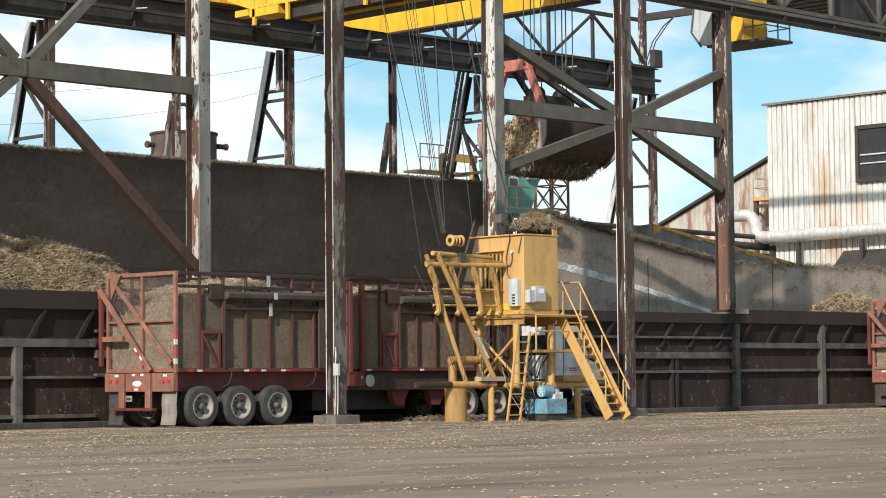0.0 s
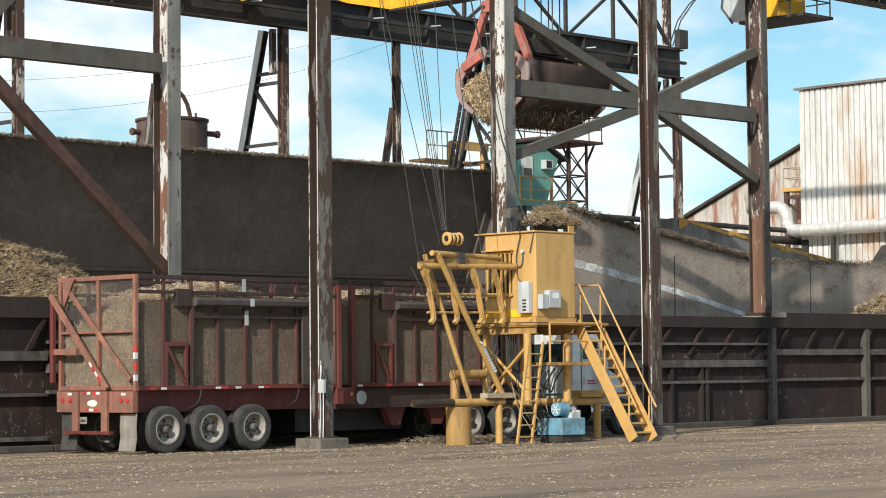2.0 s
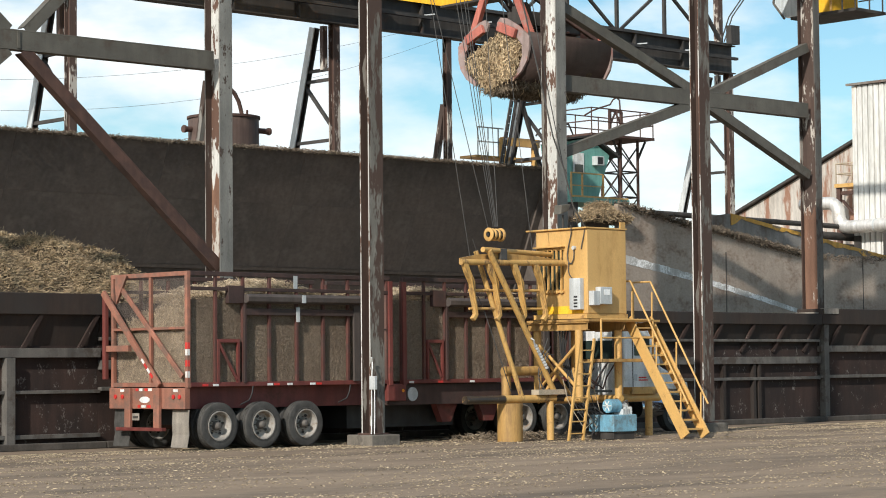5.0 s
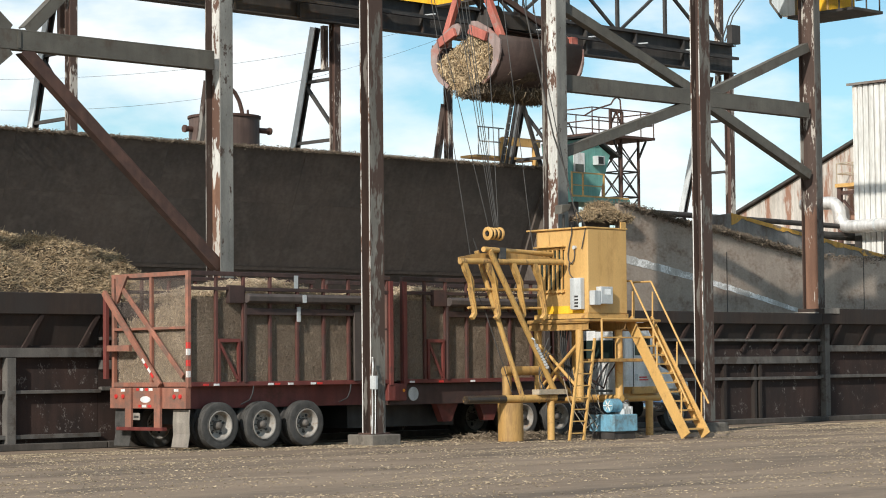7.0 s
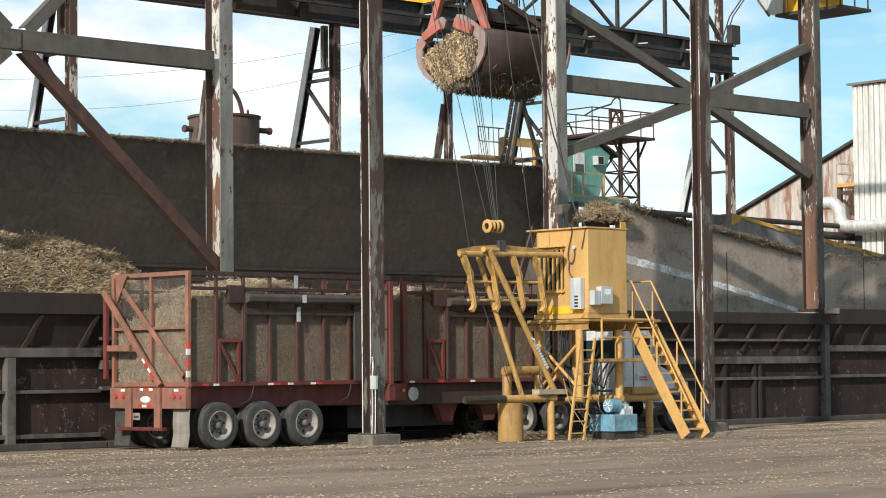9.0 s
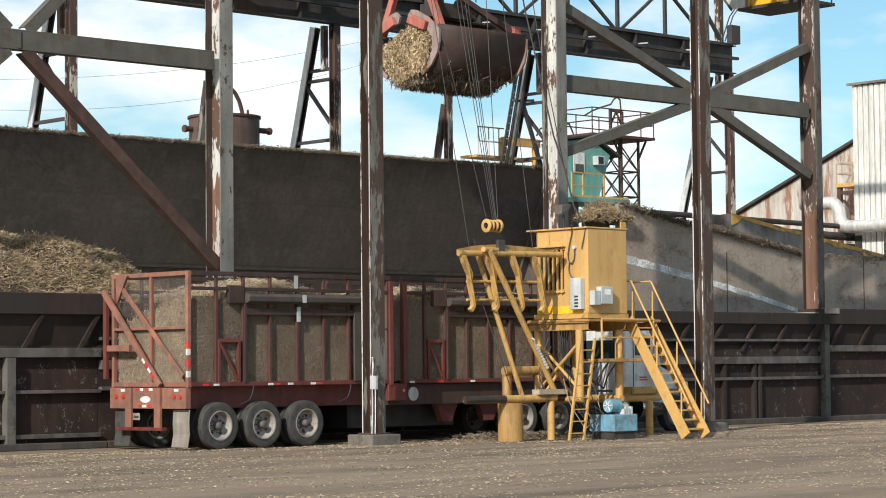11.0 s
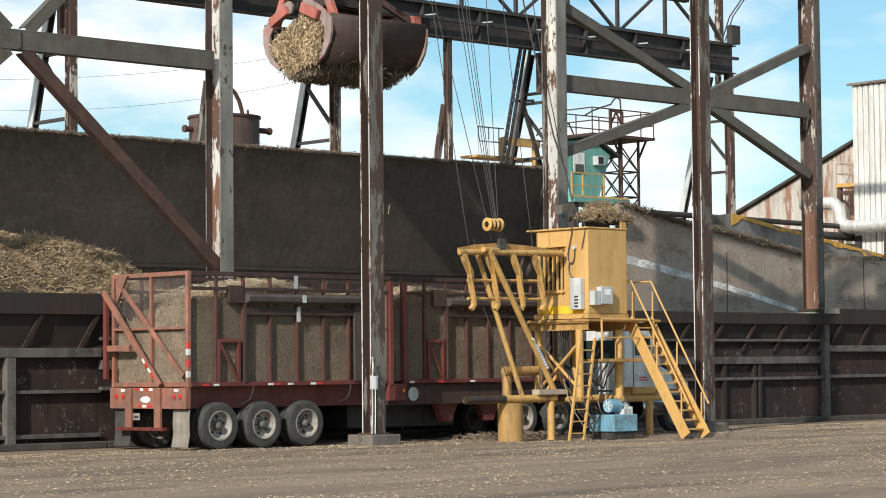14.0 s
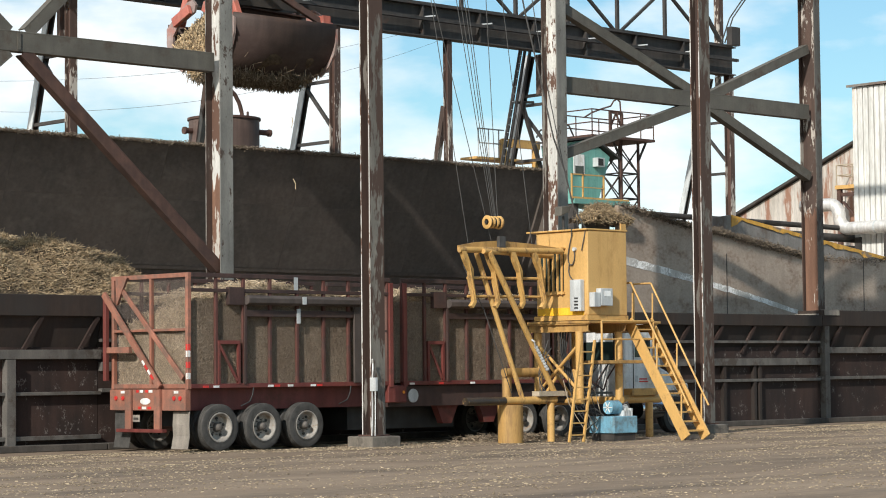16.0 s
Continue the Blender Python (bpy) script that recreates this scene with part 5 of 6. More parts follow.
def make_pump():
    R = thing("hydraulic_pump", (41.4, 38.3, 0), "sky blue hydraulic power unit with a round motor on its tank", "pump unit")
    bm = B()
    bx(bm, 41.05, 37.9, 0.18, 41.9, 38.75, 0.6)
    part("tank", bm, "blue", R, bevel=0.02)
    bm = B()
    bx(bm, 41.1, 37.95, 0.0, 41.85, 38.7, 0.178)
    part("skid", bm, "dark_steel", R)
    bm = B()
    rod(bm, (41.15, 38.2, 0.82), (41.5, 38.2, 0.82), 0.17, None, 24)
    m = part("motor", bm, "blue", R, smooth=True)
    for k in range(6):
        a = k * math.pi / 3
        bm = B()
        bar(bm, (41.14, 38.2, 0.82), (41.14, 38.2 + 0.14 * math.cos(a), 0.82 + 0.14 * math.sin(a)), 0.02, 0.02, (1, 0, 0))
        part("fan_spoke", bm, "white", m)
    bm = B()
    rod(bm, (41.5, 38.2, 0.8), (41.8, 38.2, 0.8), 0.09, None, 14)
    part("pump_head", bm, "grey_box", R, smooth=True)
    for k in range(4):
        bm = B()
        bx(bm, 41.5 + 0.09 * k, 38.0, 0.6, 41.56 + 0.09 * k, 38.3, 0.74 + 0.05 * (k % 2))
        part("valve_block", bm, "grey_box", R)
    for pts in ([(41.1, 38.3, 0.62), (40.9, 38.4, 0.8), (40.7, 38.6, 0.75), (40.6, 38.9, 0.95)], [(41.6, 38.2, 0.85), (41.7, 38.05, 0.95), (41.85, 38.1, 0.75)],
                [(41.2, 38.4, 0.62), (40.95, 38.6, 0.7), (40.7, 38.8, 0.66)]):
        bm = B()
        path_rod(bm, pts, 0.018)
        part("hose", bm, "cable", R)


make_pump()


# ---- hoist stand and its spreader ----
def make_stand():
    R = thing("hoist_stand", (39.0, 39.0, 0), "ochre yellow pipe hoist stand on a drum base", "hoist stand")
    bm = B()
    rod(bm, (37.1, 39.0, 1.02), (40.1, 39.0, 1.02), 0.095, None, 18)
    part("cross_pipe", bm, "dirty_yellow", R, smooth=True)
    bm = B()
    rod(bm, (37.05, 39.0, 1.02), (38.35, 39.0, 1.02), 0.0985, None, 18)
    part("grease", bm, "greasy", R, "greasy black pipe section", smooth=True)
    bm = B()
    rod(bm, (40.1, 39.0, 1.02), (41.1, 39.0, 1.02), 0.08, None, 18)
    part("grease", bm, "greasy", R, "greasy black pipe section", smooth=True)
    bm = B()
    rod(bm, (38.65, 39.1, 0), (38.65, 39.1, 0.92), 0.31, None, 24)
    part("drum_base", bm, "grimy_shade_yellow", R, smooth=True)
    bm = B()
    rod(bm, (39.95, 39.0, 0), (39.95, 39.0, 0.95), 0.092, None, 18)
    part("leg", bm, "yellow", R, smooth=True)
    for p, q, r in (((38.95, 39.0, 1.1), (37.75, 39.3, 4.6), 0.062), ((40.15, 39.0, 1.1), (37.8, 38.9, 4.6), 0.072)):
        bm = B()
        rod(bm, p, q, r, None, 16)
        part("boom_pipe", bm, "dirty_yellow", R, smooth=True)
    bm = B()
    rod(bm, (37.6, 38.9, 4.62), (40.58, 39.5, 4.6), 0.065, None, 16)
    part("tie_pipe", bm, "yellow", R, smooth=True)
    bm = B()
    rod(bm, (38.75, 39.4, 1.7), (39.9, 39.4, 1.7), 0.115, None, 16)
    part("rear_pipe", bm, "grimy_shade_yellow", R, smooth=True)
    # the leg's shadow is painted with the dark stained yellow
    bm = B()
    rod(bm, (38.88, 39.45, 0), (38.88, 39.45, 1.62), 0.12, None, 16)
    part("rear_leg", bm, "grimy_shade_yellow", R, smooth=True)
    bm = B()
    bx(bm, 39.4, 38.85, 1.117, 40.4, 39.1, 1.24)
    part("timber_block", bm, "wood", R, "weathered timber block")
    bm = B()
    pa, pb = Vector((39.3, 38.86, 2.35)), Vector((39.7, 38.84, 1.75))
    rod(bm, pa, pb, 0.03, None, 10)
    for k in range(9):
        rod(bm, pa.lerp(pb, 0.04 + k * 0.11), pa.lerp(pb, 0.09 + k * 0.11), 0.046, None, 12)
    path_rod(bm, [(39.3, 38.86, 2.3), (39.2, 38.8, 2.45), (39.15, 38.85, 2.5)], 0.02)
    part("spring", bm, "grey_box", R, "pale coil spring")


make_stand()

SP_HOME = (38.0, 39.0, 4.4)
SPREADER = thing("hook_spreader", SP_HOME, "ochre yellow pipe spreader with curved hooks and a winch drum", "spreader")


def make_spreader(R):
    bm = B()
    rod(bm, (36.9, 39.0, 4.36), (40.4, 39.0, 4.42), 0.072, None, 18)
    part("spreader_pipe", bm, "dirty_yellow", R, smooth=True)
    bm = B()
    rod(bm, (37.3, 39.15, 3.26), (39.9, 39.15, 3.28), 0.032, None, 12)
    rod(bm, (37.3, 39.15, 3.7), (39.9, 39.15, 3.73), 0.035, None, 12)
    part("tie_bar", bm, "dirty_yellow", R, smooth=True)
    for x in (37.0, 37.8, 38.66, 39.4):
        pts = [(x, 39.0, 4.36), (x + 0.1, 39.0, 4.14), (x + 0.3, 39.05, 3.88), (x + 0.37, 39.1, 3.6), (x + 0.44, 39.1, 3.3), (x + 0.46, 39.1, 3.12), (x + 0.36, 39.1, 3.0)]
        up = [Vector(p) for p in pts]
        dirs = [(up[min(i + 1, 6)] - up[max(i - 1, 0)]).normalized() for i in range(7)]
        nrm = [Vector((-d.z, 0, d.x)) * (0.07 if i < 3 else 0.05) for i, d in enumerate(dirs)]
        bm = B()
        prism(bm, [p + n - Vector((0, 0.06, 0)) for p, n in zip(up, nrm)] + [p - n - Vector((0, 0.06, 0)) for p, n in zip(up[::-1], nrm[::-1])], (0, 0.12, 0))
        part("hook", bm, "dirty_yellow", R, bevel=0.01)
    bm = B()
    rod(bm, (37.86, 39.0, 5.05), (38.22, 39.0, 5.05), 0.12, None, 20)
    d = part("winch_drum", bm, "black", R, "grimy rope sheaves", smooth=True)
    for xa, xb, rr in ((37.81, 37.86, 0.165), (37.93, 37.99, 0.15), (38.06, 38.12, 0.15), (38.2, 38.26, 0.165)):
        bm = B()
        ring(bm, (xa, 39.0, 5.05), (1, 0, 0), [(0, 0.075), (0, rr - 0.02), (0.01, rr), (xb - xa - 0.01, rr), (xb - xa, rr - 0.02), (xb - xa, 0.075), (0, 0.075)], 22)
        part("cheek_plate", bm, "yellow", d, "round yellow cheek plate", smooth=True)
    bm = B()
    rod(bm, (37.79, 39.0, 5.05), (38.28, 39.0, 5.05), 0.045, None, 12)
    part("sheave_pin", bm, "black", d)
    bm = B()
    prism(bm, [(36.92, 39.06, 4.36), (40.4, 39.06, 4.42), (40.4, 39.06, 4.5), (39.3, 39.06, 4.58), (38.3, 39.06, 4.62), (37.5, 39.06, 4.56), (36.92, 39.06, 4.46)], (0, 0.03, 0))
    part("stiffener_plate", bm, "grimy_shade_yellow", R, "dusty brown stiffener plate")
    bm = B()
    bx(bm, 38.2, 38.95, 4.45, 38.4, 39.05, 4.72)
    part("shackle", bm, "cable", R)


make_spreader(SPREADER)

# hoist ropes hanging from above the yard columns
ROPES = thing("hoist_ropes", (38.0, 39.6, 4.5), "thin steel hoist ropes hanging to the spreader", "ropes")
for xa, xb, zb in ((35.13, 38.07, 4.87), (36.26, 38.15, 5.2), (36.45, 38.2, 5.2), (36.65, 38.24, 5.2), (36.78, 38.27, 5.2), (37.78, 38.3, 5.2), (38.02, 39.49, 4.66), (35.47, 37.38, 4.34)):
    bm = B()
    rod(bm, (xa, 39.1, 14.0), (xb, 39.1, zb), 0.0095, None, 6)
    part("rope", bm, "cable", ROPES)
bm = B()
path_rod(bm, [(38.6, 39.3, 14), (39.52, 39.3, 10.6), (40.47, 39.3, 7.56), (40.87, 39.3, 6.73), (41.16, 39.3, 5.85), (41.5, 39.2, 5.3)], 0.02, 6)
part("power_cable", bm, "cable", ROPES)
bm = B()
path_rod(bm, [(39.3, 39.5, 14), (40.3, 39.5, 9.5), (41.0, 39.4, 6.6), (41.35, 39.3, 5.3)], 0.012, 6)
part("power_cable", bm, "cable", ROPES)
for pts in ([(37.3, 39.3, 4.3), (37.9, 39.2, 3.2), (38.8, 39.2, 1.2)], [(37.75, 39.4, 4.9), (38.3, 39.3, 3.4), (39.0, 39.1, 1.3)]):
    bm = B()
    path_rod(bm, pts, 0.012, 6)
    part("rope", bm, "cable", ROPES)


# ---- overhead crane and grab ----
CR_HOME = (53.0, 56.0, 14.0)
CRANE = thing("overhead_crane", CR_HOME, "yellow overhead travelling crane with twin box girders and a hanging cab", "overhead crane")


def make_crane(R):
    for x in (52.0, 56.2):
        bm = B()
        prism(bm, [(x, 46.0, 15.6), (x, 46.0, 17.0), (x, 65.2, 17.0), (x, 65.2, 16.5), (x, 62.6, 15.6), (x, 60.2, 15.07), (x, 49.5, 15.07)], (0.6, 0, 0))
        part("box_girder", bm, "bright_yellow", R)
        bm = B()
        prism(bm, [(x - 0.06, 49.5, 14.99), (x - 0.06, 60.2, 14.99), (x - 0.06, 60.2, 15.065), (x - 0.06, 49.5, 15.065)], (0.72, 0, 0))
        part("bottom_flange", bm, "dark_steel", R)
    for y in (65.6, 45.0):
        bm = B()
        bx(bm, 51.4, y, 16.5, 57.4, y + 0.5, 17.2)
        part("end_carriage", bm, "bright_yellow", R)
    bm = B()
    bx(bm, 51.0, 47, 15.75, 51.98, 62.6, 15.83)
    wk = part("walkway", bm, "bright_yellow", R)
    bm = B()
    bx(bm, 51.0, 60.9, 15.42, 51.98, 62.6, 15.74)
    part("end_box", bm, "bright_yellow", wk)
    bm = B()
    bx(bm, 50.9, 62.6, 15.5, 51.4, 63.4, 15.75)
    part("buffer", bm, "bright_yellow", wk)
    # added dark box, stands for the shade below the walkway
    bm = B()
    bx(bm, 51.3, 47, 15.2, 51.9, 60.8, 15.74)
    part("walkway_shadow_box", bm, "dark_steel", wk, "dark box standing for the shadow under the walkway")
    for y in (48.5, 51, 53.5, 56, 58.2, 60.4, 62.4):
        bm = B()
        rod(bm, (51.03, y, 15.83), (51.03, y, 16.95), 0.04, None, 8)
        bx(bm, 51.0, y - 0.08, 15.1, 51.1, y + 0.08, 15.75)
        part("rail_post", bm, "bright_yellow", wk)
    bm = B()
    rod(bm, (51.03, 47.5, 16.95), (51.03, 62.5, 16.95), 0.03, None, 8)
    rod(bm, (51.03, 47.5, 16.4), (51.03, 62.5, 16.4), 0.03, None, 8)
    part("guard_rail", bm, "bright_yellow", wk)
    # operator's cab
    bm = B()
    bx(bm, 62.4, 47.2, 13.92, 63.9, 48.5, 15.6)
    cab = part("operator_cab", bm, "bright_yellow", R, bevel=0.02)
    bm = B()
    prism(bm, [(62.5, 48.72, 13.95), (62.5, 49.3, 13.95), (62.5, 49.75, 14.5), (62.5, 49.6, 15.55), (62.5, 48.72, 15.55)], (1.3, 0, 0))
    part("cab_glazing", bm, "pale_glass", cab)
    for z0, z1, ya, yb in ((13.9, 14.5, 49.3, 49.78), (14.5, 15.6, 49.78, 49.62)):
        bm = B()
        bar(bm, (62.47, ya, z0), (62.47, yb, z1), 0.06, 0.06)
        part("glazing_bar", bm, "grey_steel", cab)
    bm = B()
    bx(bm, 62.3, 46.1, 13.8, 64.0, 48.9, 13.9)
    part("cab_floor", bm, "dark_steel", cab)
    bm = B()
    for x, y in ((62.4, 46.2), (62.4, 46.75), (63.2, 46.2), (63.95, 46.2), (63.95, 46.75)):
        rod(bm, (x, y, 13.84), (x, y, 14.95), 0.028, None, 8)
    for z in (14.4, 14.95):
        path_rod(bm, [(62.4, 47.2, z), (62.4, 46.2, z), (63.95, 46.2, z), (63.95, 47.2, z)], 0.025)
    part("cab_rail", bm, "dark_steel", cab)
    for y in (47.22, 48.46):
        bm = B()
        bx(bm, 62.36, y - 0.04, 13.92, 62.398, y + 0.04, 15.6)
        part("cab_edge", bm, "yellow", cab)
    bm = B()
    bx(bm, 56.8, 47.2, 15.62, 63.9, 48.4, 15.8)
    part("cab_hanger", bm, "dark_steel", cab)


make_crane(CRANE)
TROLLEY = new("trolley")
TROLLEY.parent = CRANE
tagged(TROLLEY, "dark winch trolley on the crane girders")
for nm, box, mt in (("trolley_frame", (51.2, 47.1, 17.02, 57.0, 50.5, 17.3), "dark_steel"), ("winch_box", (51.8, 47.6, 17.3, 56.4, 50.0, 18.4), "bright_yellow")):
    bm = B()
    bx(bm, *(c - h for c, h in zip(box, CR_HOME * 2)))
    me = bpy.data.meshes.new(nm)
    bm.to_mesh(me)
    bm.free()
    me.materials.append(M[mt])
    ob = new(nm, me)
    ob.parent = TROLLEY

# the grab is built about the near top corner of its yard-side jaw
GRAB = thing("cane_grab", (0, 0, 0), "large clamshell cane grab with red arms, full of cane", "grab", local=True)


def make_grab(R):
    L, W = 3.9, 3.3
    rad = 1.55
    for side in (0, 1):
        prof = []
        for i in range(13):
            a = math.radians(-8 + i * 84 / 12)
            y = W / 2 - (W / 2) * math.cos(a) if side == 0 else W / 2 + (W / 2) * math.cos(a)
            prof.append((y, 0.05 - 1.43 * math.sin(max(a, -0.3))))
        bm = B()
        rows = [[bm.verts.new((x, y, z)) for y, z in prof] for x in (0, L)]
        for i in range(len(prof) - 1):
            bm.faces.new((rows[0][i], rows[1][i], rows[1][i + 1], rows[0][i + 1]))
        jaw = part("jaw_shell", bm, "jaw", R, "dark brown curved jaw plate", smooth=True)
        md = jaw.modifiers.new("thick", "SOLIDIFY")
        md.thickness = 0.07
        # end cheek arms
        for x in (-0.04, L - 0.04):
            s = 1 if side == 0 else -1
            yb = 0.0 if side == 0 else W
            bm = B()
            inner = [(yb + s * 0.0, 0.1), (yb + s * 0.0, -0.35), (yb + s * 0.1, -0.68), (yb + s * 0.36, -1.02), (yb + s * 0.78, -1.29), (yb + s * 0.86, -1.2),
                     (yb + s * 0.5, -0.89), (yb + s * 0.32, -0.54), (yb + s * 0.32, -0.15), (yb + s * 0.6, 0.16), (yb + s * 1.38, 0.46), (yb + s * 1.46, 0.68), (yb + s * 1.3, 0.84), (yb + s * 1.05, 0.8), (yb + s * 0.5, 0.5)]
            prism(bm, [(x, y, z) for y, z in inner], (0.08, 0, 0))
            part("jaw_cheek", bm, "jaw_edge", R, "scuffed pink-grey jaw cheek")
            bm = B()
            bar(bm, (x + (-0.1 if x < 1 else 0.2), yb + s * 0.5, 0.22), (x + (-0.1 if x < 1 else 0.2), yb + s * 1.3, 0.55), 0.14, 0.3, (1, 0, 0))
            part("jaw_arm", bm, "red_oxide", R, bevel=0.02)
        # link arms up to the head bar
        y0 = 0.25 if side == 0 else W - 0.25
        bm = B()
        bar(bm, (0.3, y0, 0.2), (0.3, W / 2 + (-0.5 if side == 0 else 0.5), 2.15), 0.2, 0.24, (1, 0, 0))
        part("link_arm", bm, "red_oxide", R, "faded red steel link arm", bevel=0.02)
        bm = B()
        bar(bm, (L - 0.3, y0, 0.25), (0.6, W / 2 + (-0.4 if side == 0 else 0.4), 2.05), 0.14, 0.2, (0, 1, 0))
        part("long_arm", bm, "trailer_dark", R, "dark maroon steel arm", bevel=0.02)
        bm = B()
        bx(bm, L - 0.45, y0 - 0.15, 0.05, L - 0.15, y0 + 0.15, 0.5)
        part("arm_lug", bm, "red_oxide", R, "faded red steel lug", bevel=0.02)
    bm = B()
    prism(bm, [(0.17, W / 2 - 0.68, 1.98), (0.17, W / 2 + 0.68, 1.98), (0.17, W / 2 + 0.6, 2.38), (0.17, W / 2 - 0.6, 2.38)], (0.26, 0, 0))
    head = part("head_bar", bm, "red_oxide", R, "faded red head bar with pins", bevel=0.03)
    for y in (-0.5, 0.5):
        bm = B()
        rod(bm, (0.14, W / 2 + y, 2.17), (0.46, W / 2 + y, 2.17), 0.06, None, 14)
        part("head_pin", bm, "trailer_dark", head)
    bm = B()
    ibeam(bm, (1.4, W / 2, 0.5), (L - 0.05, W / 2, 0.42), 0.5, 0.5, (0, 1, 0), 0.05, 0.05)
    part("back_beam", bm, "trailer_dark", R, "dark maroon beam over the load")
    bm = B()
    bx(bm, 1.0, W / 2 - 0.35, 0.75, L - 1.0, W / 2 + 0.35, 1.2)
    rod(bm, (1.3, W / 2 - 0.2, 1.25), (1.3, W / 2 + 0.2, 1.25), 0.26, None, 18)
    rod(bm, (L - 1.3, W / 2 - 0.2, 1.25), (L - 1.3, W / 2 + 0.2, 1.25), 0.26, None, 18)
    part("lower_sheave_block", bm, "dark_steel", R, "greasy dark sheave block")
    for x in (0.95, 1.3, L - 1.3, L - 0.95):
        for y in (-0.25, 0.25):
            bm = B()
            rod(bm, (x, W / 2 + y, 1.4), (x, W / 2 + y, 7.3), 0.022, None, 6)
            part("rope", bm, "cable", R)
    # load
    bm = B()
    rows = []
    nx, na = 24, 28
    for i in range(nx + 1):
        x = 0.02 + (L - 0.04) * i / nx
        e = 1 - 0.12 * (abs(2 * i / nx - 1) ** 4)
        row = []
        for k in range(na):
            a = 2 * math.pi * k / na
            wob = 1 + 0.10 * noise.noise((x * 1.7, math.cos(a) * 2, math.sin(a) * 2))
            zz = -0.52 + 0.80 * math.sin(a) * e * wob
            yy = W / 2 - 0.1 + 1.25 * math.cos(a) * e * wob
            row.append(bm.verts.new((x, yy, min(zz, 0.28 - 0.55 * max(0.0, (yy - W / 2 + 0.3) / 1.2)))))
        rows.append(row)
    for r0, r1 in zip(rows, rows[1:]):
        for k in range(na):
            bm.faces.new((r0[k], r0[(k + 1) % na], r1[(k + 1) % na], r1[k]))
    bm.faces.new(rows[0])
    bm.faces.new(rows[-1][::-1])
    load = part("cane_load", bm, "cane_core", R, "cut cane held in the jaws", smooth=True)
    n = 7000
    a = rng.uniform(0, 6.28, n)
    rr = np.sqrt(rng.uniform(0, 1, n))
    pos = np.stack([np.where(rng.uniform(size=n) < 0.75, -0.02, L) + rng.uniform(-0.1, 0.12, n), W / 2 - 0.1 + (1.22 + 0.12 * np.sin(3 * a + 1)) * rr * np.cos(a), -0.55 + (0.85 + 0.1 * np.sin(4 * a)) * rr * np.sin(a)], 1)
    d = rng.normal(size=(n, 3)) * np.array([0.4, 0.6, 1.0]) + np.array([0, 0, 0.2])
    keep = pos[:, 2] < 0.33 - 0.55 * np.maximum(0, (pos[:, 1] - W / 2 + 0.3) / 1.2)
    straw("end_cane", pos[keep], d[keep], 0.22, 0.011, "cane", load, rng)
    n = 7000
    pos = np.stack([rng.uniform(0.0, L - 0.3, n), W / 2 + rng.normal(0, 0.36, n), rng.uniform(-1.62, -1.36, n)], 1)
    pos[:, 2] += 0.25 * ((pos[:, 1] - W / 2) / 1.1) ** 2
    d = rng.normal(size=(n, 3)) * np.array([0.5, 0.5, 1.0])
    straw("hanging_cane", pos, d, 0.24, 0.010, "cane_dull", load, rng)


make_grab(GRAB)

# loose stalks that ride on the load and drop from it
FALLING = []
for k in range(6):
    st = thing("cane_stalk", (0, 0, 0), "single loose cane stalk falling from the grab", "cane stalk", "falling stalks", local=True)
    bm = B()
    rod(bm, (-0.11, 0, 0), (0.11, 0, 0.02), 0.012, None, 6)
    part("stem", bm, "cane", st)
    bm = B()
    bar(bm, (0.08, 0, 0.015), (0.22, 0.05, 0.1), 0.016, 0.006)
    part("leaf", bm, "cane", st)
    FALLING.append(st)


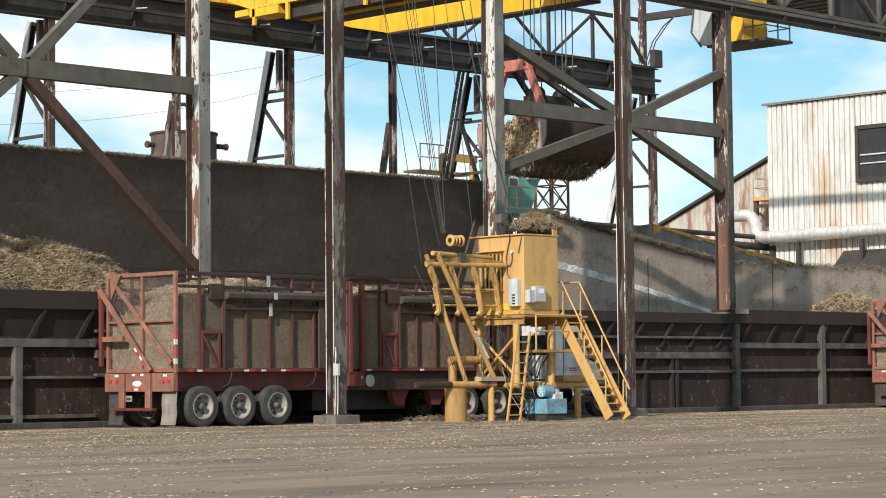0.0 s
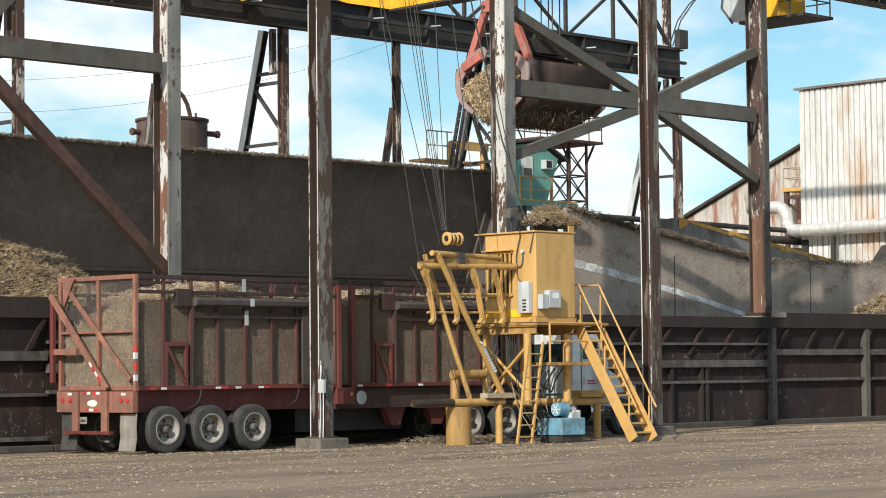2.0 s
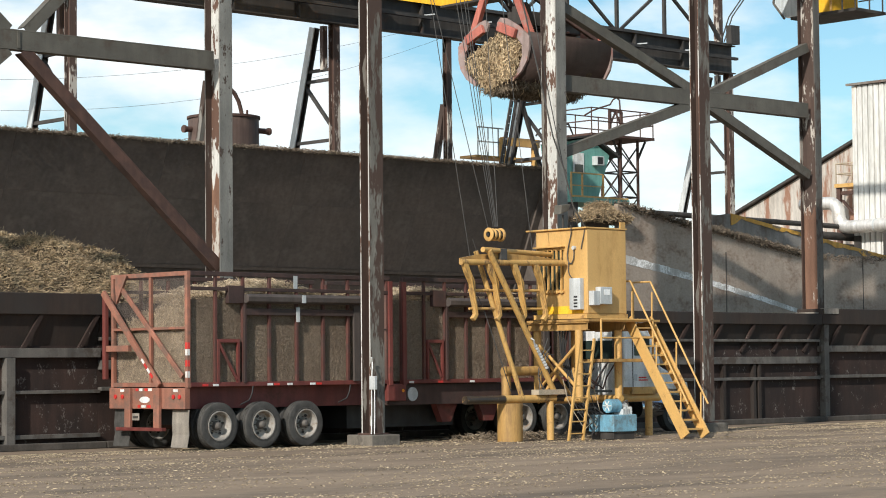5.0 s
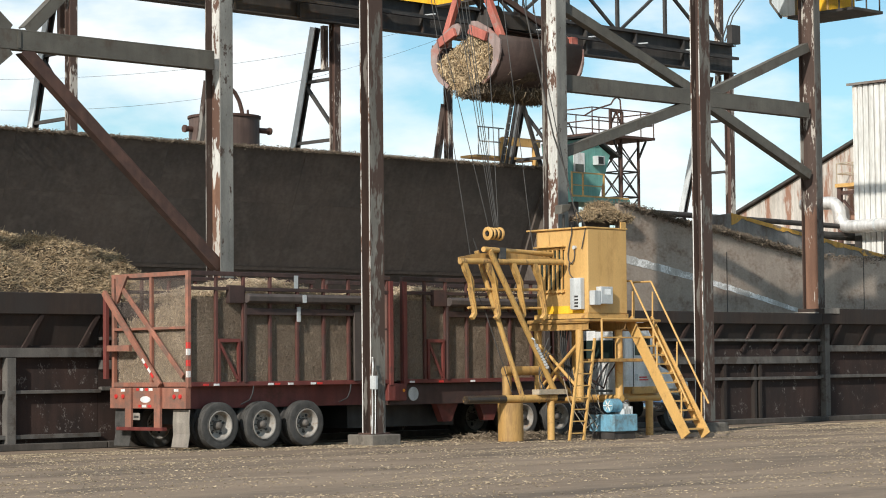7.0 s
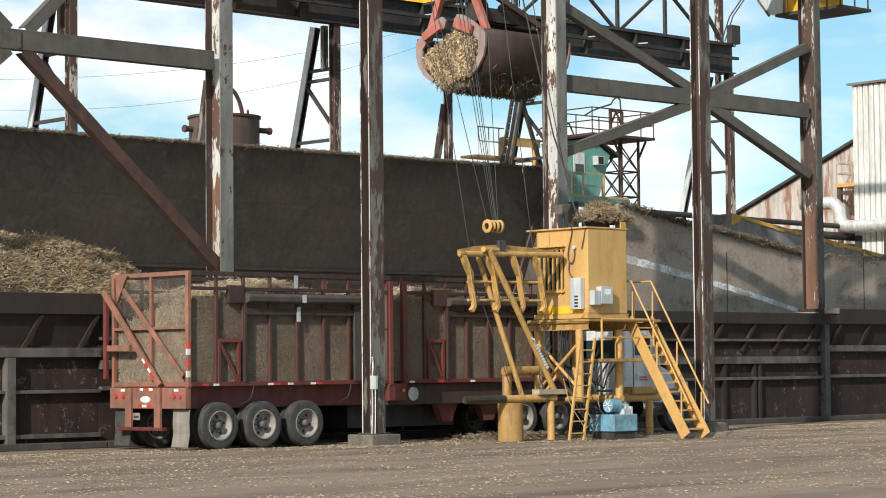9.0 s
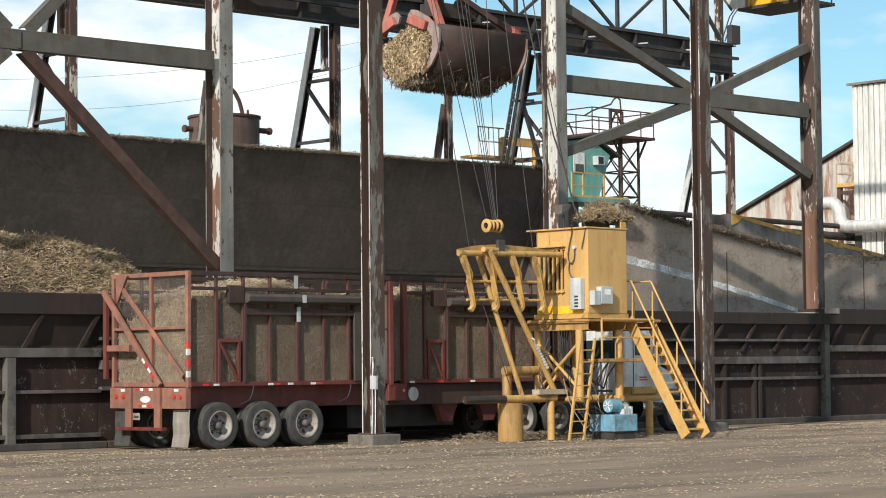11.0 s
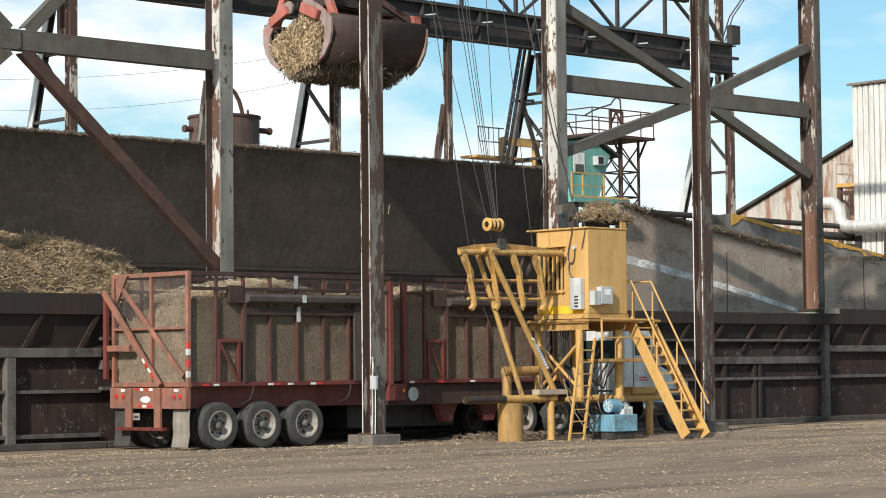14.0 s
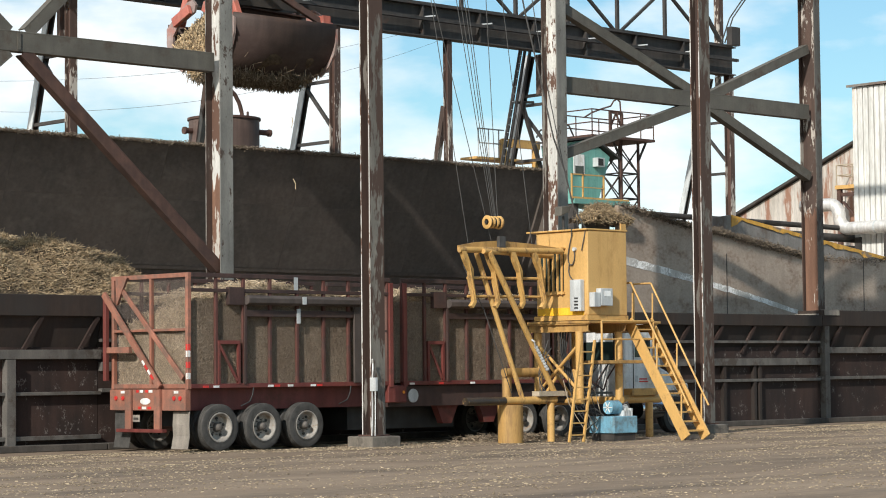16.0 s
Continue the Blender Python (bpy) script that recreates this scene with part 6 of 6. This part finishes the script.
# ---- distance: mill buildings, towers, pipes ----
def make_shed():
    X = 92.0
    R = thing("mill_shed", (X, 60, 0), "tall white corrugated metal mill shed with rust stains", "shed")
    bm = B()
    pts_y = []
    y = 30.0
    while y < 68.5:
        pts_y += [(y, 0.0), (y + 0.13, -0.01), (y + 0.26, 0.0), (y + 0.275, 0.11), (y + 0.32, 0.11)]
        y += 0.335
    lo = [bm.verts.new((X + o, yy, 0)) for yy, o in pts_y]
    hi = [bm.verts.new((X + o, yy, 15.72)) for yy, o in pts_y]
    for i in range(len(lo) - 1):
        bm.faces.new((lo[i], lo[i + 1], hi[i + 1], hi[i]))
    wall = part("front_cladding", bm, "sheet", R)
    bm = B()
    bx(bm, X + 0.16, 30, 0, X + 24, 68.5, 15.6)
    part("shed_body", bm, "sheet", R)
    bm = B()
    prism(bm, [(X - 0.16, 29.5, 15.74), (X - 0.16, 29.5, 15.86), (X + 24.5, 29.5, 18.2), (X + 24.5, 29.5, 18.05)], (0, 39.2, 0))
    part("roof", bm, "grey_roof", R, "grey-brown sheet roof edge")
    bm = B()
    prism(bm, [(X - 1.6, 59.0, 6.2), (X - 0.1, 59.0, 7.6), (X - 0.1, 59.0, 7.7), (X - 1.6, 59.0, 6.32)], (0, 4.6, 0))
    part("awning", bm, "dark_steel", R, "dark sloping awning over an opening")
    bm = B()
    bx(bm, X - 0.1, 54.0, 3.0, X - 0.055, 63.4, 6.4)
    part("dark_opening", bm, "black", R)
    win = B()
    bx(win, X - 0.12, 56, 11.4, X - 0.06, 62.5, 14.0)
    w = part("window_opening", win, "black", wall)
    for y0, y1, z0, z1 in ((55.8, 62.7, 13.95, 14.15), (55.8, 62.7, 11.2, 11.4), (62.5, 62.7, 11.4, 13.95)):
        bm = B()
        bx(bm, X - 0.2, y0, z0, X - 0.05, y1, z1)
        part("window_frame", bm, "dark_steel", w)
    for z in (12.15, 12.6):
        bm = B()
        rod(bm, (X - 0.16, 56, z), (X - 0.16, 62.4, z), 0.045, None, 8)
        part("window_rail", bm, "grey_box", w)
    # lower range behind, with a sloping rusty gable
    R2 = thing("mill_building", (100, 75, 0), "pale mill building with a rust-stained sloping gable", "building")
    bm = B()
    prism(bm, [(100, 60, 0), (100, 83.5, 0), (100, 82.4, 10.4), (100, 74.0, 13.9), (100, 68, 16), (100, 60, 13)], (8, 0, 0))
    part("gable_wall", bm, "rusty_sheet", R2)
    bm = B()
    prism(bm, [(99.7, 83.0, 10.2), (99.7, 74.0, 13.95), (99.7, 68, 16.3), (99.7, 68, 16.45), (99.7, 74.0, 14.1), (99.7, 83.0, 10.35)], (8.6, 0, 0))
    part("roof", bm, "dark_steel", R2)
    bm = B()
    bx(bm, 98.3, 71.6, 11.3, 99.95, 74.4, 11.5)
    bal = part("balcony", bm, "yellow", R2, "yellow edged balcony")
    bm = B()
    for y in (72.2, 73.3, 74.35):
        rod(bm, (98.4, y, 11.5), (98.4, y, 12.6), 0.035, None, 6)
    for z in (12.05, 12.6):
        path_rod(bm, [(98.4, 71.6, z), (98.4, 74.35, z), (99.95, 74.35, z)], 0.03, 6)
    part("balcony_rail", bm, "wood", bal)
    bm = B()
    bx(bm, 98.4, 74.1, 8.0, 98.6, 74.35, 11.3)
    bar(bm, (98.5, 74.0, 10.6), (98.5, 72.0, 8.6), 0.12, 0.12)
    bx(bm, 98.45, 71.6, 10.9, 98.55, 74.1, 11.1)
    part("balcony_post", bm, "rust_steel", bal)


make_shed()

PIPE = thing("steam_pipe", (91.4, 68, 8), "thick silver clad steam pipe bending along the shed", "pipe")


def tube(bm, pts, r, seg=18):
    """A smooth tube along points in one plane of constant x."""
    rows = []
    for i, p in enumerate(pts):
        d = (Vector(pts[min(i + 1, len(pts) - 1)]) - Vector(pts[max(i - 1, 0)])).normalized()
        u = Vector((1, 0, 0))
        w = d.cross(u)
        rows.append([bm.verts.new(Vector(p) + (u * math.cos(t) + w * math.sin(t)) * r) for t in (2 * math.pi * k / seg for k in range(seg))])
    for r0, r1 in zip(rows, rows[1:]):
        for k in range(seg):
            bm.faces.new((r0[k], r0[(k + 1) % seg], r1[(k + 1) % seg], r1[k]))


bend = [(91.4, 68.2, 8.62)]
for i in range(9):
    a = i / 8 * math.pi / 2
    bend.append((91.4, 68.3 + 0.62 * math.sin(a), 9.24 - 0.62 * math.cos(a)))
for i in range(9):
    a = i / 8 * math.pi / 2
    bend.append((91.4, 68.92 + 0.62 - 0.62 * math.cos(a), 9.26 + 0.62 * math.sin(a)))
bend.append((91.4, 71.2, 9.88))
bm = B()
tube(bm, bend, 0.33)
part("pipe_bend", bm, "pipe", PIPE, smooth=True)
bm = B()
rod(bm, (91.4, 68.2, 8.62), (91.4, 40, 8.75), 0.33, None, 18)
part("pipe_run", bm, "pipe", PIPE, smooth=True)
for i in range(7):
    bm = B()
    rod(bm, (91.4, 66.6 - i * 4, 8.63), (91.4, 66.7 - i * 4, 8.63), 0.34, None, 18)
    part("band", bm, "grey_box", PIPE)
    bm = B()
    bx(bm, 91.3, 66 - i * 4, 0, 91.5, 66.2 - i * 4, 8.25)
    part("pipe_support", bm, "dark_steel", PIPE)

DARKPIPE = thing("dark_pipe_rack", (84, 66, 7.5), "rack of dark steam pipes behind the walls", "pipe rack")
for z, r in ((8.75, 0.13), (8.25, 0.2), (7.6, 0.3)):
    bm = B()
    rod(bm, (72, 68, z), (96, 69, z - 0.1), r, None, 12)
    part("pipe", bm, "dark_steel", DARKPIPE, smooth=True)
for x in (76, 84, 92):
    bm = B()
    bx(bm, x - 0.1, 68, 0, x + 0.1, 68.4, 8.2)
    part("support", bm, "dark_steel", DARKPIPE)


def make_teal_cab():
    R = thing("teal_control_house", (68, 64, 8.6), "small teal painted control house on a platform", "control house")
    x0, x1, y0, y1, z0 = 66.7, 69.25, 64.0, 65.3, 8.72
    bm = B()
    prism(bm, [(x0 + 0.15, y0, z0), (x1 - 0.72, y0, z0), (x1 + 0.02, y0, 10.6), (x1 - 1.2, y0, 11.25), (x0 - 0.2, y0, 11.0)], (0, y1 - y0, 0))
    body = part("house_body", bm, "teal", R)
    bm = B()
    prism(bm, [(x1 + 0.35, y0 - 0.25, 10.5), (x1 - 1.2, y0 - 0.25, 11.3), (x0 - 0.4, y0 - 0.25, 11.05), (x0 - 0.4, y0 - 0.25, 11.13), (x1 - 1.2, y0 - 0.25, 11.38), (x1 + 0.4, y0 - 0.25, 10.58)], (0, y1 - y0 + 0.5, 0))
    part("roof", bm, "dark_steel", body)
    bm = B()
    bx(bm, x0 + 0.35, y0 - 0.04, 9.75, x0 + 0.98, y0 + 0.02, 10.6)
    wf = part("window_frame", bm, "white", body)
    bm = B()
    bx(bm, x0 + 0.42, y0 - 0.05, 9.8, x0 + 0.92, y0 - 0.035, 10.12)
    part("pane", bm, "glass", wf)
    bm = B()
    bx(bm, x0 + 1.5, y0 - 0.3, 10.12, x0 + 1.95, y0 - 0.002, 10.5)
    ac = part("air_conditioner", bm, "grey_box", body, bevel=0.02)
    bm = B()
    bx(bm, x0 + 1.54, y0 - 0.31, 10.17, x0 + 1.84, y0 - 0.3, 10.46)
    part("grille", bm, "black", ac)
    bm = B()
    bx(bm, 66.4, 63.3, 8.5, 69.7, 65.4, 8.7)
    part("platform", bm, "teal", R)
    bm = B()
    for x in (66.3, 66.95, 68.2):
        bx(bm, x - 0.03, 63.35, 8.7, x + 0.03, 63.41, 9.72)
    bx(bm, 66.3, 63.35, 9.67, 68.25, 63.41, 9.72)
    bx(bm, 66.3, 63.35, 9.16, 68.25, 63.4, 9.2)
    bx(bm, 66.3, 63.35, 8.7, 69.7, 63.4, 8.78)
    part("guard_rail", bm, "yellow", R)
    for x in (66.6, 69.8):
        for y in (63.6, 65.2):
            bm = B()
            bx(bm, x - 0.15, y - 0.15, 0, x + 0.15, y + 0.15, 8.5)
            part("leg", bm, "dark_steel", R)


make_teal_cab()


def make_tower():
    R = thing("lattice_tower", (78.7, 73, 0), "rusty lattice tower with a railed platform on top", "tower")
    xs, ys = (78.7, 79.9), (72.0, 73.2)
    for x in xs:
        for y in ys:
            bm = B()
            bx(bm, x - 0.05, y - 0.05, 0, x + 0.05, y + 0.05, 12.5)
            part("tower_leg", bm, "rust_steel", R)
    z = 5.0
    while z < 12:
        for (xa, ya), (xb, yb) in (((78.7, 72), (79.9, 72)), ((78.7, 73.2), (79.9, 73.2)), ((78.7, 72), (78.7, 73.2)), ((79.9, 72), (79.9, 73.2))):
            bm = B()
            bar(bm, (xa, ya, z), (xb, yb, z + 1.2), 0.05, 0.05, (1, 0.3, 0))
            bar(bm, (xb, yb, z), (xa, ya, z + 1.2), 0.05, 0.05, (1, 0.3, 0))
            bar(bm, (xa, ya, z), (xb, yb, z), 0.06, 0.06, (1, 0.3, 0.2))
            part("bracing", bm, "dark_steel", R)
        z += 1.2
    bm = B()
    bx(bm, 76.1, 71.4, 12.5, 80.45, 74.2, 12.62)
    part("platform", bm, "rust_steel", R)
    bm = B()
    for x in (76.15, 77.9, 79.5, 80.4):
        for y in (71.45, 74.15):
            rod(bm, (x, y, 12.62), (x, y, 13.8), 0.03, None, 6)
    for z in (13.2, 13.8):
        for y in (71.45, 74.15):
            rod(bm, (76.15, y, z), (80.4, y, z), 0.03, None, 6)
        for x in (76.15, 80.4):
            rod(bm, (x, 71.45, z), (x, 74.15, z), 0.03, None, 6)
    part("guard_rail", bm, "rust_steel", R)
    for s in (-1, 1):
        bm = B()
        bar(bm, (79.3 + s * 0.6, 72, 11.6), (79.3 + s * 1.15, 72, 12.5), 0.08, 0.08)
        part("knee_brace", bm, "dark_steel", R)
    bm = B()
    bx(bm, 78.75, 72.7, 12.62, 78.87, 72.82, 14.0)
    bx(bm, 79.55, 72.7, 12.62, 79.67, 72.82, 13.95)
    bar(bm, (78.8, 72.76, 13.97), (79.62, 72.76, 13.92), 0.1, 0.12)
    bar(bm, (78.85, 72.76, 13.3), (79.2, 72.76, 13.9), 0.07, 0.07)
    bar(bm, (79.58, 72.76, 13.3), (79.22, 72.76, 13.9), 0.07, 0.07)
    part("sampler_frame", bm, "rust_steel", R)
    bm = B()
    path_rod(bm, [(79.6, 72.8, 13.95), (79.55, 72.8, 14.5), (79.35, 72.8, 14.62), (79.1, 72.8, 14.5), (78.9, 72.8, 14.25), (78.2, 72.8, 14.05), (77.6, 72.8, 13.85), (77.1, 72.8, 13.6)], 0.04, 6)
    part("sampler_arm", bm, "rust_steel", R)
    for x, z in ((75.2, 13.0), (73.9, 12.75)):
        bm = B()
        path_rod(bm, [(x + 0.9, 72.6, 12.62), (x + 0.6, 72.6, z + 0.1), (x, 72.6, z), (x - 0.25, 72.6, z - 0.35)], 0.04, 6)
        part("flood_bracket", bm, "dark_steel", R)


make_tower()


def make_leaning_conveyor():
    R = thing("leaning_conveyor", (65.5, 67, 8), "dark steep conveyor frame with a ladder on its side", "conveyor")
    for dx, w in ((-0.22, 0.05), (0.0, 0.09), (0.3, 0.1)):
        bm = B()
        bar(bm, (65.3 + dx, 66.8, 7.5), (67.3 + dx, 66.8, 15.9), w, 0.1, (1, 0, 0))
        part("frame_bar", bm, "dark_steel", R)
    for i in range(24):
        z = 8 + i * 0.33
        x = 65.3 + (z - 7.5) * 0.238
        bm = B()
        bar(bm, (x - 0.42, 66.7, z), (x - 0.25, 66.7, z), 0.04, 0.03)
        part("rung", bm, "grey_box", R)
    bm = B()
    bar(bm, (64.88, 66.7, 7.5), (66.88, 66.7, 15.9), 0.06, 0.06)
    part("ladder_rail", bm, "dark_steel", R)
    bm = B()
    bar(bm, (67.0, 66.9, 13.0), (68.3, 66.9, 9.8), 0.14, 0.14)
    bar(bm, (66.6, 66.9, 12.95), (67.7, 66.9, 13.05), 0.1, 0.1)
    part("brace", bm, "dark_steel", R)
    R2 = thing("yellow_platform", (66.5, 68.4, 9), "pale yellow railed access platform behind the wall", "platform")
    bm = B()
    bx(bm, 65.4, 68.0, 10.62, 69.0, 69.0, 10.72)
    part("deck", bm, "yellow", R2)
    for x in (66.95, 68.9):
        bm = B()
        rod(bm, (x, 68.0, 8.5), (x, 68.0, 11.5), 0.17, None, 12)
        part("post", bm, "yellow", R2)
    bm = B()
    bx(bm, 66.9, 67.9, 11.2, 69.1, 68.1, 11.55)
    part("beam", bm, "yellow", R2)
    bm = B()
    for x in (65.5, 66.1, 66.7):
        rod(bm, (x, 68.0, 10.7), (x, 68.0, 11.9), 0.03, None, 6)
    for z in (11.3, 11.9):
        rod(bm, (65.5, 68.0, z), (67.0, 68.0, z), 0.03, None, 6)
    part("guard_rail", bm, "grey_box", R2)


make_leaning_conveyor()


def make_tank():
    cx, cy = 58.5, 76.3
    R = thing("brown_tank", (cx, cy, 0), "rusty brown round tank with a flanged lid and an arched pipe", "tank")
    bm = B()
    rod(bm, (cx, cy, 0), (cx, cy, 12.45), 1.5, None, 40)
    part("shell", bm, "tank", R, smooth=True)
    bm = B()
    rod(bm, (cx, cy, 12.45), (cx, cy, 12.55), 1.56, None, 40)
    part("lid", bm, "rust_steel", R)
    for xa, xb, y in ((59.55, 60.15, 75.3), (57.05, 56.65, 76.6)):
        bm = B()
        rod(bm, (xa, y, 11.95), (xb, y, 11.95), 0.12, None, 12)
        rod(bm, (xb - 0.05, y, 11.95), (xb + 0.05, y, 11.95), 0.16, None, 12)
        part("nozzle", bm, "rust_steel", R)
    bm = B()
    path_rod(bm, [(cx + 1.0 * math.cos(t), cy, 12.4 + 1.5 * math.sin(t)) for t in (math.pi * k / 10 for k in range(11))], 0.09, 8)
    part("arched_pipe", bm, "rust_steel", R)
    bm = B()
    rod(bm, (cx + 0.8, cy - 0.6, 12.55), (cx + 0.8, cy - 0.6, 12.85), 0.05, None, 8)
    part("lifting_eye", bm, "rust_steel", R)


make_tank()

pole = thing("utility_pole", (70, 160, 0), "distant timber utility pole", "utility pole")
bm = B()
rod(bm, (70, 160, 0), (70, 160, 26), 0.2, 0.14, 8)
part("mast", bm, "wood", pole)
for za, zb, zc in ((25.73, -10.6, 36.1), (26.1, -25.5, 53.7)):
    wire = thing("power_line", (70, 160, za), "thin power line crossing the sky", "power line", "power lines")
    bm = B()
    rows = []
    for i in range(25):
        x = 70 + 85 * i / 24
        t = (x - 60) / 130
        c = Vector((x, 160, za + zb * t + zc * t * t))
        rows.append([bm.verts.new(c + Vector((0, 0.016 * math.cos(k * 2.09), 0.016 * math.sin(k * 2.09)))) for k in range(3)])
    for r0, r1 in zip(rows, rows[1:]):
        for k in range(3):
            bm.faces.new((r0[k], r0[(k + 1) % 3], r1[(k + 1) % 3], r1[k]))
    part("wire", bm, "cable", wire)


# ---- small fittings on the yard column ----
FIT = thing("junction_box", (35.2, 40.0, 0.3), "grey junction box with white conduit on a yard column", "junction box")
bm = B()
bx(bm, 35.02, 39.92, 1.3, 35.1, 40.12, 1.62)
part("box", bm, "grey_box", FIT, bevel=0.01)
for dy in (-0.05, 0.06):
    bm = B()
    path_rod(bm, [(35.04, 40.0 + dy, 1.3), (35.04, 40.0 + dy, 0.7), (34.98, 39.95 + dy, 0.26)], 0.011)
    part("conduit", bm, "white", FIT)
bm = B()
path_rod(bm, [(35.04, 40.05, 1.62), (35.0, 39.98, 1.8), (35.06, 40.05, 1.95), (35.0, 40.0, 2.05)], 0.018)
part("cable_loop", bm, "white", FIT)


# ---- movement ----
def motions():
    home = Vector(SP_HOME)
    walk(SPREADER, [(t, Matrix.Translation(home + Vector((dx, 0, dz)))) for t, dx, dz in (
        (0, 0.56, -0.05), (0.5, 0.56, -0.05), (1.0, 0.53, -0.05), (1.5, 0.50, -0.05), (2.0, 0.38, -0.06), (2.5, 0.14, -0.08), (3.0, 0.11, -0.08),
        (4.0, 0.10, -0.07), (6.5, 0.02, -0.04), (7.5, 0.01, -0.04), (8.0, 0, 0), (8.5, -0.02, 0.05), (9.0, 0, 0.14), (11.5, -0.03, 0.15),
        (13.5, 0, 0.16), (14.5, 0, 0.22), (16.0, 0.0, 0.28))])
    rows = [(0, 50.75, 46.69, 9.85), (0.5, 50.75, 46.71, 9.89), (1, 50.75, 47.24, 10.5), (1.5, 50.75, 47.74, 10.87), (2, 50.75, 48.06, 11.22),
            (2.5, 50.75, 48.44, 11.5), (3, 50.75, 48.8, 11.83), (3.5, 50.75, 49.12, 12.12), (4, 50.75, 49.48, 12.19), (5.2, 50.75, 50.45, 12.22),
            (6.5, 50.73, 51.4, 12.23), (7, 50.54, 51.4, 12.22), (7.5, 50.42, 51.4, 12.23), (8, 50.3, 51.4, 12.28), (8.5, 50.1, 51.4, 12.33),
            (9, 49.88, 51.4, 12.37), (10.2, 48.75, 51.4, 12.36), (11.5, 47.3, 51.4, 12.3), (12, 46.66, 51.4, 12.3), (12.5, 45.95, 51.4, 12.28), (13, 45.18, 51.4, 12.28),
            (13.5, 44.39, 51.4, 12.26), (14, 43.48, 51.4, 12.22), (14.5, 42.47, 51.4, 12.18), (15, 41.55, 51.4, 12.08), (15.5, 40.62, 51.4, 12.04), (16, 39.81, 51.4, 11.92)]
    k = 52.0 / 51.4

    def grab_at(t):
        for (t0, *p), (t1, *q) in zip(rows, rows[1:]):
            if t0 <= t <= t1:
                f = (t - t0) / (t1 - t0)
                x, y, z = (a + (b - a) * f for a, b in zip(p, q))
                return Vector((x * k, y * k, 1.78 + (z - 1.78) * k))

    for i, (td, ox, oy) in enumerate(((8.3, 2.6, 0.9), (11.9, 1.2, 0.8), (13.1, 2.2, 1.2), (14.2, 0.6, 0.9), (15.2, 1.8, 0.7), (15.5, 2.4, 1.0))):
        path = []
        for t in [r[0] for r in rows if r[0] < td] + [td]:
            path.append((t, Matrix.Translation(grab_at(t) + Vector((ox, oy, -1.55))) @ pose(0, 0, 0, 0, 60, 20 * i)))
        start = grab_at(td) + Vector((ox, oy, -1.55))
        j = 1
        while td + 0.1 * j <= 16.0 + 1e-6:
            dt = min(0.1 * j, 1.15)
            if j < 13:
                path.append((round(td + 0.1 * j, 3), Matrix.Translation((start.x - 0.5 * dt, start.y, max(3.55, start.z - 4.9 * dt * dt))) @ pose(0, 0, 0, 30 * dt, 60 + 90 * dt, 20 * i)))
            j += 1
        if path[-1][0] < 16.0:
            path.append((16.0, path[-1][1]))
        walk(FALLING[i], path)
    walk(GRAB, [(t, Matrix.Translation((x * k, y * k, 1.78 + (z - 1.78) * k))) for t, x, y, z in rows])
    hc = Vector(CR_HOME)
    walk(CRANE, [(t, Matrix.Translation(hc + Vector(((x - 50.75) * k, 0, 0)))) for t, x, y, z in rows])
    walk(TROLLEY, [(t, Matrix.Translation((0, (y - 46.69) * k, 0))) for t, x, y, z in rows])


motions()
